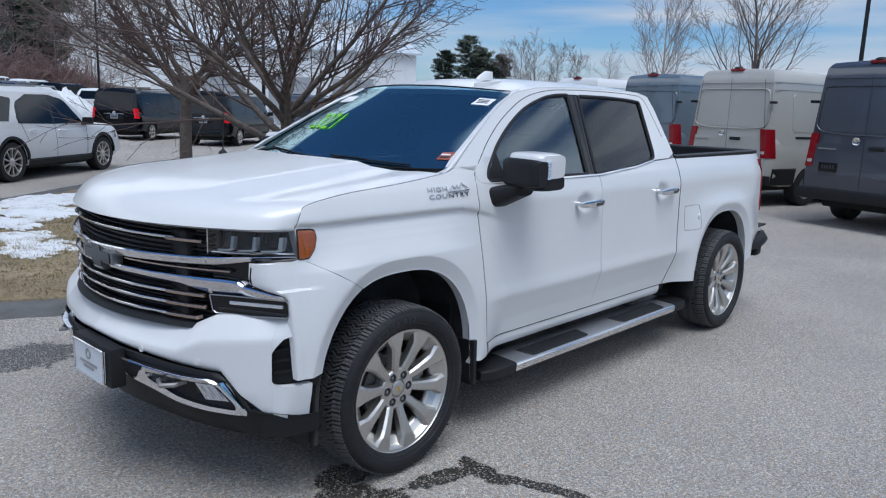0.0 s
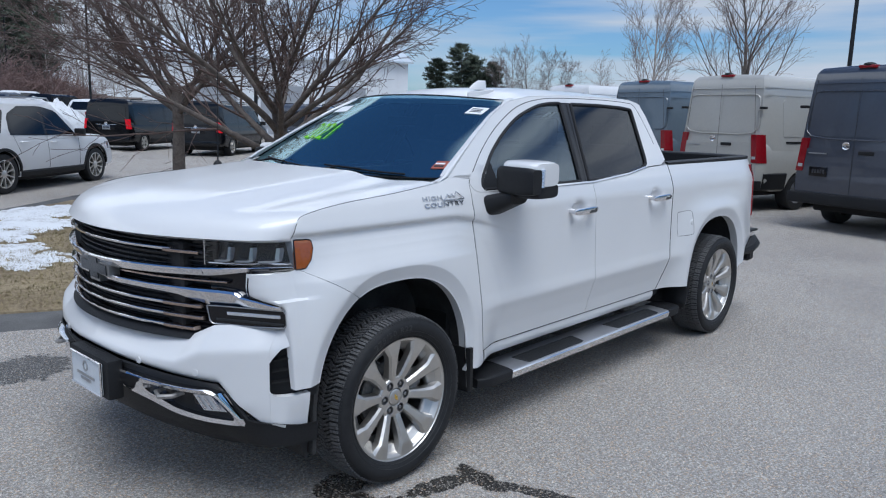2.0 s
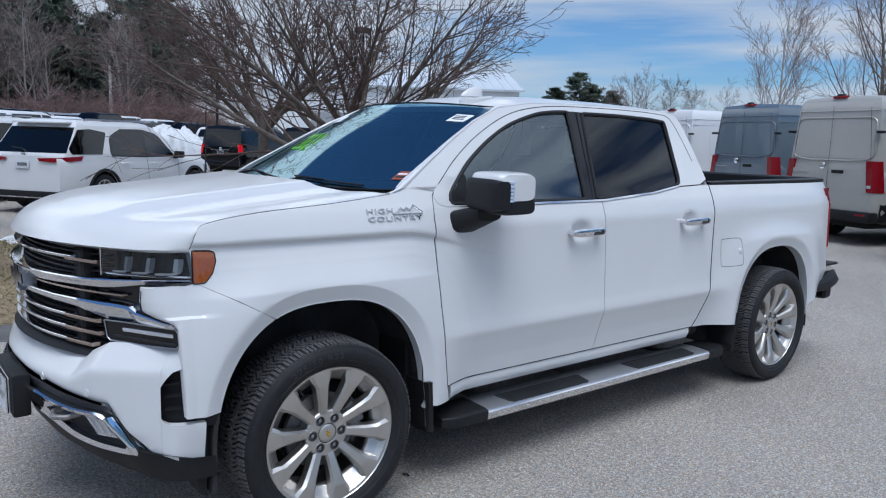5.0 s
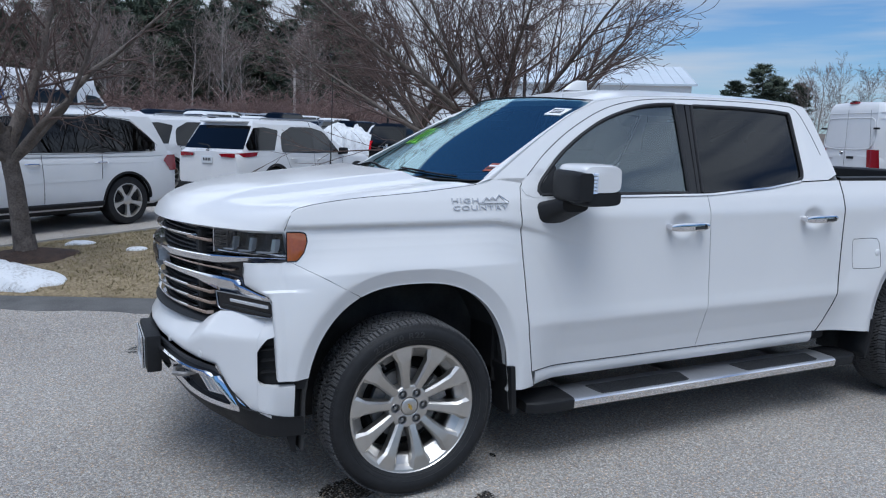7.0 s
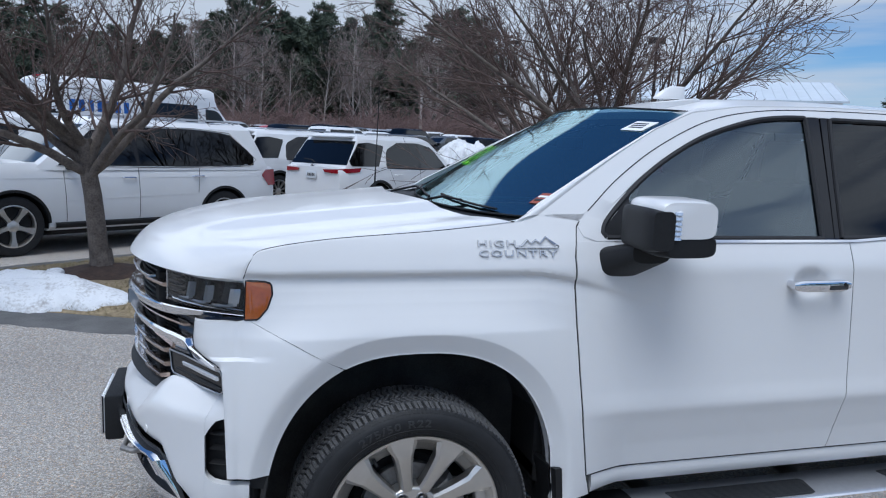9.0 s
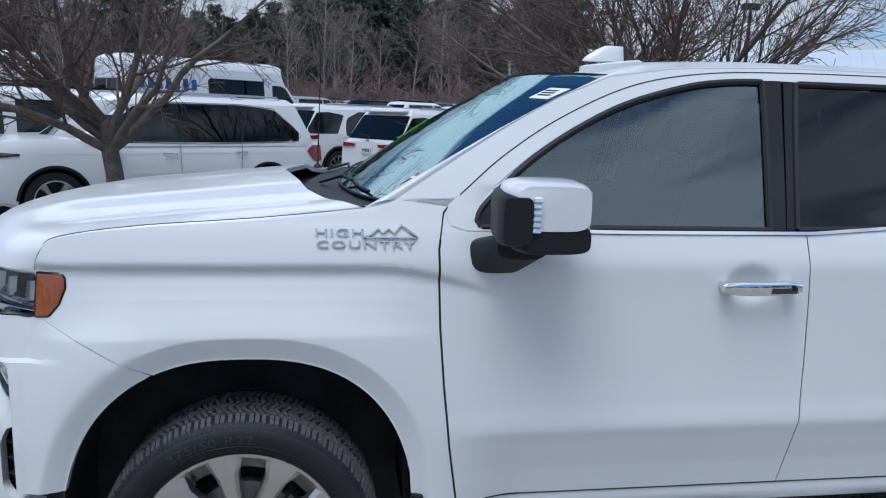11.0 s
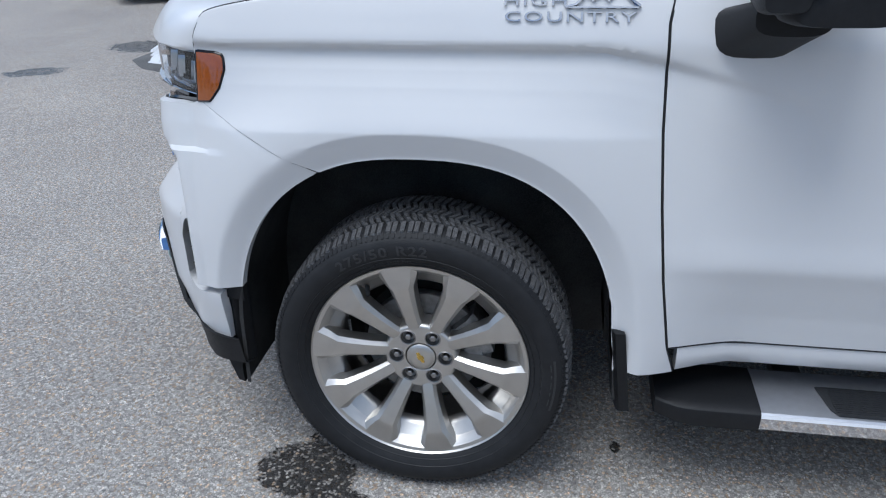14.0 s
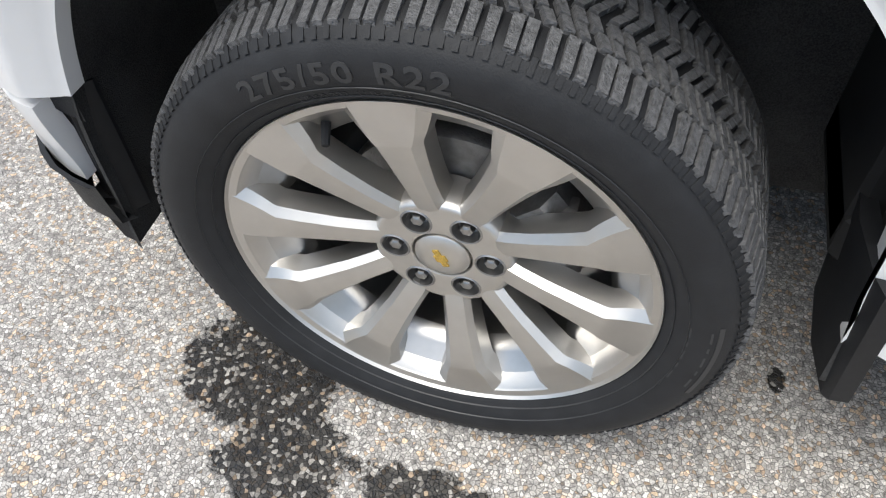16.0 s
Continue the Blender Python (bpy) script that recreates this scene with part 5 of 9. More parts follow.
def nose_side(s):
    """White nose panel between lamp, wheel opening and bumper."""
    bm = bmesh.new()
    EZ = [0.622, 0.66, 0.817, 0.962, 0.977, 0.996, 1.014, 1.05, 1.104]
    EX = [-0.617, -0.619, -0.625, -0.632, -0.642, -0.690, -0.719, -0.722, -0.717]
    EY = [1.010, 1.006, 0.992, 0.979, 0.962, 0.900, 0.852, 0.848, 0.846]
    az = [p for p in arch_points(ARCH[0], -0.6, 0.0, 200)]
    ax_, az_ = [p[0] for p in az], [p[1] for p in az]
    rows = []
    for t in np.linspace(0, 1, 64):
        zf = 0.622 + (1.104 - 0.622) * t
        zr = 0.622 + (1.122 - 0.622) * t
        xr = float(np.interp(zr, az_, ax_)) if zr < 0.955 else -0.245 - (zr - 0.955) / 0.167 * 0.306
        r = np.array([xr, side_y(xr, zr), zr + (0.0025 if zr > 0.955 else 0.0)])
        f = np.array([np.interp(zf, EZ, EX), np.interp(zf, EZ, EY), zf])
        qx = min(-0.585, xr - 0.02)
        q = np.array([qx, side_y(qx, (zf + zr) / 2), (zf + zr) / 2])
        c = np.array([f[0] * 0.9 + qx * 0.1, q[1], q[2]])
        row = []
        for u in np.linspace(0, 1, 14, endpoint=False):  # round the corner
            p = f * (1 - u) ** 2 + c * 2 * u * (1 - u) + q * u * u
            row.append((p[0], s * p[1], p[2]))
        for u in np.linspace(0, 1, 14):  # along the side
            x, z = q[0] + (r[0] - q[0]) * u, q[2] + (r[2] - q[2]) * u
            row.append((x, s * (side_y(x, z) - 0.0015 * max(0.0, u - 0.8) / 0.2), z))
        rows.append(row)
    grid(bm, rows)
    rim(bm, (0.0, -s * 0.03, 0))
    part("nose_panel", bm, paint_white, truck)
    bm = bmesh.new()  # black backing with the day-running light
    def pt(y, z, d=0.0):
        return (nose_x(y) + d, s * y, z)
    o = [(0.655, 0.955), (0.80, 0.957), (0.968, 0.958), (0.972, 0.886), (0.82, 0.878), (0.668, 0.878)]
    o = [tuple(p) for p in resample(o + o[:1], 36)[:-1]]
    extruded(bm, [pt(*p, 0.004) for p in o], (0.05, 0, 0))
    d = part("running_light", bm, plastic_gloss, truck, "black slot with a slim running light")
    bm = bmesh.new()
    front_bar(bm, [s * v for v in np.linspace(0.735, 0.948, 10)], lambda y: 0.934 + 0.02 * (abs(y) - 0.735), lambda y: 0.920 + 0.02 * (abs(y) - 0.735), nose_x, 0.002, 0.012, 0.2)
    part("light_strip", bm, lamp_white, d, "slim white light strip")
    bm = bmesh.new()
    front_bar(bm, [s * v for v in np.linspace(0.69, 0.960, 10)], lambda y: 0.903, lambda y: 0.893, nose_x, 0.0, 0.012, 0.2)
    part("slot_fin", bm, plastic_grey, d)
    bm = bmesh.new()
    tube(bm, [pt(y, z, 0.001) for y, z in o + o[:1]], 0.0028, 5, False)
    part("slot_rim", bm, alloy_grey, d)
    bm = bmesh.new()  # black recess between lamp and winglet
    extruded(bm, [pt(0.64, 1.115, 0.035), pt(0.74, 1.118, 0.03), pt(0.87, 1.112, 0.02), pt(0.868, 1.07, 0.02), pt(0.86, 1.0, 0.03), pt(0.64, 0.99, 0.04)], (0.04, 0, 0))
    part("nose_recess", bm, plastic_gloss, d)
    bm = bmesh.new()  # black lip that frames the white corner
    tube(bm, [(x + 0.004, s * y, z) for x, y, z in ((-0.565, 0.935, 1.118), (-0.64, 0.89, 1.112), (-0.69, 0.850, 1.104), (-0.718, 0.832, 1.085), (-0.722, 0.832, 1.03), (-0.716, 0.838, 1.010), (-0.69, 0.890, 0.994), (-0.642, 0.955, 0.974))], 0.008, 6)
    part("corner_lip", bm, plastic_gloss, d)


def fuel_door():
    bm = bmesh.new()
    o = resample([(3.02, 1.085), (3.20, 1.085), (3.235, 1.06), (3.245, 0.93), (3.225, 0.90), (3.05, 0.90), (3.02, 0.92), (3.01, 1.06), (3.02, 1.085)], 60, True)
    tube(bm, [side3(-1, x, z, -0.001) for x, z in o], 0.0022, 5, False)
    part("fuel_door_gap", bm, seam_dark, truck)
    bm = bmesh.new()
    made = bmesh.ops.create_uvsphere(bm, u_segments=16, v_segments=8, radius=1.0)["verts"]
    for v in made:
        v.co = Vector((3.222 + v.co.x * 0.022, -side_y(3.22, 1.0) + v.co.y * 0.008, 0.995 + v.co.z * 0.024))
    part("fuel_door_catch", bm, paint_white, truck)


def bed():
    for s in (-1, 1):
        bm = bmesh.new()
        rows = [[(x, s * (side_y(x, 1.45) + o), 1.45 + 0.0065 * (x - 2.93) + dz) for x in np.linspace(2.935, 4.62, 20)] for o, dz in ((0.002, -0.012), (0.003, 0.012), (-0.02, 0.018), (-0.09, 0.016), (-0.10, -0.03))]
        grid(bm, rows)
        part("bed_rail_cap", bm, plastic_black, truck, "black bed rail cap")
    bm = bmesh.new()
    y0 = 0.80
    grid(bm, [[(x, y, z) for x in (2.95, 3.8, 4.6)] for y, z in ((-y0, 1.45), (-y0, 0.92), (y0, 0.92), (y0, 1.45))])
    rim(bm, (0, 0, -0.01))
    box(bm, (2.94, -0.82, 0.9), (2.98, 0.82, 1.445))
    part("bed_liner", bm, plastic_black, truck, "black bed liner")
    bm = bmesh.new()
    rows = []
    for u in np.linspace(-1, 1, 21):
        rows.append([(4.66 + d - 0.02 * u * u, u * 0.80, z) for d, z in ((-0.06, 1.46), (-0.01, 1.475), (0.015, 1.46), (0.0, 1.2), (-0.01, 0.9), (-0.06, 0.88))])
    grid(bm, rows, closed=True, cap=True)
    gate = part("tailgate", bm, paint_white, truck)
    bm = bmesh.new()  # black inner liner and top cap of the tailgate
    grid(bm, [[(4.66 + d - 0.02 * u * u, u * 0.80, z) for d, z in ((-0.068, 0.93), (-0.068, 1.464), (-0.055, 1.474), (-0.01, 1.481), (0.018, 1.468), (0.021, 1.455))] for u in np.linspace(-1, 1, 21)])
    part("tailgate_cap", bm, plastic_black, gate, "black tailgate liner and top cap")
    for s in (-1, 1):
        bm = bmesh.new()
        rows = []
        for z in np.linspace(0.93, 1.40, 12):
            rows.append([(4.56, s * 0.915, z), (4.625, s * (side_y(4.6, z) + 0.004), z), (4.672, s * 0.885, z), (4.68, s * 0.80, z), (4.60, s * 0.80, z)])
        grid(bm, rows, closed=True, cap=True)
        part("tail_lamp", bm, red_lens, truck, "tall red tail lamp")
        bm = bmesh.new()
        tube(bm, [(4.40, s * 0.93, 0.60), (4.6, s * 0.955, 0.62), (4.72, s * 0.95, 0.66), (4.80, s * 0.90, 0.69)], [0.03, 0.05, 0.06, 0.05], 8)
        part("bumper_corner", bm, plastic_black, truck)
    bm = bmesh.new()
    prof = [(4.70, 0.56), (4.82, 0.56), (4.88, 0.60), (4.89, 0.70), (4.86, 0.76), (4.70, 0.77)]
    grid(bm, [[(x - 0.10 * abs(u) ** 4, u * 0.93, z) for x, z in prof] for u in np.linspace(-1, 1, 25)], closed=True, cap=True)
    part("rear_bumper", bm, chrome, truck, "chrome rear step bumper")
    bm = bmesh.new()
    box(bm, (4.66, -0.93, 0.765), (4.87, 0.93, 0.785), 0.006)
    box(bm, (4.62, -0.96, 0.50), (4.74, -0.80, 0.60), 0.02)
    box(bm, (4.62, 0.80, 0.50), (4.74, 0.96, 0.60), 0.02)
    part("bumper_step_pad", bm, plastic_black, truck)
    bm = bmesh.new()  # rear wall of the cab
    rows = [[(x, y, z) for y in np.linspace(-w, w, 11)] for x, w, z in ((2.94, 0.90, 0.9), (2.925, 0.90, 1.40), (2.915, 0.875, 1.46))]
    grid(bm, rows)
    rows = [[(x, y * w / 0.66, z) for y in np.linspace(-0.66, 0.66, 11)] for x, w, z in ((2.82, 0.67, 1.88), (2.83, 0.685, 1.84), (2.835, 0.69, 1.82))]
    grid(bm, rows)
    for s in (-1, 1):
        grid(bm, [[(2.835 + 0.08 * t, s * (0.69 + 0.185 * t), 1.82 - 0.36 * t), (2.835 + 0.08 * t, s * 0.58, 1.82 - 0.36 * t)] for t in np.linspace(0, 1, 6)])
    part("cab_rear_wall", bm, paint_white, truck)
    bm = bmesh.new()
    grid(bm, [[(2.845 + 0.07 * t, y, 1.82 - 0.36 * t) for y in np.linspace(-0.6, 0.6, 7)] for t in np.linspace(0, 1, 4)])
    part("rear_window", bm, glass_side, truck, "clear rear cab window")


def underbody():
    bm = bmesh.new()
    box(bm, (-0.55, -0.60, 0.38), (0.55, 0.60, 0.62), 0.03)
    box(bm, (0.50, -0.88, 0.43), (2.95, 0.88, 0.53), 0.02)
    box(bm, (2.9, -0.60, 0.45), (4.6, 0.60, 0.80), 0.02)
    for s in (-1, 1):
        box(bm, (-0.7, s * 0.42 - 0.05, 0.33), (4.7, s * 0.42 + 0.05, 0.47), 0.01)
    tube(bm, [(3.745, -0.78, 0.40), (3.745, 0.78, 0.40)], 0.05, 10)
    tube(bm, [(0, -0.78, 0.38), (0, 0.78, 0.38)], 0.045, 10)
    box(bm, (3.55, -0.14, 0.28), (3.95, 0.14, 0.52), 0.06, 2)
    tube(bm, [(1.2, 0.3, 0.36), (2.6, 0.3, 0.36), (4.2, 0.35, 0.42)], 0.05, 8)
    part("chassis", bm, under_dark, truck, "dark frame rails and axles")
    bm = bmesh.new()  # firewall and bulkheads that close the engine bay
    box(bm, (-0.86, -0.55, 0.45), (-0.80, 0.55, 1.22), 0.01)
    part("radiator_panel", bm, under_dark, truck)
    bm = bmesh.new()
    box(bm, (0.50, -0.86, 0.45), (0.56, 0.86, 1.38), 0.01)
    part("bulkhead", bm, under_dark, truck)


def cabin():
    bm = bmesh.new()
    box(bm, (0.55, -0.84, 0.53), (2.88, 0.84, 0.60))
    part("cabin_floor", bm, interior_dark, truck)
    bm = bmesh.new()
    rows = [[(x, y, z) for y in np.linspace(-0.82, 0.82, 15)] for x, z in ((0.50, 1.40), (0.62, 1.42), (0.80, 1.39), (0.90, 1.32), (0.92, 1.1), (0.80, 0.95))]
    grid(bm, rows)
    rim(bm, (0, 0, -0.03))
    part("dashboard", bm, interior_dark, truck)
    for y in (-0.42, 0.42):
        bm = bmesh.new()
        box(bm, (1.15, y - 0.27, 0.85), (1.70, y + 0.27, 1.03), 0.06, 3)
        seat = part("front_seat", bm, interior_grey, truck, "grey leather front seat")
        bm = bmesh.new()
        box(bm, (-0.08, -0.27, 0), (0.08, 0.27, 0.62), 0.065, 3, pose(1.72, y, 0.98, 0, 14, 0))
        part("seat_back", bm, interior_grey, seat)
        bm = bmesh.new()
        box(bm, (-0.05, -0.14, 0), (0.05, 0.14, 0.20), 0.045, 3, pose(1.88, y, 1.58, 0, 8, 0))
        part("headrest", bm, interior_grey, seat)
    bm = bmesh.new()
    box(bm, (2.05, -0.75, 0.85), (2.55, 0.75, 1.02), 0.06, 3)
    box(bm, (-0.07, -0.75, 0), (0.07, 0.75, 0.62), 0.06, 3, pose(2.62, 0, 0.98, 0, 12, 0))
    for y in (-0.45, 0.45):
        box(bm, (-0.05, -0.13, 0), (0.05, 0.13, 0.18), 0.045, 3, pose(2.74, y, 1.56, 0, 8, 0))
    part("rear_seat", bm, interior_grey, truck)
    bm = bmesh.new()
    vs = lathe(bm, [(0.185 + 0.016 * math.cos(a), 0.016 * math.sin(a)) for a in np.linspace(0, 2 * math.pi, 8, endpoint=False)], 32, "x", (0, 0, 0), True)
    box(bm, (-0.02, -0.06, -0.06), (0.03, 0.06, 0.05), 0.02, 2)
    box(bm, (-0.01, -0.18, -0.018), (0.01, 0.18, 0.018))
    for v in bm.verts:
        v.co = pose(1.03, -0.42, 1.25, 0, 24, 0) @ v.co
    tube(bm, [(1.03, -0.42, 1.25), (0.88, -0.42, 1.17)], 0.035, 8)
    part("steering_wheel", bm, interior_dark, truck)
    bm = bmesh.new()  # headlining
    grid(bm, [[(x, y, 1.865 - 0.02 * abs(y)) for y in np.linspace(-0.62, 0.62, 9)] for x in (1.2, 2.0, 2.78)])
    part("headlining", bm, interior_grey, truck)
    bm = bmesh.new()
    box(bm, (0.96, -0.12, 1.70), (1.0, 0.12, 1.76), 0.02, 2)
    tube(bm, [(1.0, 0, 1.74), (1.08, 0, 1.82)], 0.012, 6)
    part("rear_view_mirror", bm, interior_dark, truck)


for s in (-1, 1):
    fender(s)
    fd = door(s, "front_door", seam_x(FD_Z, FD_X, 0.004), seam_x(DD_Z, DD_X, -0.002))
    rd = door(s, "rear_door", seam_x(DD_Z, DD_X, 0.002), seam_x(DB_Z, DB_X, -0.006))
    rocker(s)
    bed_side(s)
    cab_side(s)
    windows(s)
    seams(s)
    handle(s, 1.616, 1.206)
    handle(s, 2.655, 1.222)
    mirror_unit(s)
    step_board(s)
    mud_flap(s, 0.505)
    mud_flap(s, 3.215, 0.33, 0.56, -0.5)
    for cx in (ARCH[0], ARCH[0] + 3.745):
        wheel_liner(s, cx)
    headlamp(s)
    nose_side(s)
roof()
hood()
grille()
bumper()
lower_front()
fuel_door()
bed()
underbody()
cabin()


# ---- pickup wheels: w is the distance outwards from the hub face ----
def polar(r, a, w):
    return (r * math.cos(a), -w, r * math.sin(a))


def truck_wheel():
    wheel = thing("wheel", "", "")
    bm = bmesh.new()
    prof = [(0.300, 0.030), (0.306, 0.046), (0.313, 0.052), (0.325, 0.061), (0.343, 0.070), (0.360, 0.073), (0.376, 0.071), (0.389, 0.065), (0.391, 0.0625), (0.398, 0.058), (0.405, 0.048), (0.408, 0.03), (0.409, 0.015), (0.409, -0.078), (0.408, -0.17), (0.405, -0.195), (0.39, -0.214), (0.36, -0.224), (0.32, -0.21), (0.29, -0.186)]
    lathe(bm, [(r, -w) for r, w in prof], 96)
    tyre = part("tyre", bm, rubber, wheel, "black road tyre with raised size lettering")
    bm = bmesh.new()  # shoulder lugs and inner ribs, each block on its own
    n = 132
    for k in range(n):
        for row, (w0, w1, skew, r0, r1, fill) in enumerate(((0.054, 0.010, 0.10, 0.398, 0.4165, 0.74), (0.004, -0.014, 0.45, 0.405, 0.4172, 0.66), (-0.017, -0.036, 0.45, 0.405, 0.4176, 0.66), (-0.042, -0.057, -0.4, 0.405, 0.418, 0.68), (-0.060, -0.076, -0.4, 0.405, 0.418, 0.68), (-0.082, -0.115, 0.5, 0.405, 0.418, 0.7), (-0.121, -0.156, -0.5, 0.405, 0.4175, 0.72), (-0.162, -0.203, -0.1, 0.398, 0.4165, 0.66))):
            a0 = 2 * math.pi * (k + 0.5 * (row % 2) + 0.12 * math.sin(k * 2.4)) / n
            da = 2 * math.pi * fill / n
            sh = 2 * math.pi * skew / n
            
            ra = r1 - (0.0085 if row == 0 else 0.0)
            rb = r1 - (0.0125 if row == 7 else 0.0)
            c = [polar(r0 - (0.004 if row == 0 else 0), a0, w0), polar(r0 - (0.004 if row == 0 else 0), a0 + da, w0), polar(r0, a0 + da + sh, w1), polar(r0, a0 + sh, w1),
                 polar(ra, a0 + 0.1 * da, w0), polar(ra, a0 + 0.9 * da, w0), polar(rb, a0 + 0.92 * da + sh, w1), polar(rb, a0 + 0.08 * da + sh, w1)]
            v = [bm.verts.new(p) for p in c]
            for f in ((4, 5, 6, 7), (0, 1, 5, 4), (1, 2, 6, 5), (2, 3, 7, 6), (3, 0, 4, 7)):
                bm.faces.new([v[i] for i in f])
    part("tread", bm, rubber_tread, tyre, "worn tread blocks")
    bm = bmesh.new()  # fine ribs below the shoulder
    for k in range(168):
        a = 2 * math.pi * k / 168
        c = [polar(0.3925, a, 0.0615), polar(0.3925, a + 0.016, 0.0615), polar(0.4050, a + 0.016, 0.0480), polar(0.4050, a, 0.0480)]
        v = [bm.verts.new(p) for p in c] + [bm.verts.new((p[0] * 1.003, p[1] - 0.0025, p[2] * 1.003)) for p in c]
        for f in ((4, 5, 6, 7), (0, 1, 5, 4), (1, 2, 6, 5), (2, 3, 7, 6), (3, 0, 4, 7)):
            bm.faces.new([v[i] for i in f])
    part("shoulder_rib", bm, rubber, tyre)

    def sidewall(r):
        return float(np.interp(r, [0.306, 0.313, 0.325, 0.343, 0.360, 0.376, 0.389], [0.046, 0.052, 0.061, 0.070, 0.073, 0.071, 0.065]))

    def curved(bmt, r_mid, a_mid, lift):
        for v in bmt.verts:
            r = r_mid + v.co.y
            a = a_mid - v.co.x / r_mid
            v.co = Vector(polar(r, a, sidewall(r) + lift * (1 if v.co.z > 0 else -1)))

    for body, mid in (("275/50", 112), ("R22", 90)):
        bm = text_mesh(body, 0.037, 0.001, 1.16, 0.0007)
        bmesh.ops.triangulate(bm, faces=bm.faces[:])
        bmesh.ops.subdivide_edges(bm, edges=bm.edges[:], cuts=2, use_grid_fill=True)
        for v in bm.verts:
            v.co.x *= 1.25
        curved(bm, 0.357, radians(mid), 0.0014)
        part("size_lettering", bm, rubber_letter, tyre)
    bm = text_mesh("275/50 R22  111H  M+S", 0.013, 0.001, 1.1)
    curved(bm, 0.3235, radians(103), 0.0009)
    part("small_lettering", bm, rubber_letter, tyre)
    bm = bmesh.new()  # maker's mark as plain raised bars
    for a0, a1, r0, r1 in ((-0.26, 0.17, 0.372, 0.378), (-0.22, -0.16, 0.338, 0.366), (-0.13, -0.10, 0.338, 0.366), (-0.07, -0.01, 0.338, 0.366), (0.02, 0.05, 0.338, 0.366), (0.08, 0.14, 0.338, 0.366)):
        rows = [[polar(r, a, sidewall(r) + h) for a in np.linspace(a0, a1, 8)] for r, h in ((r0, -0.001), (r0, 0.0008), (r1, 0.0008), (r1, -0.001))]
        grid(bm, rows)
    part("raised_mark", bm, rubber_letter, tyre)
    bm = bmesh.new()
    lathe(bm, [(0.3365, -0.0665), (0.3372, -0.0690), (0.338, -0.0680)], 96)
    lathe(bm, [(0.318, -0.0555), (0.3186, -0.0585), (0.3194, -0.0575)], 96)
    part("mould_ring", bm, rubber_letter, tyre)
    bm = bmesh.new()
    made = bmesh.ops.create_uvsphere(bm, u_segments=10, v_segments=6, radius=1.0)["verts"]
    for v in made:
        q = Vector(polar(0.367, radians(141), 0.0705))
        v.co = q + Vector((v.co.x * 0.0045, v.co.y * 0.001, v.co.z * 0.0055))
    part("paint_dot", bm, material("yellow paint dot", (0.75, 0.72, 0.02), 0.6), tyre, "small yellow paint dot")

    bm = bmesh.new()  # barrel and lip
    lathe(bm, [(r, -w) for r, w in ((0.2895, 0.0385), (0.2915, 0.0412), (0.3015, 0.0440), (0.305, 0.0490), (0.3065, 0.044), (0.303, 0.03))], 96)
    lathe(bm, [(r, -w) for r, w in ((0.2895, 0.0385), (0.2860, 0.0350), (0.266, 0.010), (0.260, -0.012), (0.262, -0.07), (0.258, -0.12), (0.262, -0.17), (0.285, -0.19))], 96)
    rim_part = part("rim", bm, alloy, wheel, "polished ten spoke alloy wheel")
    first = None
    for k in range(10):
        if first is None:
            bm = bmesh.new()
            rows = []
            for r, hw, w, dep in ((0.088, 0.021, 0.003, 0.05), (0.100, 0.0225, 0.0075, 0.048), (0.115, 0.0225, 0.012, 0.046), (0.150, 0.0240, 0.0215, 0.045), (0.200, 0.0290, 0.034, 0.043), (0.232, 0.0335, 0.0415, 0.042), (0.238, 0.0355, 0.0425, 0.042), (0.252, 0.0430, 0.0420, 0.04), (0.268, 0.0500, 0.0420, 0.036), (0.288, 0.0575, 0.0425, 0.034), (0.3005, 0.063, 0.0430, 0.03)):
                ch = 0.36 * hw if r < 0.235 else 0.30 * hw
                rows.append([(r, -(w - dep), -hw * 1.12), (r, -(w - 0.011), -hw), (r, -w, -hw + ch), (r, -(w + 0.0012), 0), (r, -w, hw - ch), (r, -(w - 0.011), hw), (r, -(w - dep), hw * 1.12)])
            grid(bm, rows, closed=True, cap=True)
            first = part("spoke", bm, alloy, wheel, "", 25)
            first.matrix_basis = pose(0, 0, 0, 0, -100, 0)
        else:
            again(first, wheel, pose(0, 0, 0, 0, -100 - 36 * k, 0))
    floor_ = None
    for k in range(10):  # sloping polished floor between two spokes
        m = pose(0, 0, 0, 0, -118 - 36 * k, 0)
        if floor_ is None:
            bm = bmesh.new()
            rows = []
            for r, w in ((0.232, -0.030), (0.236, -0.012), (0.244, -0.002), (0.284, 0.026), (0.292, 0.038)):
                rows.append([(r * math.cos(a), -w, r * math.sin(a)) for a in np.linspace(-0.20, 0.20, 9)])
            grid(bm, rows)
            floor_ = part("rim_pocket", bm, alloy_bright, wheel, "polished rim floor between the spokes", 40)
            floor_.matrix_basis = m
        else:
            again(floor_, wheel, m)
    bm = bmesh.new()  # hub plate, dented where the nuts sit
    centres = [(0.0698 * math.cos(k * math.pi / 3), 0.0698 * math.sin(k * math.pi / 3)) for k in range(6)]
    rows = []
    for r, y in [(0.040, 0.012), (0.0435, 0.0), (0.0445, -0.0035)] + [(q, -0.0045) for q in np.linspace(0.046, 0.0955, 17)] + [(0.100, -0.002), (0.105, 0.006), (0.109, 0.05)]:
        row = []
        for a in np.linspace(0, 2 * math.pi, 144, endpoint=False):
            x, z = r * math.cos(a), r * math.sin(a)
            near = min(math.hypot(x - cx, z - cz) for cx, cz in centres)
            row.append((x, y + (0.020 if near < 0.0200 else 0.0), z))
        rows.append(row)
    grid(bm, rows, closed=True)
    hub = part("hub", bm, alloy, wheel)
    nut = None
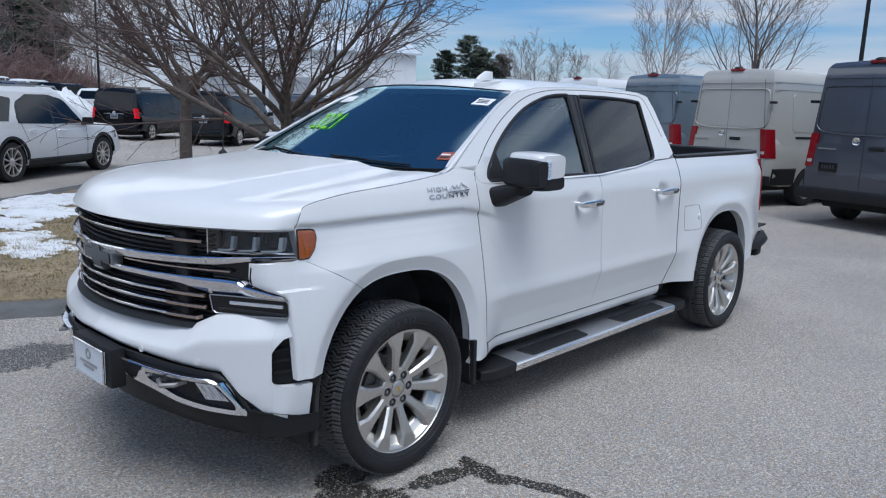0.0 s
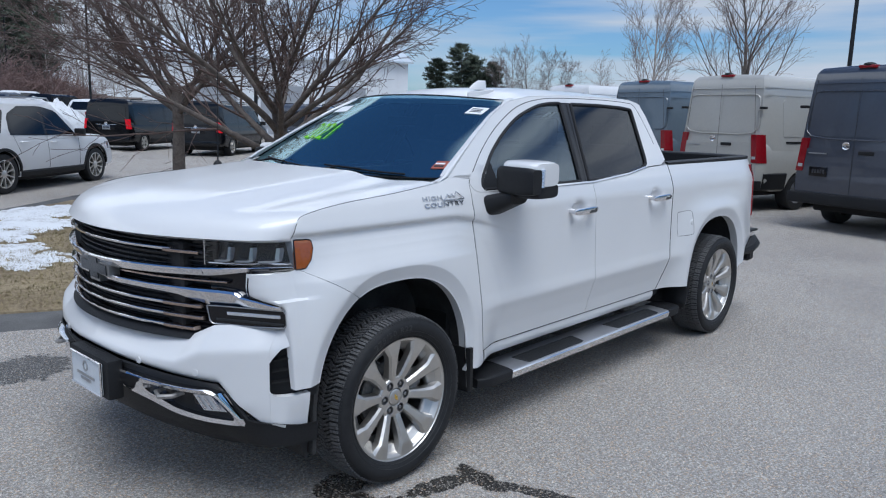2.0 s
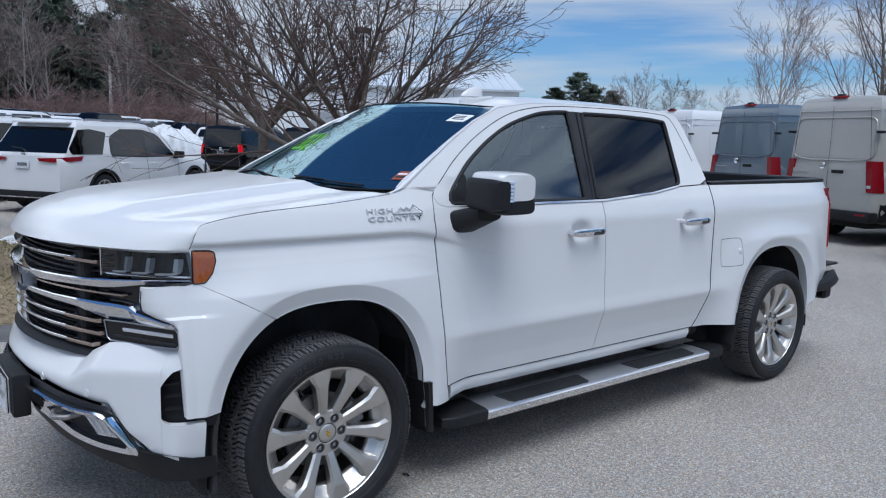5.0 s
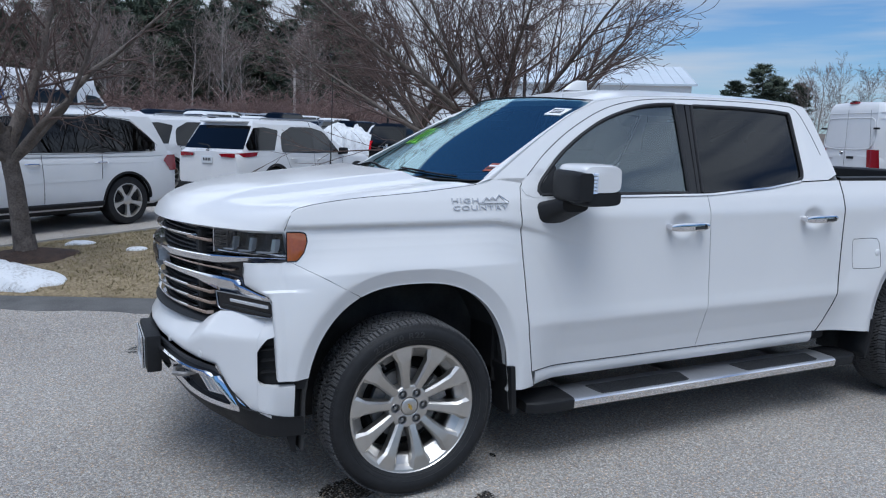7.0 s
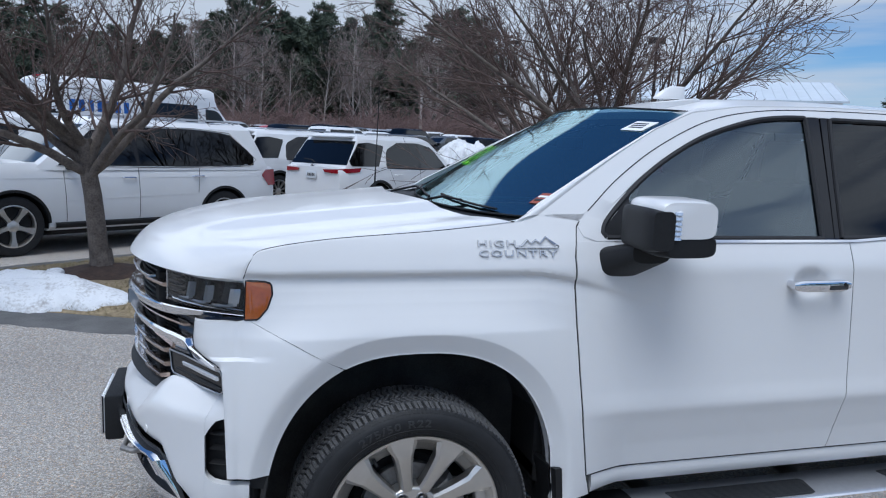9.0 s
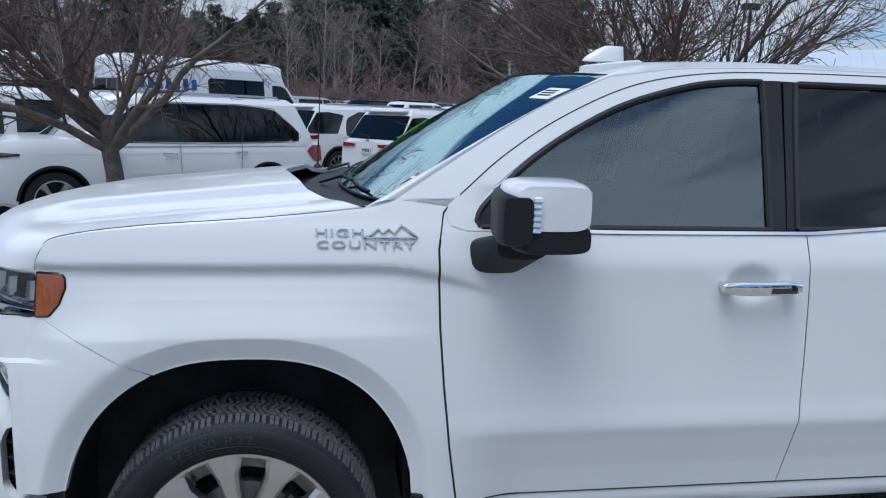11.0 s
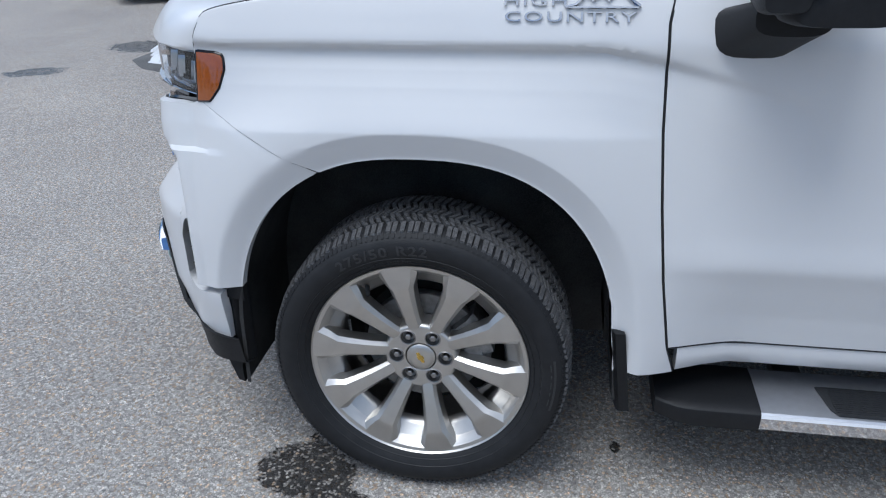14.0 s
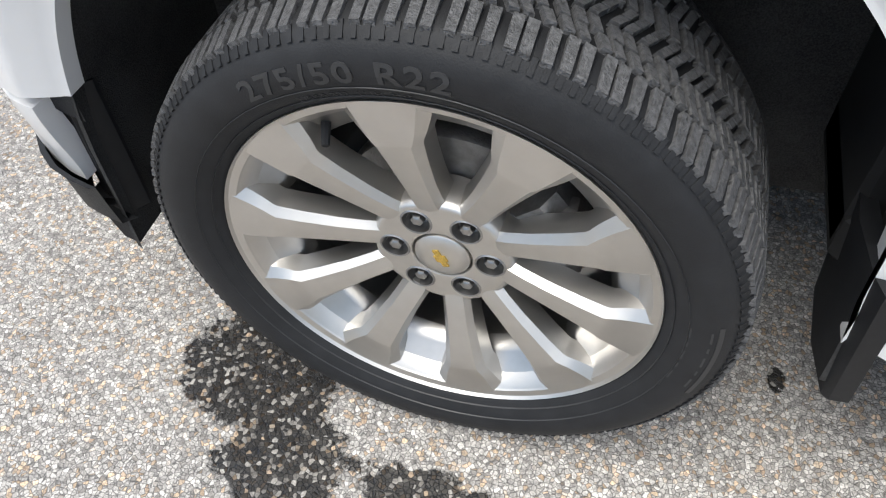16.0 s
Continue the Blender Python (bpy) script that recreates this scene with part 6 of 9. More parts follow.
    for cx, cz in centres:
        m = pose(cx, 0, cz)
        if nut is None:
            bm = bmesh.new()
            lathe(bm, [(0.0, 0.014), (0.0180, 0.014), (0.0190, 0.002), (0.0197, -0.0052), (0.0215, -0.0060), (0.0238, -0.0040)], 28)
            pocket = part("nut_pocket", bm, alloy_pocket, hub)
            bm = bmesh.new()
            lathe(bm, [(0.0, -0.0045), (0.006, -0.0042), (0.0092, -0.0025), (0.0105, 0.0005), (0.0112, 0.010), (0.0140, 0.011), (0.0145, 0.0139)], 6)
            nut = part("lug_nut", bm, alloy_pocket, hub, "", 20)
            pocket.matrix_basis = nut.matrix_basis = m
        else:
            again(pocket, hub, m)
            again(nut, hub, m)
    bm = bmesh.new()
    lathe(bm, [(0.0, -0.0105), (0.024, -0.0098), (0.036, -0.0075), (0.0405, -0.004), (0.0415, 0.0), (0.0415, 0.016)], 40)
    cap_ = part("centre_cap", bm, alloy, wheel, "round centre cap with gold emblem")
    bm = bmesh.new()
    ol = [(-0.017, 0.005), (-0.006, 0.005), (-0.005, 0.009), (0.007, 0.009), (0.006, 0.005), (0.017, 0.005), (0.015, -0.004), (0.005, -0.004), (0.004, -0.008), (-0.008, -0.008), (-0.007, -0.004), (-0.019, -0.004)]
    turn = radians(-62)
    extruded(bm, [(x * math.cos(turn) - z * math.sin(turn), -0.0118, x * math.sin(turn) + z * math.cos(turn)) for x, z in ol], (0, 0.003, 0))
    part("cap_emblem", bm, gold, cap_)
    bm = bmesh.new()  # valve
    tube(bm, [polar(0.262, radians(123), 0.0), polar(0.25, radians(123), 0.02), polar(0.242, radians(123), 0.034)], [0.007, 0.006, 0.005], 8)
    part("valve", bm, rubber, wheel)
    bm = bmesh.new()
    lathe(bm, [(0.06, 0.055), (0.168, 0.055), (0.170, 0.058), (0.170, 0.083), (0.168, 0.086), (0.06, 0.086)], 60)
    lathe(bm, [(0.0, 0.035), (0.088, 0.04), (0.092, 0.055)], 40)
    part("brake_disc", bm, steel_dull, wheel, "grey iron brake disc")
    bm = bmesh.new()
    lathe(bm, [(0.0, 0.10), (0.19, 0.10), (0.20, 0.115), (0.25, 0.16)], 40)
    part("brake_shield", bm, under_dark, wheel)
    return wheel


wheel_fl = truck_wheel()
bm = bmesh.new()
for a0, a1 in ((-0.42, 0.42),):
    rows = []
    for a in np.linspace(a0, a1, 12):
        k = 1 - 0.25 * abs(a / 0.42) ** 4
        rows.append([polar(0.115, a, -0.03), polar(0.13, a, -0.022 * k), polar(0.17, a, -0.02 * k), polar(0.192, a, -0.035), polar(0.192, a, -0.12), polar(0.115, a, -0.12)])
    grid(bm, rows, closed=True, cap=True)
box(bm, (0.12, 0.02, -0.05), (0.20, 0.06, 0.05), 0.012, 2)
caliper = part("brake_caliper", bm, steel_dull, truck, "cast brake caliper")
caliper.matrix_basis = pose(0, -0.975, 0.417, 0, -18, 0)
wheel_fl.parent = truck
wheel_fl.matrix_basis = pose(0, -0.975, 0.417)
for (x, y, rz, spin) in ((3.745, -0.975, 0, 13), (0.0, 0.975, 180, 40), (3.745, 0.975, 180, 25)):
    w = copy_thing(wheel_fl, pose(x, y, 0.417, 0, 0, rz) @ pose(0, 0, 0, 0, spin, 0))
    w.parent = truck

# ---- raised lettering on the front fender ----
for body, z, x, size in (("HIGH", 1.365, 0.284, 0.046), ("COUNTRY", 1.332, 0.362, 0.046)):
    bm = text_mesh(body, size, 0.004, 1.12)
    xs_ = [v.co.x for v in bm.verts]
    width = max(xs_) - min(xs_)
    want = 0.140 if body == "HIGH" else 0.292
    for v in bm.verts:
        px, pz = x + v.co.x * want / width, z + v.co.y * 0.66
        v.co = Vector((px, -side_y(px, pz) - 0.004 - v.co.z * 0.6, pz))
    part("badge_lettering", bm, badge_chrome, truck, "raised chrome lettering")
bm = bmesh.new()
peaks = [(0.352, 1.353), (0.375, 1.358), (0.398, 1.378), (0.412, 1.366), (0.43, 1.378), (0.446, 1.366), (0.468, 1.388), (0.492, 1.370), (0.514, 1.356), (0.514, 1.352)]
tube(bm, [(x, -side_y(x, z) - 0.005, z) for x, z in peaks], 0.0042, 5)
tube(bm, [(x, -side_y(x, 1.352) - 0.005, 1.352) for x in np.linspace(0.352, 0.514, 10)], 0.003, 5)
part("badge_ridge", bm, badge_chrome, truck, "chrome mountain outline")
bm = text_mesh("2021", 0.30, 0.001, 0.95)
for v in bm.verts:
    v.co = ws_at(0.725 - v.co.x * 0.32, 0.43 + v.co.y * 1.0, 0.006)
part("window_writing", bm, sticker_green, windscreen_part, "neon green painted numerals")


# ---- parked vehicles round the pickup: x forwards, z up from the tyres ----
def cut_arches(body, places, radius, width):
    """Cuts real wheel openings through a closed body mesh."""
    cutters = []
    for x, z in places:
        for s in (-1, 1):
            bm = bmesh.new()
            bmesh.ops.create_cone(bm, cap_ends=True, segments=36, radius1=radius, radius2=radius, depth=0.9)
            for v in bm.verts:
                v.co = Vector((x + v.co.x, s * width / 2 - v.co.z * 0.62, z + v.co.y))
            me = bpy.data.meshes.new("cutter")
            bm.to_mesh(me)
            bm.free()
            c = new("cutter", me)
            c.parent = body.parent
            cutters.append(c)
            md = body.modifiers.new("arch", "BOOLEAN")
            md.operation, md.object, md.solver = "DIFFERENCE", c, "EXACT"
    dg = bpy.context.evaluated_depsgraph_get()
    me = bpy.data.meshes.new_from_object(body.evaluated_get(dg))
    body.modifiers.clear()
    old = body.data
    body.data = me
    bpy.data.meshes.remove(old)
    for p in me.polygons:
        p.use_smooth = True
    me.set_sharp_from_angle(angle=radians(32))
    for c in cutters:
        data = c.data
        bpy.data.objects.remove(c)
        bpy.data.meshes.remove(data)


WHEELS = {}


def road_wheel(parent, style, x, y, r, width):
    """One wheel: tyre and rim, shared by all of its style."""
    key = (style, r, y > 0)
    if key not in WHEELS:
        s = 1 if y > 0 else -1
        ri = r * (0.69 if style != "steel" else 0.60)
        bm = bmesh.new()
        prof = [(ri, 0.0), (ri * 1.05, 0.012), (r * 0.90, 0.018), (r * 0.97, 0.008), (r, -0.02), (r, -width + 0.03), (r * 0.95, -width), (ri, -width)]
        lathe(bm, [(a, s * w) for a, w in prof], 40)
        me_t = finish("tyre", bm, rubber)
        bm = bmesh.new()
        lathe(bm, [(a, s * w) for a, w in ((ri * 1.03, 0.008), (ri * 0.97, 0.010), (ri * 0.93, -0.03), (ri * 0.9, -width * 0.7))], 40)
        if style == "steel":
            lathe(bm, [(a, s * w) for a, w in ((0.0, 0.0), (0.06, 0.004), (0.085, -0.01), (ri * 0.62, -0.02), (ri * 0.72, -0.006), (ri * 0.93, -0.03))], 32)
            for k in range(12):
                a = 2 * math.pi * k / 12
                box(bm, (-0.012, -0.006, -0.012), (0.012, 0.006, 0.012), 0, 1, pose(ri * 0.8 * math.cos(a), s * -0.014, ri * 0.8 * math.sin(a)))
        else:
            n = 5 if style == "five" else 10
            for k in range(n):
                rows = []
                for rr, hw, w in ((ri * 0.12, 0.035 if n == 5 else 0.02, -0.008), (ri * 0.55, 0.03 if n == 5 else 0.014, 0.0), (ri * 0.96, 0.055 if n == 5 else 0.02, 0.006)):
                    rows.append([(rr, s * (w - 0.04), -hw), (rr, s * w, -hw * 0.75), (rr, s * w, hw * 0.75), (rr, s * (w - 0.04), hw)])
                m = pose(0, 0, 0, 0, 360 * k / n + 18, 0)
                grid(bm, [[m @ Vector(p) for p in row] for row in rows], closed=True, cap=True)
            lathe(bm, [(a, s * w) for a, w in ((0.0, 0.006), (0.05, 0.004), (0.075, -0.012))], 24)
        me_r = finish("rim", bm, alloy_grey if style == "steel" else alloy)
        bm = bmesh.new()
        lathe(bm, [(0.0, s * -0.05), (ri * 0.9, s * -0.06)], 24)
        me_b = finish("brake", bm, under_dark)
        WHEELS[key] = (me_t.data, me_r.data, me_b.data)
        for o in (me_t, me_r, me_b):
            bpy.data.objects.remove(o)
    t, rm, bk = WHEELS[key]
    w = new("wheel", t)
    w.parent = parent
    w.matrix_basis = pose(x, y, r)
    for nm, me in (("rim", rm), ("brake", bk)):
        o = new(nm, me)
        o.parent = w
    return w


class Shape:
    """The surface of a simple car: lower body, cabin, and points on both."""

    def __init__(self, L, W, H, low, taper, round_back, tumble, nose_drop, tail_drop, wheel_r, axle_f, axle_r, belt_line, ws_low, ws_top, rw_low, rw_top):
        self.L, self.W, self.H, self.low, self.taper, self.round_back, self.tumble = L, W, H, low, taper, round_back, tumble
        self.nose_drop, self.tail_drop, self.wheel_r, self.axle_f, self.axle_r = nose_drop, tail_drop, wheel_r, axle_f, axle_r
        self.belt_line, self.ws_low, self.ws_top, self.rw_low, self.rw_top = belt_line, ws_low, ws_top, rw_low, rw_top

    def half(self, x, z):
        """Half width at a place on the side."""
        w = self.W / 2
        end = max(0.0, (x - self.L / 2 + 0.9) / 0.9, (-x - self.L / 2 + self.round_back) / self.round_back)
        w -= self.taper * min(1.0, end) ** 2.5
        if z <= self.belt(x):
            t = (z - self.low) / max(0.05, self.belt(x) - self.low)
            return w - 0.07 * max(0, 0.25 - t) / 0.25 * 0.6 - 0.035 * max(0, t - 0.6) / 0.4 - 0.012 * abs(t - 0.5)
        t = (z - self.belt(x)) / max(0.05, self.H - self.belt(x))
        return (w - 0.04) * (1 - t) + (w - 0.04 - self.tumble) * t - 0.03 * max(0.0, t - 0.85) / 0.15

    def belt(self, x):
        return float(np.interp(x, [p[0] for p in self.belt_line], [p[1] for p in self.belt_line]))

    def front(self, z):
        t = (z - self.ws_low[1]) / (self.ws_top[1] - self.ws_low[1])
        return self.ws_low[0] + (self.ws_top[0] - self.ws_low[0]) * t

    def back(self, z):
        t = (z - self.rw_low[1]) / (self.rw_top[1] - self.rw_low[1])
        return self.rw_low[0] + (self.rw_top[0] - self.rw_low[0]) * t

    def side(self, s, x, z, off=0.0):
        return (x, s * (self.half(x, z) + off), z)


def vehicle(shape, paint, root, wheel_style, lower=None):
    """Body, cabin, wheels and dark floor of a parked vehicle."""
    S = shape
    bm = bmesh.new()
    xs = np.concatenate([np.linspace(-S.L / 2, -S.L / 2 + 0.35, 7), np.linspace(-S.L / 2 + 0.5, S.L / 2 - 0.5, 26), np.linspace(S.L / 2 - 0.35, S.L / 2, 7)])
    rows = []
    for x in xs:
        e = max(0.0, (abs(x) - S.L / 2 + 0.28) / 0.28)
        zl = S.low + 0.10 * e**2 + (0.05 if abs(x) > S.L / 2 - 0.5 else 0)
        zb = S.belt(x) - (S.nose_drop if x > 0 else S.tail_drop) * e**3
        ring = []
        for v in (0.0, 0.06, 0.2, 0.38, 0.55, 0.72, 0.86, 0.95, 1.0):
            z = zl + (zb - zl) * v
            k = S.half(x, z) - (0.05 if v == 0 else 0) - (0.035 if v == 1.0 else 0.012 if v == 0.95 else 0)
            ring.append((x, k, z + (0.012 if v == 1.0 else 0)))
        ring = ring + [(x, k * 0.5, zb + 0.03), (x, 0, zb + 0.035), (x, -k * 0.5, zb + 0.03)] + [(p[0], -p[1], p[2]) for p in reversed(ring)]
        rows.append(ring)
    grid(bm, rows, closed=True, cap=True)
    body = part("body", bm, paint, root, "", 30)
    cut_arches(body, [(S.axle_f, S.wheel_r), (S.axle_r, S.wheel_r)], S.wheel_r + 0.055, S.W)
    bm = bmesh.new()
    rows = []
    zs = [S.ws_low[1] - 0.06] + list(np.linspace(S.ws_low[1], S.H - 0.10, 9)) + [S.H - 0.05, S.H - 0.02, S.H - 0.004]
    for z in zs:
        k = max(0.0, (z - (S.H - 0.10)) / 0.10)
        xf, xb = S.front(min(z, S.ws_top[1])) - 0.30 * k**2 * (S.ws_top[1] > 0), S.back(min(z, S.rw_top[1])) + 0.10 * k**2
        ring = []
        bow = 0.10
        for u in np.linspace(-1, 1, 9):
            ring.append((xf - bow * u * u * 0.8, u * (S.half(xf - 0.15, z) - 0.05 * k) * 0.985, z + 0.02 * k * (1 - u * u)))
        for t in np.linspace(0.06, 0.94, 14):
            x = xf - bow + (xb + 0.03 - xf + bow) * t
            ring.append((x, S.half(x, z) - 0.09 * k**1.5, z))
        for u in np.linspace(1, -1, 9):
            ring.append((xb + 0.03 * u * u, u * (S.half(xb + 0.03, z) - 0.05 * k) * 0.985, z + 0.02 * k * (1 - u * u)))
        for t in np.linspace(0.94, 0.06, 14):
            x = xf - bow + (xb + 0.03 - xf + bow) * t
            ring.append((x, -S.half(x, z) + 0.09 * k**1.5, z))
        rows.append(ring)
    vs = grid(bm, rows, closed=True)
    bm.faces.new(vs[-1])
    cabin_ = part("cabin", bm, paint, root, "", 32)
    for x in (S.axle_f, S.axle_r):
        for s in (-1, 1):
            road_wheel(root, wheel_style, x, s * (S.W / 2 - 0.035), S.wheel_r, 0.235)
            bm = bmesh.new()  # dark lining of the wheel opening
            R, zc = S.wheel_r + 0.051, S.wheel_r
            a0 = math.asin(max(-0.9, min(0.9, (S.low + 0.03 - zc) / R)))
            arc = [(x + R * math.cos(a), zc + R * math.sin(a)) for a in np.linspace(a0, math.pi - a0, 22)]
            grid(bm, [[(px, s * yy, pz) for px, pz in arc] for yy in (S.W / 2 - 0.045, S.W / 2 - 0.27)])
            bm.faces.new([bm.verts.new((px, s * (S.W / 2 - 0.27), pz)) for px, pz in arc])
            part("arch_liner", bm, under_dark, root)
    bm = bmesh.new()
    box(bm, (-S.L / 2 + 0.22, -S.W / 2 + 0.30, S.low - 0.09), (S.L / 2 - 0.22, S.W / 2 - 0.30, S.low + 0.25), 0.03)
    box(bm, (S.axle_r + S.wheel_r + 0.08, -S.W / 2 + 0.10, S.low - 0.05), (S.axle_f - S.wheel_r - 0.08, S.W / 2 - 0.10, S.low + 0.08), 0.03)
    part("underbody", bm, under_dark, root)
    return body, cabin_


def side_pane(S, root, s, outline, mat=None, off=0.005, name="side_window", n=40, label=""):
    """A pane or panel lying on the side of a vehicle."""
    bm = bmesh.new()
    o = resample(list(outline) + [outline[0]], n)[:-1]
    c = o.mean(axis=0)
    rows = [[S.side(s, *(c + (p - c) * k), off) for p in o] for k in (1.0, 0.75, 0.4)]
    vs = grid(bm, rows, closed=True)
    bm.faces.new(vs[-1])
    rim(bm, (0, -s * 0.012, 0))
    return part(name, bm, mat or glass_mid, root, label)


def end_pane(S, root, front, y0, y1, z0, z1, mat=None, off=0.008, name="windscreen", squeeze=0.0, label=""):
    """A pane on the front or rear of the cabin."""
    bm = bmesh.new()
    rows = []
    for z in np.linspace(z0, z1, 6):
        row = []
        for u in np.linspace(0, 1, 9):
            w = 1 - squeeze * (z - z0) / (z1 - z0)
            y = (y0 + (y1 - y0) * u) * w
            k = (y / max(0.3, S.half(S.front(z) - 0.15 if front else S.back(z) + 0.03, z))) ** 2
            x = S.front(z) - 0.08 * k + off if front else S.back(z) + 0.03 * k - off
            row.append((x, y, z))
        rows.append(row)
    grid(bm, rows)
    rim(bm, (-0.012 if front else 0.012, 0, 0))
    return part(name, bm, mat or glass_mid, root, label)


def simple_part(root, name, lo, hi, mat, bevel=0.012, label="", m=None):
    bm = bmesh.new()
    box(bm, lo, hi, bevel, 2 if bevel else 1, m)
    return part(name, bm, mat, root, label)


def pull_handle(S, root, s, x, z, mat):
    bm = bmesh.new()
    y = S.half(x, z)
    tube(bm, [(x - 0.10, s * (y - 0.005), z), (x - 0.085, s * (y + 0.028), z), (x + 0.085, s * (y + 0.028), z), (x + 0.10, s * (y - 0.005), z)], 0.013, 6)
    part("door_handle", bm, mat, root)


def line_on(S, root, s, pts, r=0.004, mat=None, name="panel_seam"):
    bm = bmesh.new()
    tube(bm, [S.side(s, x, z, 0.0) for x, z in resample(pts, 20)], r, 4, False)
    part(name, bm, mat or seam_dark, root)


def wing_mirrors(S, root, x, z, mat):
    for s in (-1, 1):
        bm = bmesh.new()
        y = S.half(x, z)
        box(bm, (x - 0.05, min(s * (y + 0.03), s * (y + 0.24)), z), (x + 0.08, max(s * (y + 0.03), s * (y + 0.24)), z + 0.15), 0.04, 3)
        m_ = part("wing_mirror", bm, mat, root)
        bm = bmesh.new()
        box(bm, (x - 0.02, min(s * (y - 0.02), s * (y + 0.08)), z - 0.02), (x + 0.05, max(s * (y - 0.02), s * (y + 0.08)), z + 0.04), 0.01)
        part("mirror_foot", bm, plastic_black, m_)


def roof_rails(S, root, mat, x0, x1):
    for s in (-1, 1):
        bm = bmesh.new()
        y = s * (S.half(0, S.H - 0.06) - 0.10)
        tube(bm, [(x0, y, S.H - 0.03), (x0 + 0.06, y, S.H + 0.025), (0, y, S.H + 0.03), (x1 - 0.06, y, S.H + 0.025), (x1, y, S.H - 0.03)], 0.016, 6)
        part("roof_rail", bm, mat, root)


def plate_bars(root, x, y0, z0, back=True, mat=None):
    d = -1 if back else 1
    p = simple_part(root, "number_plate", (min(x, x + d * 0.012), y0, z0), (max(x, x + d * 0.012), y0 + 0.30, z0 + 0.15), mat or plate_white, 0.004)
    bm = bmesh.new()
    for k in range(5):
        xx = x + d * 0.013
        box(bm, (min(xx, xx + d * 0.002), y0 + 0.04 + k * 0.045, z0 + 0.05), (max(xx, xx + d * 0.002), y0 + 0.07 + k * 0.045, z0 + 0.11))
    part("plate_bar", bm, print_dark, p)


def round_badge(root, x, y, z, r, back=True):
    bm = bmesh.new()
    d = -1 if back else 1
    lathe(bm, [(0.0, d * 0.012), (r * 0.85, d * 0.012), (r, d * 0.016), (r * 1.08, d * 0.006), (r * 1.08, 0)], 24, "x", (x, y, z))
    part("round_emblem", bm, chrome, root, "plain round chrome emblem")


def large_suv(at):
    """Long white three-row SUV seen from its left side."""
    root = thing("suv", "long white SUV with dark rear windows beside the lawn", "car", at=at)
    S = Shape(L=5.13, W=1.93, H=1.82, low=0.30, taper=0.14, round_back=0.7, tumble=0.19, nose_drop=0.06, tail_drop=0.04, wheel_r=0.385, axle_f=1.64, axle_r=-1.50,
              belt_line=[(-2.6, 1.16), (-1.5, 1.14), (0.95, 1.11), (1.35, 1.17), (1.9, 1.165), (2.3, 1.12), (2.56, 1.06)], ws_low=(1.40, 1.15), ws_top=(0.62, 1.74), rw_low=(-2.47, 1.10), rw_top=(-2.13, 1.76))
    vehicle(S, paint_car_white, root, "five")
    for s in (-1, 1):
        side_pane(S, root, s, [(1.07, 1.155), (0.58, 1.63), (0.02, 1.695), (-1.05, 1.705), (-1.69, 1.655), (-2.15, 1.27), (-2.10, 1.17), (-1.05, 1.145)], plastic_gloss, 0.003, "window_surround")
        side_pane(S, root, s, [(1.02, 1.17), (0.55, 1.60), (0.02, 1.67), (-0.05, 1.15)], glass_mid)
        side_pane(S, root, s, [(-0.10, 1.15), (-0.07, 1.67), (-1.03, 1.68), (-1.05, 1.165)], glass_black)
        side_pane(S, root, s, [(-1.09, 1.165), (-1.07, 1.675), (-1.66, 1.63), (-2.10, 1.27), (-2.06, 1.19)], glass_black)
        line_on(S, root, s, [(1.09, 1.15), (0.0, 1.135), (-1.05, 1.135), (-2.11, 1.16), (-2.16, 1.27), (-1.70, 1.665)], 0.007, chrome, "window_moulding")
        line_on(S, root, s, [(0.60, 1.645), (0.02, 1.708), (-1.05, 1.718), (-1.70, 1.665)], 0.006, chrome, "window_moulding")
        for ax in (S.axle_f, S.axle_r):
            bm = bmesh.new()
            ring = [(ax + (S.wheel_r + 0.055) * math.cos(a), S.wheel_r + (S.wheel_r + 0.055) * math.sin(a)) for a in np.linspace(0.05, math.pi - 0.05, 24)]
            grid(bm, [[S.side(s, ax + (x - ax) * k, S.wheel_r + (z - S.wheel_r) * k, o) for x, z in ring] for k, o in ((0.97, -0.02), (0.98, 0.010), (1.05, 0.010), (1.06, 0.0))])
            part("arch_trim", bm, plastic_black, root)
        for pts in ([(1.0, 0.70), (-1.0, 0.74)], [(1.9, 0.99), (-2.2, 0.985)]):
            line_on(S, root, s, pts, 0.004, paint_car_white, "body_crease")
        line_on(S, root, s, [(0.98, 0.42), (1.0, 1.09)])
        line_on(S, root, s, [(-0.06, 0.42), (-0.06, 1.12)])
        line_on(S, root, s, [(-1.02, 0.75), (-1.06, 1.12)])
        pull_handle(S, root, s, 0.09, 0.99, chrome)
        pull_handle(S, root, s, -1.03, 1.0, chrome)
        bm = bmesh.new()
        grid(bm, [[S.side(s, x, z, o) for x in np.linspace(-1.05, 1.13, 10)] for z, o in ((0.33, 0.0), (0.35, 0.03), (0.39, 0.03), (0.41, 0.0))])
        part("running_board", bm, plastic_black, root)
        bm = bmesh.new()  # red lamp wrapping the rear corner
        rows = []
        for z in np.linspace(0.84, 1.10, 9):
            tip = float(np.interp(z, [0.84, 1.01, 1.10], [-2.41, -2.24, -2.36]))
            rows.append([S.side(s, tip, z, 0.010), S.side(s, -2.44, z, 0.016), (-2.60, s * (S.half(-2.5, z) - 0.03), z), (-2.60, s * 0.55, z), (-2.5, s * 0.55, z), (-2.4, s * (S.half(-2.4, z) - 0.03), z)])
        grid(bm, rows, closed=True, cap=True)
        part("tail_lamp", bm, red_lens, root, "red tail lamp")
        plan = [(2.05, 0), (2.2, 0), (2.35, 0), (2.48, 0), (2.562, 0), (2.574, 0.76), (2.576, 0.62), (2.576, 0.50)]

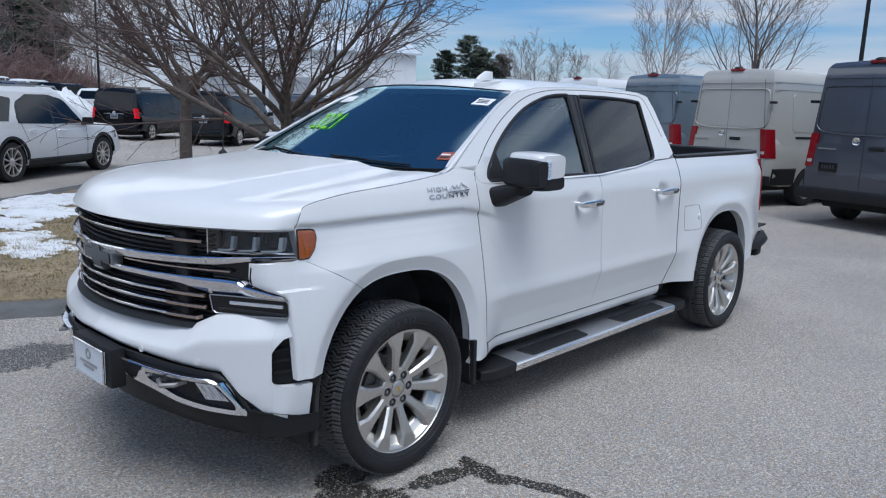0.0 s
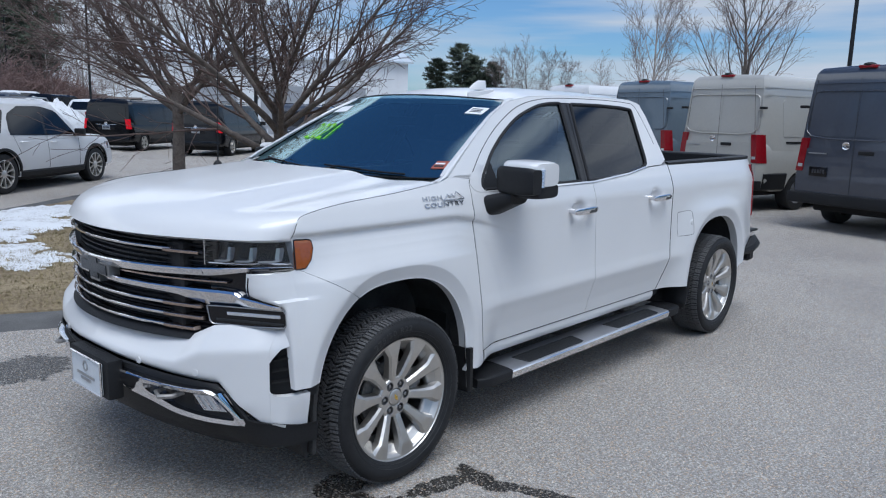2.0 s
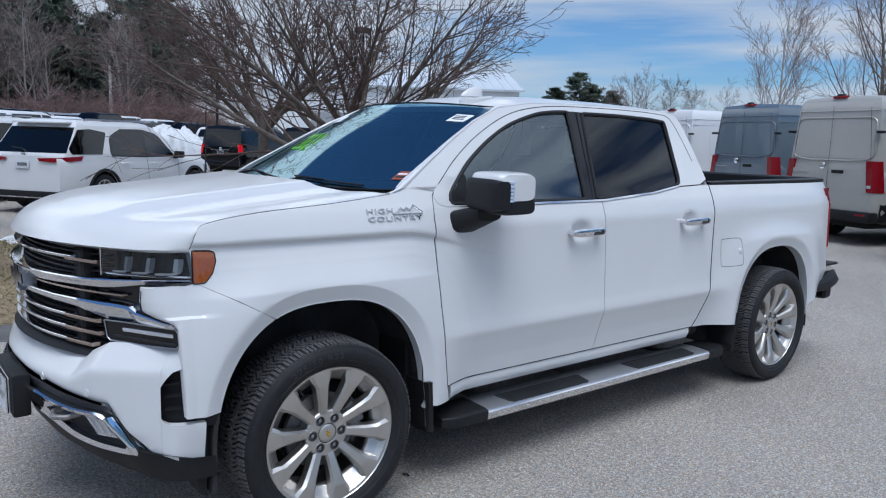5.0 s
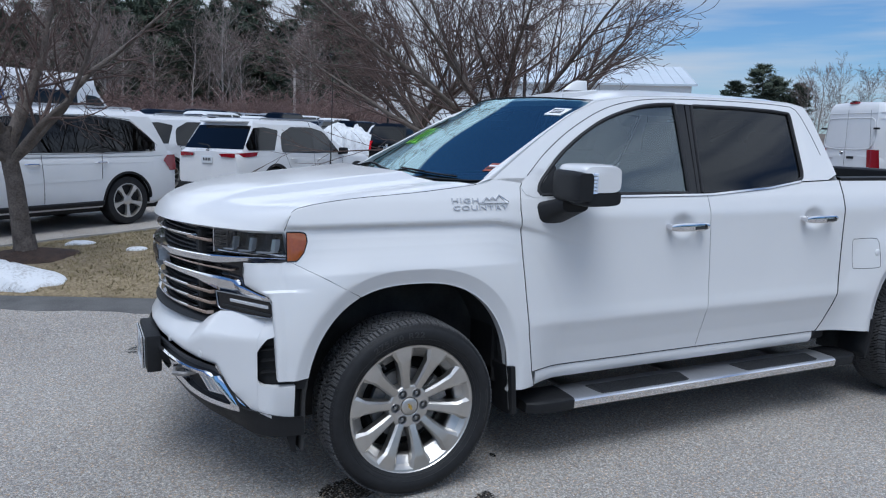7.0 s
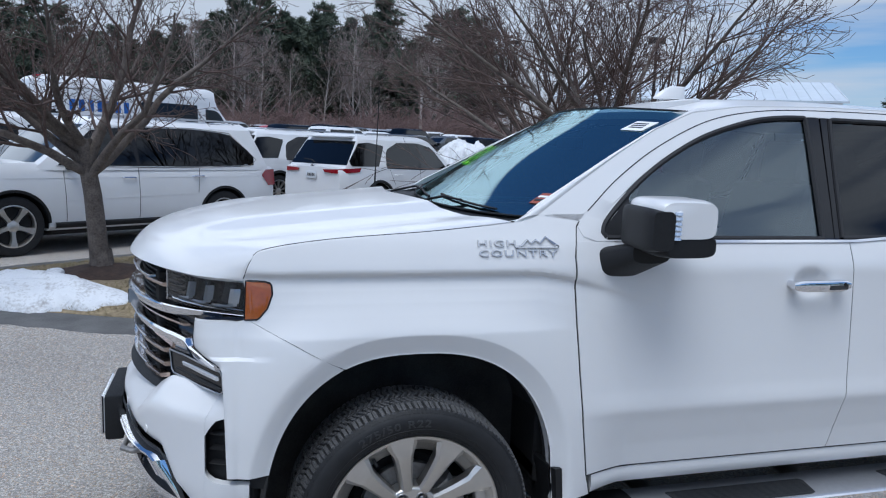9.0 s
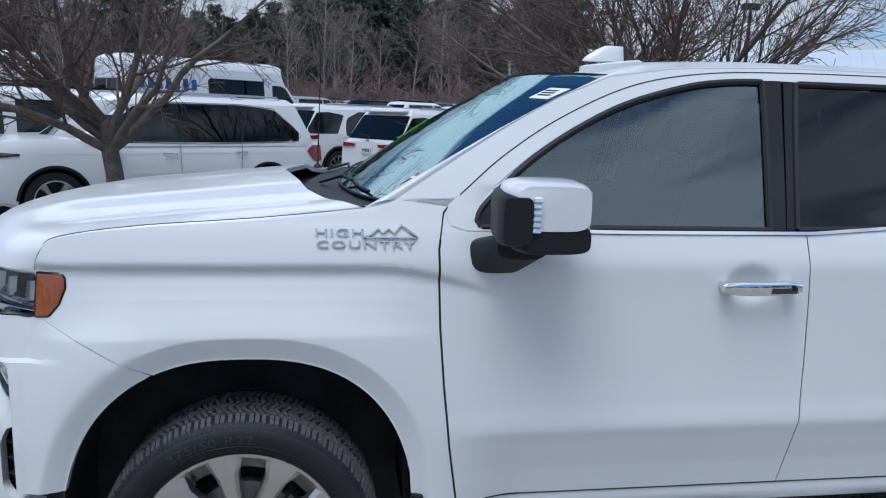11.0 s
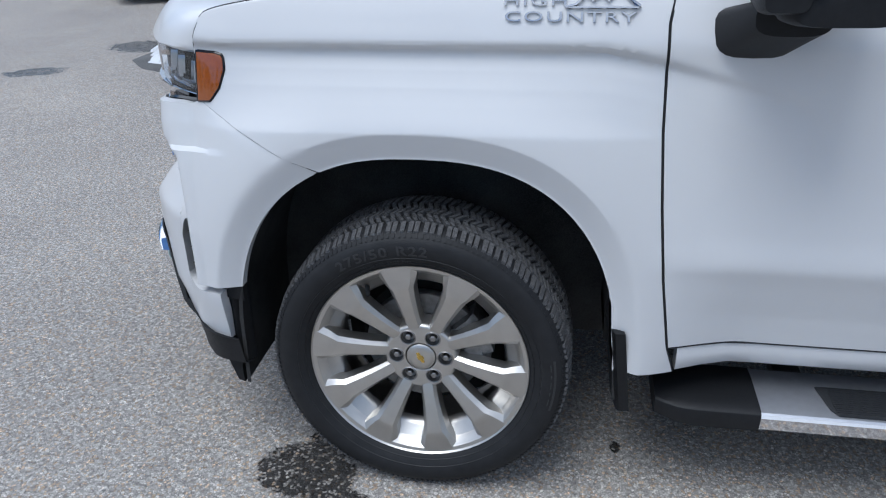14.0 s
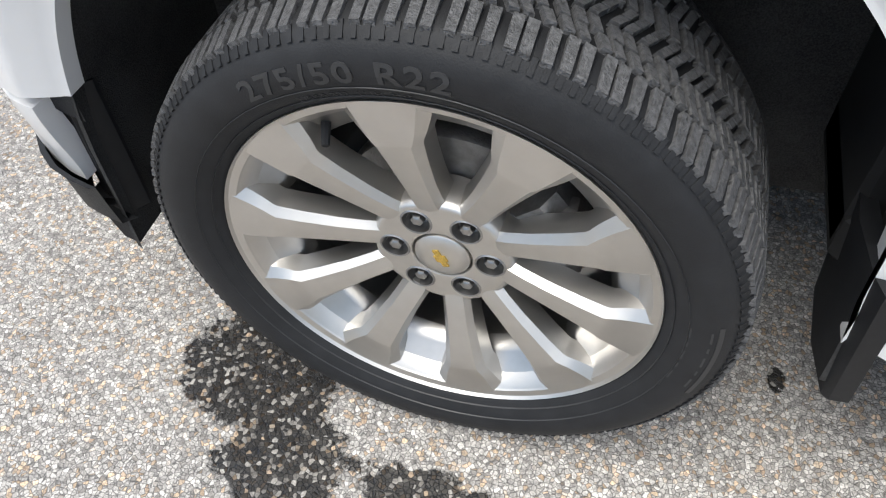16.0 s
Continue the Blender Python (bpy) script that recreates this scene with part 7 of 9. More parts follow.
        def lamp_at(t, v, off=0.0):
            """A place on the lamp: t from its rear tip to the grille, v from bottom to top."""
            a = t * (len(plan) - 1)
            i = min(int(a), len(plan) - 2)
            ends = []
            for x, y in (plan[i], plan[i + 1]):
                z = 0.97 + (0.85 - 0.97) * smooth01(t * 1.3) + v * (0.03 + 0.17 * smooth01(t * 1.5))
                ends.append(Vector((x + off, s * y, z)) if y else Vector(S.side(s, x, z, 0.010 + off)))
            return ends[0].lerp(ends[1], a - i)

        bm = bmesh.new()  # headlamp wrapping the corner
        grid(bm, [[lamp_at(t, v) for t in np.linspace(0, 1, 22)] for v in (0, 0.33, 0.66, 1)])
        rim(bm, (-0.03, -s * 0.02, 0))
        h = part("headlamp", bm, lamp_smoke, root, "smoked headlamp with bright reflectors and amber tip")
        for t0, t1 in ((0.30, 0.52), (0.58, 0.74), (0.80, 0.93)):
            bm = bmesh.new()
            grid(bm, [[lamp_at(t, v, 0.006) for t in np.linspace(t0, t1, 6)] for v in (0.2, 0.5, 0.85)])
            part("lamp_reflector", bm, lamp_white, h)
        bm = bmesh.new()
        grid(bm, [[lamp_at(t, v, 0.007) for t in np.linspace(0.05, 0.24, 6)] for v in (0.45, 0.65, 0.85)])
        part("amber_reflector", bm, amber, h)
        side_pane(S, root, s, [(2.40 + 0.075 * math.cos(a), 0.585 + 0.12 * math.sin(a)) for a in np.linspace(0, 2 * math.pi, 20, endpoint=False)], plastic_gloss, 0.008, "bumper_vent")
    end_pane(S, root, True, -0.76, 0.76, 1.19, 1.71, glass_sky, squeeze=0.12)
    end_pane(S, root, False, -0.72, 0.72, 1.20, 1.68, glass_black, name="rear_window", squeeze=0.08)
    wing_mirrors(S, root, 0.92, 1.12, paint_car_white)
    roof_rails(S, root, alloy_grey, -1.9, 0.5)
    g = simple_part(root, "grille", (2.50, -0.46, 0.66), (2.585, 0.46, 1.00), plastic_gloss, 0.05)
    for z in (0.74, 0.82, 0.90):
        simple_part(g, "grille_bar", (2.57, -0.43, z), (2.605, 0.43, z + 0.028), chrome, 0.006)
    bm = bmesh.new()
    tube(bm, [(2.588, y, z) for y, z in ((-0.44, 0.68), (0.44, 0.68), (0.455, 0.98), (-0.455, 0.98), (-0.44, 0.68))], 0.014, 6, False)
    part("grille_surround", bm, chrome, g)
    round_badge(root, 2.60, 0, 0.83, 0.10, False)
    simple_part(root, "chrome_lip", (2.50, -0.75, 0.38), (2.58, 0.75, 0.42), chrome, 0.012)
    plate_bars(root, 2.58, -0.15, 0.46, False)
    simple_part(root, "rear_bumper_trim", (-2.58, -0.8, 0.38), (-2.50, 0.8, 0.50), plastic_black, 0.02)
    return root


def mid_suv(at):
    """White mid-size SUV seen from behind and its right side."""
    root = thing("suv", "white SUV with red tail lamps parked beside a snow patch", "car", at=at)
    S = Shape(L=4.92, W=1.95, H=1.77, low=0.28, taper=0.16, round_back=0.8, tumble=0.21, nose_drop=0.10, tail_drop=0.04, wheel_r=0.375, axle_f=1.55, axle_r=-1.44,
              belt_line=[(-2.5, 1.10), (-1.2, 1.10), (0.9, 1.05), (1.2, 1.06), (1.9, 1.01), (2.3, 0.90), (2.46, 0.78)], ws_low=(1.22, 1.05), ws_top=(0.38, 1.69), rw_low=(-2.36, 1.08), rw_top=(-1.92, 1.70))
    vehicle(S, paint_car_white, root, "ten")
    for s in (-1, 1):
        side_pane(S, root, s, [(0.86, 1.07), (0.38, 1.545), (-0.08, 1.635), (-0.76, 1.63), (-1.15, 1.47), (-1.24, 1.09), (-0.15, 1.06)], plastic_gloss, 0.003, "window_surround")
        side_pane(S, root, s, [(0.80, 1.09), (0.36, 1.52), (-0.06, 1.61), (-0.10, 1.08)], glass_mid)
        side_pane(S, root, s, [(-0.18, 1.08), (-0.14, 1.61), (-0.75, 1.60), (-1.10, 1.45), (-1.18, 1.11)], glass_black)
        side_pane(S, root, s, [(-1.46, 1.13), (-1.20, 1.55), (-1.62, 1.61), (-1.93, 1.59), (-2.22, 1.24), (-2.20, 1.13)], glass_black)
        line_on(S, root, s, [(0.92, 0.42), (0.94, 1.06)])
        line_on(S, root, s, [(-0.12, 0.42), (-0.13, 1.08)])
        line_on(S, root, s, [(-0.98, 0.75), (-1.14, 1.10)])
        pull_handle(S, root, s, 0.08, 0.93, paint_car_white)
        pull_handle(S, root, s, -0.86, 0.95, paint_car_white)
        bm = bmesh.new()
        grid(bm, [[S.side(s, x, z, o) for x in np.linspace(-1.0, 1.1, 10)] for z, o in ((0.28, 0.0), (0.30, 0.02), (0.38, 0.02), (0.41, 0.0))])
        part("sill_trim", bm, plastic_black, root)
        for ax in (S.axle_f, S.axle_r):
            bm = bmesh.new()
            ring = [(ax + (S.wheel_r + q) * math.cos(a), S.wheel_r + (S.wheel_r + q) * math.sin(a)) for q in (0.055,) for a in np.linspace(0.05, math.pi - 0.05, 24)]
            rows = [[S.side(s, ax + (x - ax) * k, S.wheel_r + (z - S.wheel_r) * k, o) for x, z in ring] for k, o in ((0.99, -0.02), (0.995, 0.012), (1.10, 0.012), (1.12, 0.0))]
            grid(bm, rows)
            part("arch_trim", bm, plastic_black, root)
        bm = bmesh.new()
        rows = []
        for t in np.linspace(0, 1, 6):
            z0 = 0.985 + 0.085 * t
            tip = 0.030 * (1 - t)
            rows.append([S.side(s, -2.02 + 0.05 * t, z0 + 0.03, 0.010), S.side(s, -2.25, z0 + 0.012, 0.022), (-2.475 - 0.012, s * 0.74, z0 - 0.005), (-2.49, s * 0.40 - s * 0.05 * t, z0 - 0.02 + tip), (-2.40, s * 0.42, z0 - 0.02 + tip), (-2.2, s * 0.85, z0)])
        grid(bm, rows, closed=True, cap=True)
        part("tail_lamp", bm, red_lens, root, "red tail lamp")
        bm = bmesh.new()
        rows = []
        for z in np.linspace(0.72, 0.88, 5):
            rows.append([S.side(s, 1.95, z, 0.006), S.side(s, 2.15, z, 0.01), (2.43, s * 0.66, z), (2.0, s * 0.75, z)])
        grid(bm, rows, closed=True, cap=True)
        part("headlamp", bm, lamp_white, root)
        bm = bmesh.new()
        lathe(bm, [(0.03, -2.50), (0.05, -2.50), (0.055, -2.46), (0.055, -2.40)], 16, "x", (0, s * 0.62, 0.34))
        part("tail_pipe", bm, chrome, root)
    end_pane(S, root, True, -0.74, 0.74, 1.10, 1.66, glass_sky, squeeze=0.12)
    end_pane(S, root, False, -0.82, 0.82, 1.15, 1.63, glass_black, name="rear_window", squeeze=0.12)
    simple_part(root, "roof_spoiler", (-2.06, -0.62, 1.695), (-1.75, 0.62, 1.735), paint_car_white, 0.018)
    bm = bmesh.new()
    tube(bm, [(-2.37, 0, 1.17), (-2.36, 0.1, 1.22), (-2.34, 0.36, 1.24)], 0.012, 6)
    part("rear_wiper", bm, plastic_black, root)
    wing_mirrors(S, root, 0.80, 1.04, plastic_black)
    roof_rails(S, root, alloy_grey, -1.6, 0.45)
    plate_bars(root, -2.475, -0.15, 0.85)
    round_badge(root, -2.44, 0, 1.10, 0.045)
    simple_part(root, "rear_bumper_trim", (-2.50, -0.84, 0.30), (-2.36, 0.84, 0.44), plastic_black, 0.03)
    simple_part(root, "chrome_lip", (-2.51, -0.70, 0.31), (-2.48, 0.70, 0.335), chrome, 0.008)
    return root


def panel_van(at, paint, label, tall, glass=None, lit=False, group="", front_windows=True, roof_z=2.72):
    """Panel van: tall for the high-roof kind, else the mid-size kind."""
    root = thing("van", label, "van", group, at=at)
    if tall:
        S = Shape(L=5.93, W=2.02, H=roof_z, low=0.38, taper=0.10, round_back=0.25, tumble=0.13, nose_drop=0.10, tail_drop=0.0, wheel_r=0.36, axle_f=1.95, axle_r=-1.72,
                  belt_line=[(-2.97, 1.28), (1.5, 1.25), (2.2, 1.20), (2.7, 1.05), (2.96, 0.86)], ws_low=(2.18, 1.22), ws_top=(1.30, roof_z - 0.37), rw_low=(-2.955, 1.28), rw_top=(-2.86, roof_z - 0.12))
    else:
        S = Shape(L=5.14, W=1.93, H=1.90, low=0.30, taper=0.10, round_back=0.25, tumble=0.15, nose_drop=0.10, tail_drop=0.0, wheel_r=0.335, axle_f=1.62, axle_r=-1.58,
                  belt_line=[(-2.57, 1.08), (1.2, 1.06), (1.8, 1.03), (2.3, 0.92), (2.56, 0.76)], ws_low=(1.72, 1.05), ws_top=(0.92, 1.80), rw_low=(-2.55, 1.08), rw_top=(-2.40, 1.80))
    vehicle(S, paint, root, "steel" if tall else "five")
    g = glass or glass_dark
    bz, tz = S.ws_low[1], S.H
    lamp_mat = red_lit if lit else red_lens
    for s in (-1, 1):
        xb = -S.L / 2
        lo_z, hi_z = (0.93, 1.46) if tall else (0.84, 1.20)
        bm = bmesh.new()
        rows = []
        for z in np.linspace(lo_z, hi_z, 8):
            rows.append([S.side(s, xb + ((0.15 + 0.05 * (hi_z - z)) if tall else 0.11), z, 0.006), S.side(s, xb + 0.1, z, 0.012), (xb - 0.012, s * (S.half(xb + 0.05, z) - 0.03), z), (xb - 0.012, s * (S.half(xb, z) - (0.105 if tall else 0.070)), z), (xb + 0.12, s * (S.half(xb, z) - (0.10 if tall else 0.08)), z)])
        grid(bm, rows, closed=True, cap=True)
        lamp = part("tail_lamp", bm, lamp_mat, root, "tall red tail lamp")
        if tall:  # clear reversing window in the lamp, and the door's outer gap
            for name, z0, z1, mat in (("reversing_light", 1.00, 1.05, lamp_white),):
                bm = bmesh.new()
                grid(bm, [[(xb - 0.016, s * (S.half(xb + 0.05, z) - 0.055), z), (xb - 0.016, s * (S.half(xb, z) - 0.09), z)] for z in (z0, z1)])
                part(name, bm, mat, lamp)
            bm = bmesh.new()
            tube(bm, [(min(S.back(max(z, 1.28)), xb) - 0.002 + 0.03, s * (S.half(xb + 0.03, z) - 0.075), z) for z in np.linspace(1.48, roof_z - 0.2, 12)], 0.0035, 4, False)
            part("door_gap", bm, seam_dark, root)
        if front_windows:
            side_pane(S, root, s, [(S.front(bz + 0.1) - (0.32 if tall else 0.45), bz + (0.03 if tall else 0.09)), (S.front(bz + 0.55 * (1 if tall else 0.8)) - 0.30, bz + 0.58 * (1.15 if tall else 0.98)), (S.axle_f - (1.05 if tall else 1.34), bz + 0.62 * (1.15 if tall else 0.98)), (S.axle_f - (1.05 if tall else 1.34), bz + (0.03 if tall else 0.09))], glass_mid)
        if tall:
            for x0, x1 in ((0.75, -0.62), (-0.75, -2.3)):
                side_pane(S, root, s, [(x0, 1.42), (x0, 2.12), (x1, 2.12), (x1, 1.42)], paint, 0.006, "side_panel")
            bm = bmesh.new()
            box(bm, (-2.2, min(s * 0.9, s * (S.half(-1, 1.3) + 0.012)), 1.30), (-0.75, max(s * 0.9, s * (S.half(-1, 1.3) + 0.012)), 1.335))
            part("door_rail", bm, plastic_black, root)
            for z, h in ((roof_z - 0.24, 0.009), (roof_z - 0.38, 0.007)):
                line_on(S, root, s, [(-2.8, z), (1.0, z)], h, paint, "roof_bead")
            bm = bmesh.new()
            grid(bm, [[S.side(s, x, z, o) for x in np.linspace(-2.85, -2.15, 6)] for z, o in ((0.42, 0.0), (0.44, 0.015), (0.72, 0.015), (0.74, 0.0))])
            part("side_cladding", bm, plastic_black, root)
            simple_part(root, "door_hinge", (xb + 0.01, min(s * 0.86, s * 0.97), 1.93), (xb + 0.10, max(s * 0.86, s * 0.97), 1.975), plastic_black, 0.006)
        else:
            for x0, x1 in ((0.10, -0.88), (-1.00, -2.18)):
                side_pane(S, root, s, [(x0, 1.17), (x0 - 0.02, 1.70), (x1 + 0.02, 1.68), (x1, 1.18)], g)
            line_on(S, root, s, [(0.19, 0.45), (0.18, 1.15)])
            line_on(S, root, s, [(-0.94, 0.45), (-0.94, 1.15)])
            line_on(S, root, s, [(1.18, 0.85), (1.2, 1.1)])
            pull_handle(S, root, s, 0.33, 1.03, plastic_black)
            pull_handle(S, root, s, 0.05, 1.03, plastic_black)
            roof_rails(S, root, plastic_black, -2.0, 0.8)
        bm = bmesh.new()
        grid(bm, [[S.side(s, x, z, o) for x in np.linspace(S.axle_r + 0.5, S.axle_f - 0.5, 10)] for z, o in ((S.low + 0.02, 0.0), (S.low + 0.03, 0.012), (S.low + 0.16, 0.012), (S.low + 0.17, 0.0))])
        part("sill_trim", bm, plastic_black, root)
        bm = bmesh.new()
        rows = []
        for z in np.linspace(S.low + 0.42, S.low + 0.62, 5):
            rows.append([S.side(s, S.L / 2 - 0.50, z, 0.006), S.side(s, S.L / 2 - 0.3, z, 0.01), (S.L / 2 - 0.02, s * 0.62, z), (S.L / 2 - 0.5, s * 0.72, z)])
        grid(bm, rows, closed=True, cap=True)
        part("headlamp", bm, lamp_white, root)
    end_pane(S, root, True, -0.80, 0.80, bz + 0.06, S.ws_top[1] - 0.06, glass_mid, squeeze=0.06)
    wing_mirrors(S, root, S.front(bz) - 0.42, bz + 0.02, plastic_black)
    xb = -S.L / 2
    if tall:
        for y0, y1 in ((-0.80, -0.02), (0.02, 0.80)):
            end_pane(S, root, False, y0, y1, 1.50, 2.17, g, name="rear_door_panel", off=0.006)
        bm = bmesh.new()
        ring = resample([(-0.85, 1.66), (-0.83, 1.56), (-0.74, 1.49), (-0.4, 1.455), (0.4, 1.455), (0.74, 1.49), (0.83, 1.56), (0.85, 1.66), (0.80, 2.12), (0.76, 2.18), (0.68, 2.20), (-0.68, 2.20), (-0.76, 2.18), (-0.80, 2.12), (-0.85, 1.66)], 80)
        tube(bm, [(S.back(z) - 0.006 + 0.03 * (y / 0.95) ** 2, y, z) for y, z in ring], 0.013, 6, False)
        part("window_swage", bm, paint, root)
        bm = bmesh.new()
        tube(bm, [(S.back(roof_z - 0.25) - 0.004 + 0.03 * (y / 0.95) ** 2, y, roof_z - 0.25) for y in np.linspace(-0.8, 0.8, 14)], 0.010, 5, False)
        part("door_bead", bm, paint, root)
        for z0, z1 in ((0.62, roof_z - 0.17),):
            bm = bmesh.new()
            tube(bm, [(min(S.back(max(z, 1.28)), xb) - 0.004, 0, z) for z in np.linspace(z0, z1, 14)], 0.0028, 4, False)
            part("door_gap", bm, seam_dark, root)
        simple_part(root, "handle_recess", (xb - 0.018, -0.32, 1.23), (xb + 0.01, -0.08, 1.29), plastic_black, 0.012)
        round_badge(root, xb - 0.004, 0.12, 1.36, 0.06)
        simple_part(root, "rear_bumper", (xb - 0.10, -0.98, 0.42), (xb + 0.12, 0.98, 0.60), plastic_black, 0.03)
        simple_part(root, "bumper_reflector", (xb - 0.105, -0.90, 0.53), (xb - 0.095, -0.70, 0.56), red_lens, 0.003)
        plate_bars(root, xb - 0.008, 0.38, 0.86, True, plastic_gloss)
        simple_part(root, "high_brake_light", (-2.86, -0.14, roof_z - 0.03), (-2.74, 0.14, roof_z + 0.02), red_lens, 0.015)
        bm = bmesh.new()
        made = bmesh.ops.create_uvsphere(bm, u_segments=14, v_segments=8, radius=1.0)["verts"]
        for v in made:
            v.co = Vector((-2.80 + v.co.x * 0.08, v.co.y * 0.09, roof_z + 0.025 + v.co.z * 0.032))
        part("rear_camera", bm, plastic_black, root)
        bm = bmesh.new()
        box(bm, (xb - 0.014, 0.42, 1.215), (xb + 0.0, 0.72, 1.235))
        part("model_bar", bm, alloy_grey, root)
    else:
        end_pane(S, root, False, -0.72, 0.72, 1.14, 1.66, g, name="rear_window", squeeze=0.04)
        round_badge(root, xb - 0.004, 0, 1.03, 0.06)
        simple_part(root, "rear_bumper", (xb - 0.06, -0.90, 0.36), (xb + 0.10, 0.90, 0.55), paint, 0.03)
        simple_part(root, "plate_recess", (xb - 0.012, -0.34, 0.80), (xb + 0.02, 0.34, 0.98), plastic_gloss, 0.02)
        plate_bars(root, xb - 0.012, -0.15, 0.81, True, alloy_grey)
        simple_part(root, "chrome_strip", (xb - 0.02, -0.40, 0.985), (xb, 0.40, 1.0), chrome, 0.004)
    simple_part(root, "grille", (S.L / 2 - 0.10, -0.45, S.low + 0.36), (S.L / 2 + 0.01, 0.45, S.low + 0.58), plastic_gloss, 0.03)
    simple_part(root, "front_bumper", (S.L / 2 - 0.25, -0.85, S.low + 0.02), (S.L / 2 + 0.04, 0.85, S.low + 0.28), plastic_black, 0.05)
    return root


def facing(x, y, heading):
    """Pose on the lot with the front towards heading, in degrees from +x."""
    return pose(x, y, ground_z(x, y), 0, 0, heading)


ROW = 36.0  # the direction of the parking bays
AX = Vector((math.cos(radians(ROW)), math.sin(radians(ROW))))
NX = Vector((math.sin(radians(ROW)), -math.cos(radians(ROW))))


def bay(u, n):
    """A place on the lot from the bay's direction and the way across it."""
    p = AX * u + NX * n
    return p.x, p.y


# long white SUV: front towards the near end of its bay
large_suv(facing(*bay(3.26, -7.63 - 0.965), ROW + 180))
mid_suv(facing(*bay(7.98 + 2.46, -8.22 - 0.97), ROW))
panel_van(facing(*bay(2.15, -11.6), ROW + 180), paint_car_white, "white mid-size van parked beside the long white SUV", False, glass_dark)

# black vans across the lane and the tall vans behind the pickup
panel_van(facing(9.9 + 2.1, 24.6 + 1.5, ROW), paint_black, "black mid-size van with glowing tail lamps", False, glass_dark, True, "black vans in a row")
panel_van(facing(11.4 + 2.1, 20.9 + 1.5, ROW), paint_black, "black mid-size van with glowing tail lamps", False, glass_dark, True, "black vans in a row")
panel_van(facing(13.6 + 2.1, 17.9 + 1.5, ROW), paint_darkgrey, "dark grey mid-size van at the end of the row", False, glass_dark, True, "black vans in a row")

TALL = -16.0
FW = Vector((math.cos(radians(TALL)), math.sin(radians(TALL))))
RT = Vector((math.sin(radians(TALL)), -math.cos(radians(TALL))))


def tall_van(lamp_x, lamp_y, paint, label, g):
    """Placed by its rear right corner."""
    c = Vector((lamp_x, lamp_y)) + FW * 2.965 - RT * 0.98
    return panel_van(facing(c.x, c.y, TALL), paint, label, True, g, False, "tall vans in a row", roof_z=2.57)


tall_van(11.95, 1.62, paint_beige, "sand grey high-roof van with blank rear doors", paint_beige)
tall_van(13.63, 4.28, paint_bluegrey, "glossy blue grey high-roof van with blank rear doors", paint_bluegrey)
tall_van(10.1, -1.27, paint_darkgrey, "glossy dark slate high-roof van with blank rear doors", paint_darkgrey)
tall_van(15.28, 7.42, paint_car_white, "white high-roof van behind the pickup bed", paint_car_white)


# ---- trees ----
class Mesher:
    """Collects many thin tubes and leaf triangles into plain lists."""

    def __init__(self):
        self.v, self.f = [], []

    def tube(self, pts, radii, sides):
        base = len(self.v)
        n = len(pts)
        up = None
        for i in range(n):
            d = (pts[min(i + 1, n - 1)] - pts[max(i - 1, 0)]).normalized()
            if up is None:
                up = d.orthogonal().normalized()
            up = up - d * up.dot(d)
            up = up.normalized() if up.length > 1e-5 else d.orthogonal().normalized()
            w = d.cross(up)
            for k in range(sides):
                a = 2 * math.pi * k / sides
                self.v.append(pts[i] + (up * math.cos(a) + w * math.sin(a)) * radii[i])
        for i in range(n - 1):
            for k in range(sides):
                q = (k + 1) % sides
                self.f.append((base + i * sides + k, base + i * sides + q, base + (i + 1) * sides + q, base + (i + 1) * sides + k))

    def leaf(self, p, d, w):
        b = len(self.v)
        self.v += [p - w, p + w, p + d]
        self.f.append((b, b + 1, b + 2))

    def make(self, name, mat, parent, label=""):
        me = bpy.data.meshes.new(name)
        me.from_pydata([tuple(p) for p in self.v], [], self.f)
        me.materials.append(mat)
        for p in me.polygons:
            p.use_smooth = True
        ob = new(name, me)
        ob.parent = parent
        if label:
            ob["label"] = label
        return ob


def limb(rng, mesh_of, pos, d, length, radius, level, spec, tall):
    """One branch and all that grows from it."""
    steps = spec["steps"][level]
    pts, radii = [pos.copy()], [radius]
    dd = d.copy()
    for i in range(steps):
        dd = (dd + Vector((rng.gauss(0, 1), rng.gauss(0, 1), rng.gauss(0, 1))) * spec["wander"][level] + Vector((0, 0, spec["lift"][level]))).normalized()
        pos = pos + dd * (length / steps)
        pts.append(pos.copy())
        radii.append(max(spec["thin"], radius * (1 - (i + 1) / steps * (spec["taper"] if level else spec["stem"]))))
    mesh_of(level).tube(pts, radii, spec["sides"][level])
    if level + 1 >= len(spec["steps"]):
        return
    n = spec["kids"][level + 1]
    n = max(1, int(n * rng.uniform(0.8, 1.2)))
    for k in range(n):
        t = spec["first"][level + 1] + (1 - spec["first"][level + 1]) * (k + rng.random()) / n
        x = t * steps
        i = min(int(x), steps - 1)
        p = pts[i].lerp(pts[i + 1], x - i)
        along = (pts[i + 1] - pts[i]).normalized()
        side = along.orthogonal().normalized()
        side.rotate(Matrix.Rotation(rng.uniform(0, 2 * math.pi), 3, along))
        ang = radians(spec["angle"][level + 1] * rng.uniform(0.7, 1.25))
        nd = along * math.cos(ang) + side * math.sin(ang)
        r0 = radii[i] * spec["ratio"][level + 1]
        limb(rng, mesh_of, p, nd, length * spec["shrink"][level + 1] * rng.uniform(0.65, 1.15) * (1.0 - 0.4 * t), max(spec["thin"], r0), level + 1, spec, tall)


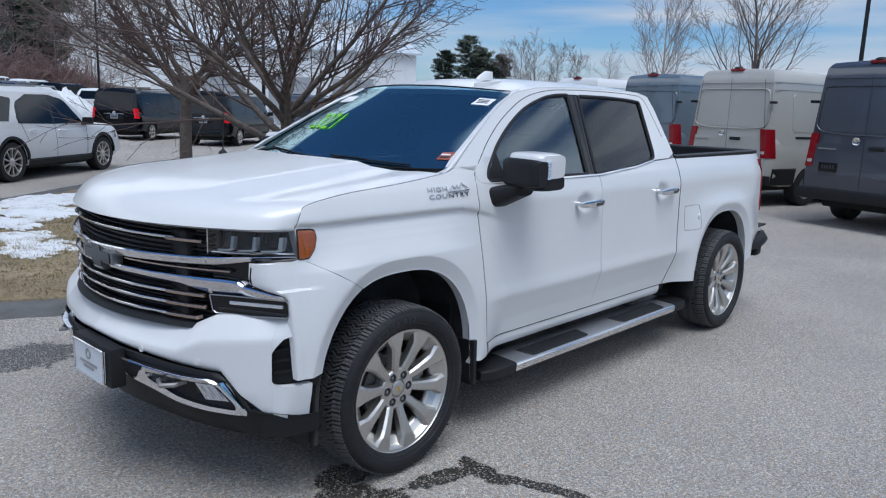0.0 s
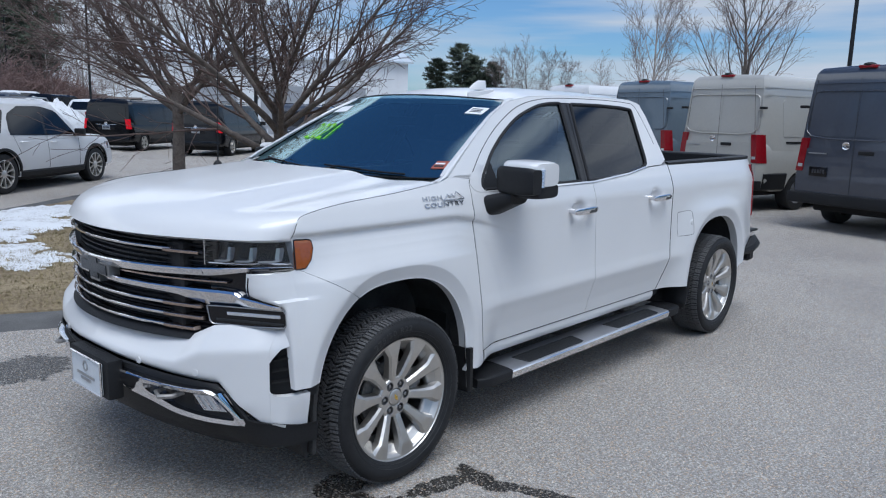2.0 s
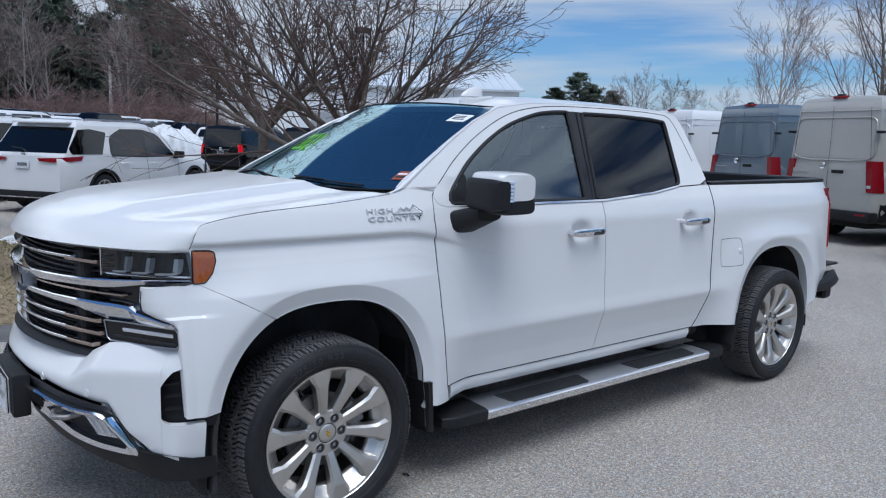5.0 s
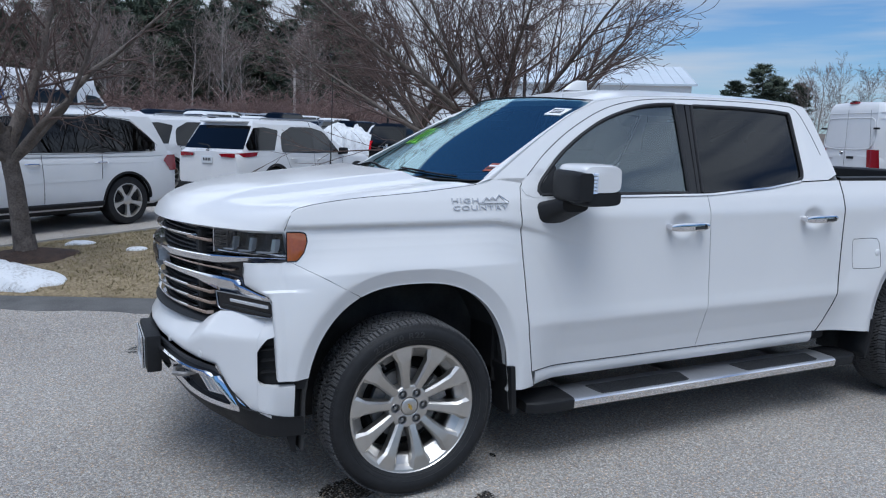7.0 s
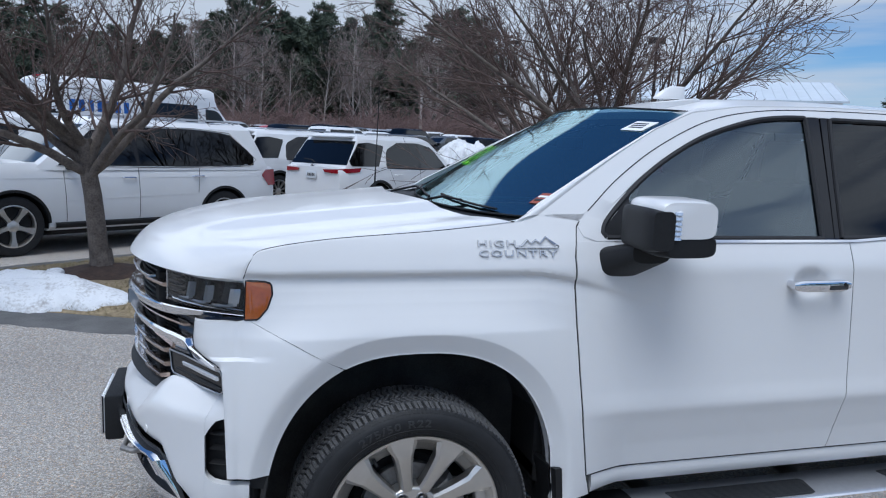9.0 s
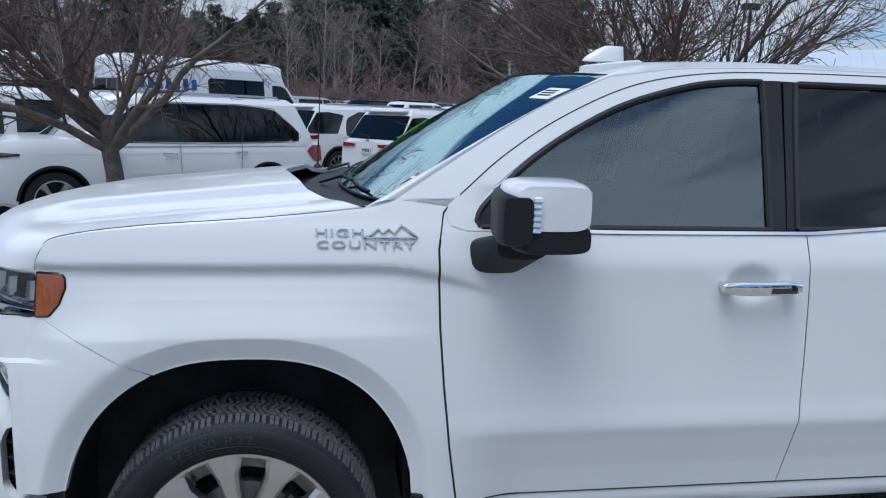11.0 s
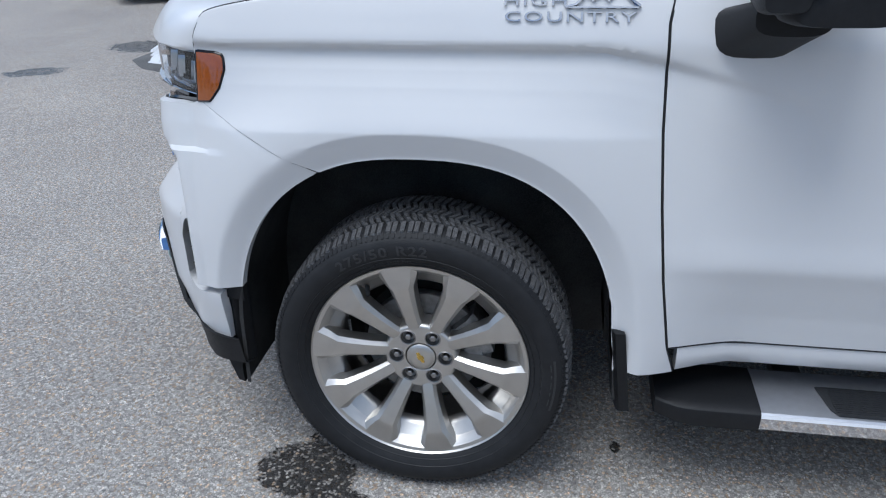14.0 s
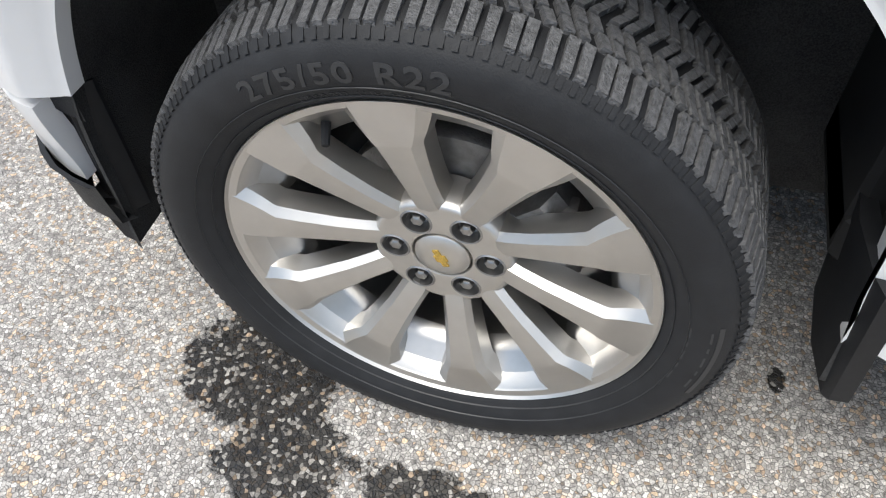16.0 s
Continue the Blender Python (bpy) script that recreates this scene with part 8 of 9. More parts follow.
BUSHY = dict(steps=[5, 10, 7, 5, 3], wander=[0.05, 0.11, 0.12, 0.14, 0.16], lift=[0.02, 0.03, 0.025, 0.02, 0.01], sides=[10, 7, 5, 3, 3], kids=[1, 9, 11, 9, 5], first=[0, 0.70, 0.16, 0.10, 0.15],
             angle=[0, 52, 42, 42, 40], shrink=[1, 2.35, 0.60, 0.52, 0.5], ratio=[1, 0.40, 0.44, 0.5, 0.6], taper=0.84, stem=0.25, thin=0.0028)
AIRY = dict(steps=[9, 7, 5, 4], wander=[0.05, 0.10, 0.14, 0.18], lift=[0.02, 0.06, 0.05, 0.04], sides=[7, 5, 3, 3], kids=[1, 22, 9, 5], first=[0, 0.22, 0.2, 0.2],
            angle=[0, 44, 40, 38], shrink=[1, 0.50, 0.55, 0.55], ratio=[1, 0.42, 0.5, 0.5], taper=0.85, stem=0.85, thin=0.012)
SHRUB = dict(steps=[4, 6, 5, 4], wander=[0.05, 0.12, 0.15, 0.2], lift=[0.0, 0.03, 0.03, 0.02], sides=[6, 4, 3, 3], kids=[1, 12, 10, 7], first=[0, 0.1, 0.2, 0.15],
             angle=[0, 52, 42, 40], shrink=[1, 2.4, 0.55, 0.5], ratio=[1, 0.5, 0.5, 0.5], taper=0.75, stem=0.75, thin=0.010)


def bare_tree(name, label, at, seed, spec, height, radius, lean=(0, 0, 1), mats=None, fork=1, group=""):
    root = thing(name, label, "tree", group, at=at)
    rng = random.Random(seed)
    wood, twigs = Mesher(), Mesher()
    limb(rng, lambda lv: wood if lv < 2 else twigs, Vector((0, 0, -0.08)), Vector(lean).normalized(), height, radius, 0, spec, height)
    if fork:  # flared foot of the trunk
        wood.tube([Vector((0, 0, -0.1)), Vector((0, 0, 0.05)), Vector((0, 0, 0.25))], [radius * 1.5, radius * 1.25, radius * 0.98], 10)
    a, b = mats or (bark, twig)
    wood.make("trunk", a, root)
    twigs.make("crown", b, root, "bare twigs without leaves")
    return root


def lawn_z(x, y):
    return surface_z(lawn, x, y)


bare_tree("ornamental_tree", "leafless ornamental tree with spreading branches in a mulch ring", pose(-1.91, 5.32, lawn_z(-1.91, 5.32), 0, 0, 40), 11, dict(BUSHY, kids=[1, 9, 12, 9, 5], ratio=[1, 0.60, 0.42, 0.5, 0.6], angle=[0, 55, 42, 42, 40], shrink=[1, 2.75, 0.6, 0.52, 0.5]), 1.5, 0.105, (-0.03, 0.0, 1), group="ornamental trees")
bare_tree("ornamental_tree", "leafless ornamental tree with a straight grey trunk", pose(4.75, 9.8, lawn_z(4.75, 9.8), 0, 0, 100), 23, dict(BUSHY, thin=0.005, kids=[1, 11, 11, 8, 5], ratio=[1, 0.52, 0.46, 0.5, 0.6], wander=[0.04, 0.08, 0.08, 0.10, 0.12], angle=[0, 50, 36, 36, 38], shrink=[1, 2.15, 0.60, 0.52, 0.5]), 2.0, 0.125, (0, 0, 1), group="ornamental trees")
big = dict(BUSHY, kids=[1, 14, 13, 9, 4], thin=0.0039, ratio=[1, 0.50, 0.44, 0.5, 0.6], shrink=[1, 3.0, 0.60, 0.52, 0.5], angle=[0, 54, 32, 34, 36], first=[0, 0.45, 0.14, 0.1, 0.15], wander=[0.05, 0.055, 0.06, 0.08, 0.10])
bare_tree("ornamental_tree", "many-stemmed leafless tree beside the pickup", pose(5.2, 7.1, lawn_z(5.2, 7.1), 0, 0, 10), 5, big, 1.75, 0.14, (0, 0, 1), group="ornamental trees")


def build_mulch():
    bm = bmesh.new()
    cx, cy = -1.91, 5.32
    rows = []
    for r, h in ((0.46, -0.01), (0.41, 0.02), (0.3, 0.045), (0.18, 0.07), (0.08, 0.085)):
        rows.append([(cx + r * (1 + 0.12 * math.sin(3 * a + 1)) * math.cos(a) * 1.15, cy + r * (1 + 0.1 * math.sin(5 * a)) * math.sin(a), lawn_z(cx + r * math.cos(a), cy + r * math.sin(a)) + h + 0.012 * noise.noise((r * 9, a * 4, 0))) for a in np.linspace(0, 2 * math.pi, 40, endpoint=False)])
    vs = grid(bm, rows, closed=True)
    bm.faces.new(vs[-1])
    tagged(finish("mulch_bed", bm, mulch), "ring of dark brown mulch round the trunk", "mulch", kind="structure")


build_mulch()


def snow_patch(outline, height, label, seed, on_lawn=True):
    """A lumpy melting sheet of snow with a ragged border."""
    o = resample(outline + outline[:1], 110, True)[:-1]
    c = o.mean(axis=0)
    bm = bmesh.new()
    rows = []
    for k, (s, h) in enumerate(((1.0, -0.02), (0.98, 0.15), (0.94, 0.35), (0.85, 0.62), (0.72, 0.82), (0.55, 0.95), (0.35, 1.0), (0.12, 1.0))):
        row = []
        for i, p in enumerate(o):
            q = c + (p - c) * s * (1 + 0.16 * noise.noise((p[0] * 3 + seed, p[1] * 3, 0)) + 0.12 * noise.noise((p[0] * 9, p[1] * 9, seed)))
            base = lawn_z(q[0], q[1]) if on_lawn else ground_z(q[0], q[1])
            row.append((q[0], q[1], base + height * h * (0.8 + (0.7 if on_lawn else 0.5) * noise.noise((q[0] * (2.2 if on_lawn else 0.9), q[1] * (2.2 if on_lawn else 0.9), seed)) + (0.25 if on_lawn else 0.22) * noise.noise((q[0] * (8 if on_lawn else 3), q[1] * (8 if on_lawn else 3), seed))) if h > 0 else base - 0.02))
        rows.append(row)
    vs = grid(bm, rows, closed=True)
    bm.faces.new(vs[-1])
    return tagged(finish("snow_patch", bm, snow_mat, angle=80), label, "snow", kind="stuff")


snow_patch([(-4.2, 4.9), (-3.7, 4.35), (-3.0, 4.2), (-2.3, 4.1), (-1.75, 4.05), (-1.5, 4.3), (-1.8, 4.6), (-2.3, 4.85), (-2.7, 5.3), (-3.2, 5.6), (-3.9, 5.5)], 0.16, "melting bank of old snow on the end of the lawn", 3.0)
def snow_sheet(x0, y0, x1, y1, height, label, seed, level=0.0):
    """Thin snow melted through in places, so that grass shows between the remains."""
    step = 0.05
    nx, ny = int((x1 - x0) / step), int((y1 - y0) / step)
    cx, cy = (x0 + x1) / 2, (y0 + y1) / 2

    def deep(x, y):
        edge = 1 - (((x - cx) / (x1 - cx)) ** 2 + ((y - cy) / (y1 - cy)) ** 2) ** 1.5
        return 0.55 * edge + 0.9 * noise.noise((x * 1.6, y * 1.6, seed)) + 0.55 * noise.noise((x * 5, y * 5, seed)) + 0.25 * noise.noise((x * 14, y * 14, seed)) - level

    bm = bmesh.new()
    vs = {}
    for i in range(nx + 1):
        for j in range(ny + 1):
            x, y = x0 + i * step, y0 + j * step
            d = deep(x, y)
            if d > -0.12 and in_poly(x, y, ISLAND):
                jx, jy = x + 0.02 * noise.noise((x * 20, y * 20, 1)), y + 0.02 * noise.noise((x * 20, y * 20, 2))
                vs[i, j] = bm.verts.new((jx, jy, lawn_z(x, y) - 0.012 + height * min(1.0, max(0.0, d + 0.12)) ** 0.6 * (1 + 0.35 * noise.noise((x * 11, y * 11, 3)))))
    for i, j in list(vs):
        q = [(i, j), (i + 1, j), (i + 1, j + 1), (i, j + 1)]
        if all(k in vs for k in q):
            bm.faces.new([vs[k] for k in q])
    bmesh.ops.delete(bm, geom=[v for v in bm.verts if not v.link_faces], context="VERTS")
    return tagged(finish("snow_patch", bm, snow_mat, angle=80), label, "snow", kind="stuff")


snow_sheet(0.0, 5.2, 3.4, 9.2, 0.06, "thin melting snow patches on brown grass", 7.0, 0.06)
snow_sheet(-0.6, 4.0, 1.2, 5.6, 0.03, "last thin crusts of snow on brown grass", 12.0, 0.42)
snow_patch([(-1.55, 5.9), (-1.3, 5.85), (-1.2, 6.0), (-1.4, 6.1)], 0.05, "small leftover lump of snow beside the trunk", 9.0)
snow_patch([(-0.9, 5.3), (-0.72, 5.25), (-0.65, 5.38), (-0.85, 5.42)], 0.03, "small leftover lump of snow on the grass", 14.0)
snow_patch([(-2.45, 5.1), (-2.3, 5.05), (-2.22, 5.18), (-2.38, 5.25)], 0.09, "small leftover lump of snow beside the trunk", 17.0)
snow_patch([(12.3 + 2.0 * math.cos(a), 36.5 + 1.4 * math.sin(a)) for a in np.linspace(0, 2 * math.pi, 9)[:-1]], 1.55, "dirty ploughed snow heap between parked cars", 27.0, False)
snow_patch([(5.2, 19.7), (5.9, 19.0), (6.9, 19.1), (7.5, 19.9), (7.3, 20.8), (6.3, 21.2), (5.4, 20.7)], 1.05, "tall ploughed heap of dirty snow", 21.0, False)


def grass_tufts():
    """Dry blades over the lawn's near part."""
    rng = random.Random(4)
    m = Mesher()
    while len(m.f) < 64000:
        x, y = rng.uniform(-3.6, 3.2), rng.uniform(2.9, 8.2)
        if not in_poly(x, y, ISLAND) or math.hypot(x + 1.93, y - 5.25) < 0.5:
            continue
        z = lawn_z(x, y)
        for _ in range(4):
            a = rng.uniform(0, 2 * math.pi)
            h = rng.uniform(0.012, 0.04)
            p = Vector((x + rng.gauss(0, 0.02), y + rng.gauss(0, 0.02), z))
            m.leaf(p, Vector((math.cos(a) * h * 0.9, math.sin(a) * h * 0.9, h * 0.8)), Vector((-math.sin(a), math.cos(a), 0)) * 0.0035)
    me = bpy.data.meshes.new("grass_blades")
    me.from_pydata([tuple(p) for p in m.v], [], m.f)
    me.materials.append(grass_blade)
    return tagged(new("grass_blades", me), "short dry straw-coloured blades of winter grass", "grass", kind="stuff")


grass_tufts()

needle = material("dark pine needles", (0.11, 0.135, 0.09), 0.8, second=(0.035, 0.05, 0.038), scale=3.0, stain=0.6)
pine_bark = material("pine bark", (0.11, 0.085, 0.07), 0.95, vary=0.35, scale=10, stain=2)
far_wood = material("pale grey far branches", (0.36, 0.32, 0.29), 0.9, vary=0.3, scale=3)
far_twig = material("brown far twigs", (0.23, 0.185, 0.17), 0.9, vary=0.3, scale=2)
red_shrub = material("reddish brown shrub twigs", (0.21, 0.14, 0.127), 0.9, vary=0.3, scale=2)


def pine(seed, height, at, label="tall dark pine in the woods", bare=0.25, spread=0.26):
    root = thing("pine_tree", label, "tree", "far woods", at=at)
    rng = random.Random(seed)
    wood, crown = Mesher(), Mesher()
    lean = Vector((rng.gauss(0, 0.02), rng.gauss(0, 0.02), 1))
    pts = [lean * (height * k / 8) for k in range(9)]
    wood.tube(pts, [0.22 * (1 - k / 8.6) * height / 15 for k in range(9)], 7)
    whorls = 26
    for i in range(whorls):
        t = bare + (1 - bare) * (i + rng.random() * 0.8) / whorls
        reach = height * spread * (1.04 - t) ** 0.45 * (0.55 + 0.45 * min(1, (t - bare) * 5)) * rng.uniform(0.35, 1.15)
        for k in range(rng.randint(4, 6)):
            a = rng.uniform(0, 2 * math.pi)
            start = lean * (height * t)
            tip = start + Vector((math.cos(a) * reach, math.sin(a) * reach, reach * rng.uniform(-0.05, 0.35)))
            wood.tube([start, (start + tip) / 2 + Vector((0, 0, -0.05 * reach)), tip], [0.035, 0.025, 0.012], 3)
            for q in range(9):
                f = rng.uniform(0.3, 1.05)
                c = start.lerp(tip, f) + Vector((rng.gauss(0, 0.12), rng.gauss(0, 0.12), rng.gauss(0, 0.10))) * height * 0.05
                for _ in range(9):
                    d = Vector((rng.gauss(0, 1), rng.gauss(0, 1), rng.gauss(0.5, 0.7))).normalized() * rng.uniform(0.28, 0.62)
                    crown.leaf(c + d * 0.2, d, d.orthogonal().normalized() * rng.uniform(0.04, 0.085))
    wood.make("trunk", pine_bark, root)
    crown.make("crown", needle, root, "ragged dark green needle crown")
    return root


def at_far(az, dist, turn=0.0, scale=1.0):
    """A pose on the far ground by compass angle and distance."""
    x, y = dist * math.cos(radians(az)), dist * math.sin(radians(az))
    return pose(x, y, ground_z(x, y) - 0.05, 0, 0, turn) @ Matrix.Scale(scale, 4)


def place(ob, m):
    """A copy at a scaled pose."""
    loc, rot, sc = m.decompose()
    c = copy_thing(ob, Matrix.LocRotScale(loc, rot, None))
    c.scale = sc
    return c


rng_far = random.Random(77)
pines = [pine(31, 15.5, at_far(79, 88)), pine(32, 14.5, at_far(83.5, 92)), pine(33, 13.0, at_far(75.5, 90), bare=0.2), pine(34, 10.2, at_far(40.4, 96), "dark round-topped pine on the skyline", 0.12, 0.34)]
place(pines[3], at_far(39.6, 98, 60, 0.86))
place(pines[3], at_far(38.2, 99, 130, 0.80))
place(pines[3], at_far(42.4, 99, 200, 0.82))
for k in range(92):
    az = 70.5 + 47 * (k + rng_far.uniform(-0.5, 0.5)) / 92
    tall = 1.12 if 71 < az < 96 else 0.92
    place(pines[rng_far.randint(0, 2)], at_far(az, rng_far.uniform(84, 112), rng_far.uniform(0, 360), tall * rng_far.uniform(0.72, 1.1)))
far_trees = [bare_tree("bare_tree", "tall leafless tree at the edge of the woods", at_far(81, 76), 41, AIRY, 11.0, 0.14, mats=(far_wood, far_twig), fork=0, group="far woods"),
             bare_tree("bare_tree", "tall leafless tree at the edge of the woods", at_far(88, 78), 42, AIRY, 10.0, 0.12, mats=(far_wood, far_twig), fork=0, group="far woods")]
for k in range(70):
    az = 56 + 60 * (k + rng_far.uniform(-0.5, 0.5)) / 70
    place(far_trees[k % 2], at_far(az, rng_far.uniform(72, 100), rng_far.uniform(0, 360), rng_far.uniform(0.6, 1.1) * (0.72 if az < 68 else 1.0)))
for az, d, sc in ((36.6, 92, 0.86), (35.2, 95, 0.80), (33.6, 92, 0.84), (32.2, 96, 0.76), (37.6, 98, 0.75), (29.9, 90, 0.66)):
    place(far_trees[rng_far.randint(0, 1)], at_far(az, d, rng_far.uniform(0, 360), sc))
wide = dict(AIRY, kids=[1, 24, 12, 6], first=[0, 0.14, 0.15, 0.15], angle=[0, 34, 32, 32], shrink=[1, 0.70, 0.5, 0.5], thin=0.008, lift=[0.02, 0.09, 0.06, 0.04])
bare_tree("bare_tree", "leafless street tree behind the tall vans", at_far(24.6, 44), 51, wide, 8.6, 0.12, mats=(far_wood, far_twig), fork=0, group="street trees")
bare_tree("bare_tree", "leafless street tree behind the tall vans", at_far(17.2, 38), 52, wide, 8.8, 0.16, mats=(bark, far_twig), fork=0, group="street trees")
shrubs = [bare_tree("bare_shrub", "reddish brown leafless shrub at the wood's edge", at_far(83.6, 62), 61, SHRUB, 1.2, 0.10, mats=(red_shrub, red_shrub), fork=0, group="wood edge shrubs"),
          bare_tree("bare_shrub", "reddish brown leafless shrub at the wood's edge", at_far(78, 64), 62, SHRUB, 1.3, 0.10, mats=(red_shrub, red_shrub), fork=0, group="wood edge shrubs")]
for k in range(58):
    az = 68 + 42 * (k + rng_far.uniform(-0.4, 0.4)) / 58
    place(shrubs[k % 2], at_far(az, rng_far.uniform(62, 74), rng_far.uniform(0, 360), rng_far.uniform(0.7, 1.5)))

# woods on the far side of the lot, behind the walk, which the vans' doors and the glass mirror
for k in range(84):
    az = 138 + 214 * (k + rng_far.uniform(-0.45, 0.45)) / 84
    place(pines[rng_far.randint(0, 2)], at_far(az, rng_far.uniform(58, 84), rng_far.uniform(0, 360), rng_far.uniform(0.62, 1.05)))

# wooded ground and a low ridge that close the lot
leaf_litter = material("brown leaf litter", (0.14, 0.105, 0.08), 0.95, second=(0.06, 0.048, 0.04), scale=2.0, stain=0.3)


def build_wood_floor():
    bm = bmesh.new()
    rows = []
    for d, h in ((70, -0.1), (78, 0.3), (95, 0.9), (120, 4.0), (150, 6.5), (220, 7.0)):
        rows.append([(d * math.cos(radians(a)), d * math.sin(radians(a)), ground_z(d * math.cos(radians(a)), d * math.sin(radians(a))) + h * (0.30 + 0.70 * smooth01((a - 66) / 6.0)) * (1 + 0.1 * math.sin(a * 0.9))) for a in np.linspace(4, 200, 90)])
    grid(bm, rows)
    tagged(finish("backdrop", bm, leaf_litter), "brown wooded ground rising behind the parking lot", "woodland ground", kind="structure")


build_wood_floor()

# ---- white building with a pale metal roof ----
wall_paint = material("white metal cladding", (0.74, 0.75, 0.76), 0.5, vary=0.04, scale=2.0, stain=0.4)
roof_metal = material("pale blue grey metal roof", (0.50, 0.55, 0.60), 0.4, vary=0.06, scale=2.0, stain=0.4)
door_grey = material("grey roller door", (0.33, 0.34, 0.36), 0.5, vary=0.06, scale=8)


def building():
    a, b = Vector((19.6, 41.4)), Vector((33.0, 32.0))
    along = (b - a).normalized()
    back = Vector((-along.y, along.x))
    if back.y < 0:
        back = -back
    L, D, H, R = (b - a).length, 14.0, 4.7, 6.35
    z0 = 0.3
    m = Matrix(((along.x, back.x, 0, a.x), (along.y, back.y, 0, a.y), (0, 0, 1, z0), (0, 0, 0, 1)))
    root = thing("warehouse", "long white warehouse with pale metal roof beyond the vans", "building", at=m)
    bm = bmesh.new()
    box(bm, (0, 0, -0.6), (L, 0.25, H))
    part("wall", bm, wall_paint, root)
    bm = bmesh.new()
    box(bm, (0, D - 0.25, -0.6), (L, D, H))
    part("wall", bm, wall_paint, root)
    for x in (0.0, L - 0.25):
        bm = bmesh.new()
        extruded(bm, [(x, 0.25, -0.6), (x, D - 0.25, -0.6), (x, D - 0.25, H), (x, D / 2, R - 0.1), (x, 0.25, H)], (0.25, 0, 0))
        part("gable_wall", bm, wall_paint, root)
    for y0, y1 in ((-0.35, D / 2), (D + 0.35, D / 2)):
        bm = bmesh.new()
        h0 = H - 0.05
        extruded(bm, [(-0.3, y0, h0), (L + 0.3, y0, h0), (L + 0.3, y1, R), (-0.3, y1, R)], (0, 0, 0.12))
        rf = part("roof", bm, roof_metal, root)
        for k in range(28):
            x = -0.25 + (L + 0.5) * k / 27
            bm = bmesh.new()
            tube(bm, [(x, y0, h0 + 0.13), (x, y1, R + 0.13)], 0.03, 4)
            part("roof_seam", bm, roof_metal, rf)
    for x in (3.0, 7.0, 11.0):
        bm = bmesh.new()
        box(bm, (x, -0.04, 0.0), (x + 2.6, 0.02, 3.0))
        d = part("roller_door", bm, door_grey, root)
        for k in range(6):
            bm = bmesh.new()
            box(bm, (x, -0.055, 0.45 * (k + 1)), (x + 2.6, -0.04, 0.45 * (k + 1) + 0.03))
            part("door_rib", bm, door_grey, d)
    for k in range(12):
        bm = bmesh.new()
        x = L * (k + 0.5) / 12
        box(bm, (x, -0.03, 3.1), (x + 0.05, 0.0, H - 0.05))
        part("wall_rib", bm, wall_paint, root)


building()


def lamp_post(x, y, h, label, head=True):
    root = thing("lamp_post", label, "lamp post", "lot lamp posts", at=pose(x, y, ground_z(x, y)))
    bm = bmesh.new()
    tube(bm, [(0, 0, -0.1), (0, 0, h * 0.5), (0, 0, h)], [0.085, 0.07, 0.055], 8)
    part("pole", bm, plastic_black, root)
    bm = bmesh.new()
    lathe(bm, [(0.0, -0.1), (0.22, -0.1), (0.22, 0.45), (0.20, 0.5), (0.0, 0.5)], 20, "z")
    part("concrete_base", bm, material("grey concrete", (0.4, 0.39, 0.37), 0.9, vary=0.15, scale=10, bump=0.3), root)
    if head:
        bm = bmesh.new()
        box(bm, (-0.30, -0.16, h - 0.02), (0.30, 0.16, h + 0.22), 0.03, 2)
        hd = part("lamp_head", bm, plastic_black, root, "dark box lamp head")
        bm = bmesh.new()
        box(bm, (-0.24, -0.12, h - 0.04), (0.24, 0.12, h - 0.022))
        part("lamp_glass", bm, plate_white, hd)


lamp_post(15.6, 23.4, 5.9, "black lot lamp post with a box head")
lamp_post(17.4, 43.5, 8.0, "slim black lamp post far across the lot")
lamp_post(27.0, 4.2, 10.5, "tall black lamp post behind the tall vans")
lamp_post(23.5, 76.0, 8.5, "slim black lamp post near the woods")
bm = bmesh.new()
px_, py_ = 68 * math.cos(radians(75.6)), 68 * math.sin(radians(75.6))
tube(bm, [(px_, py_, ground_z(px_, py_) - 0.2), (px_, py_, ground_z(px_, py_) + 6.0)], [0.16, 0.11], 8)
tagged(finish("utility_pole", bm, far_wood), "weathered wooden utility pole at the wood's edge", "utility pole")


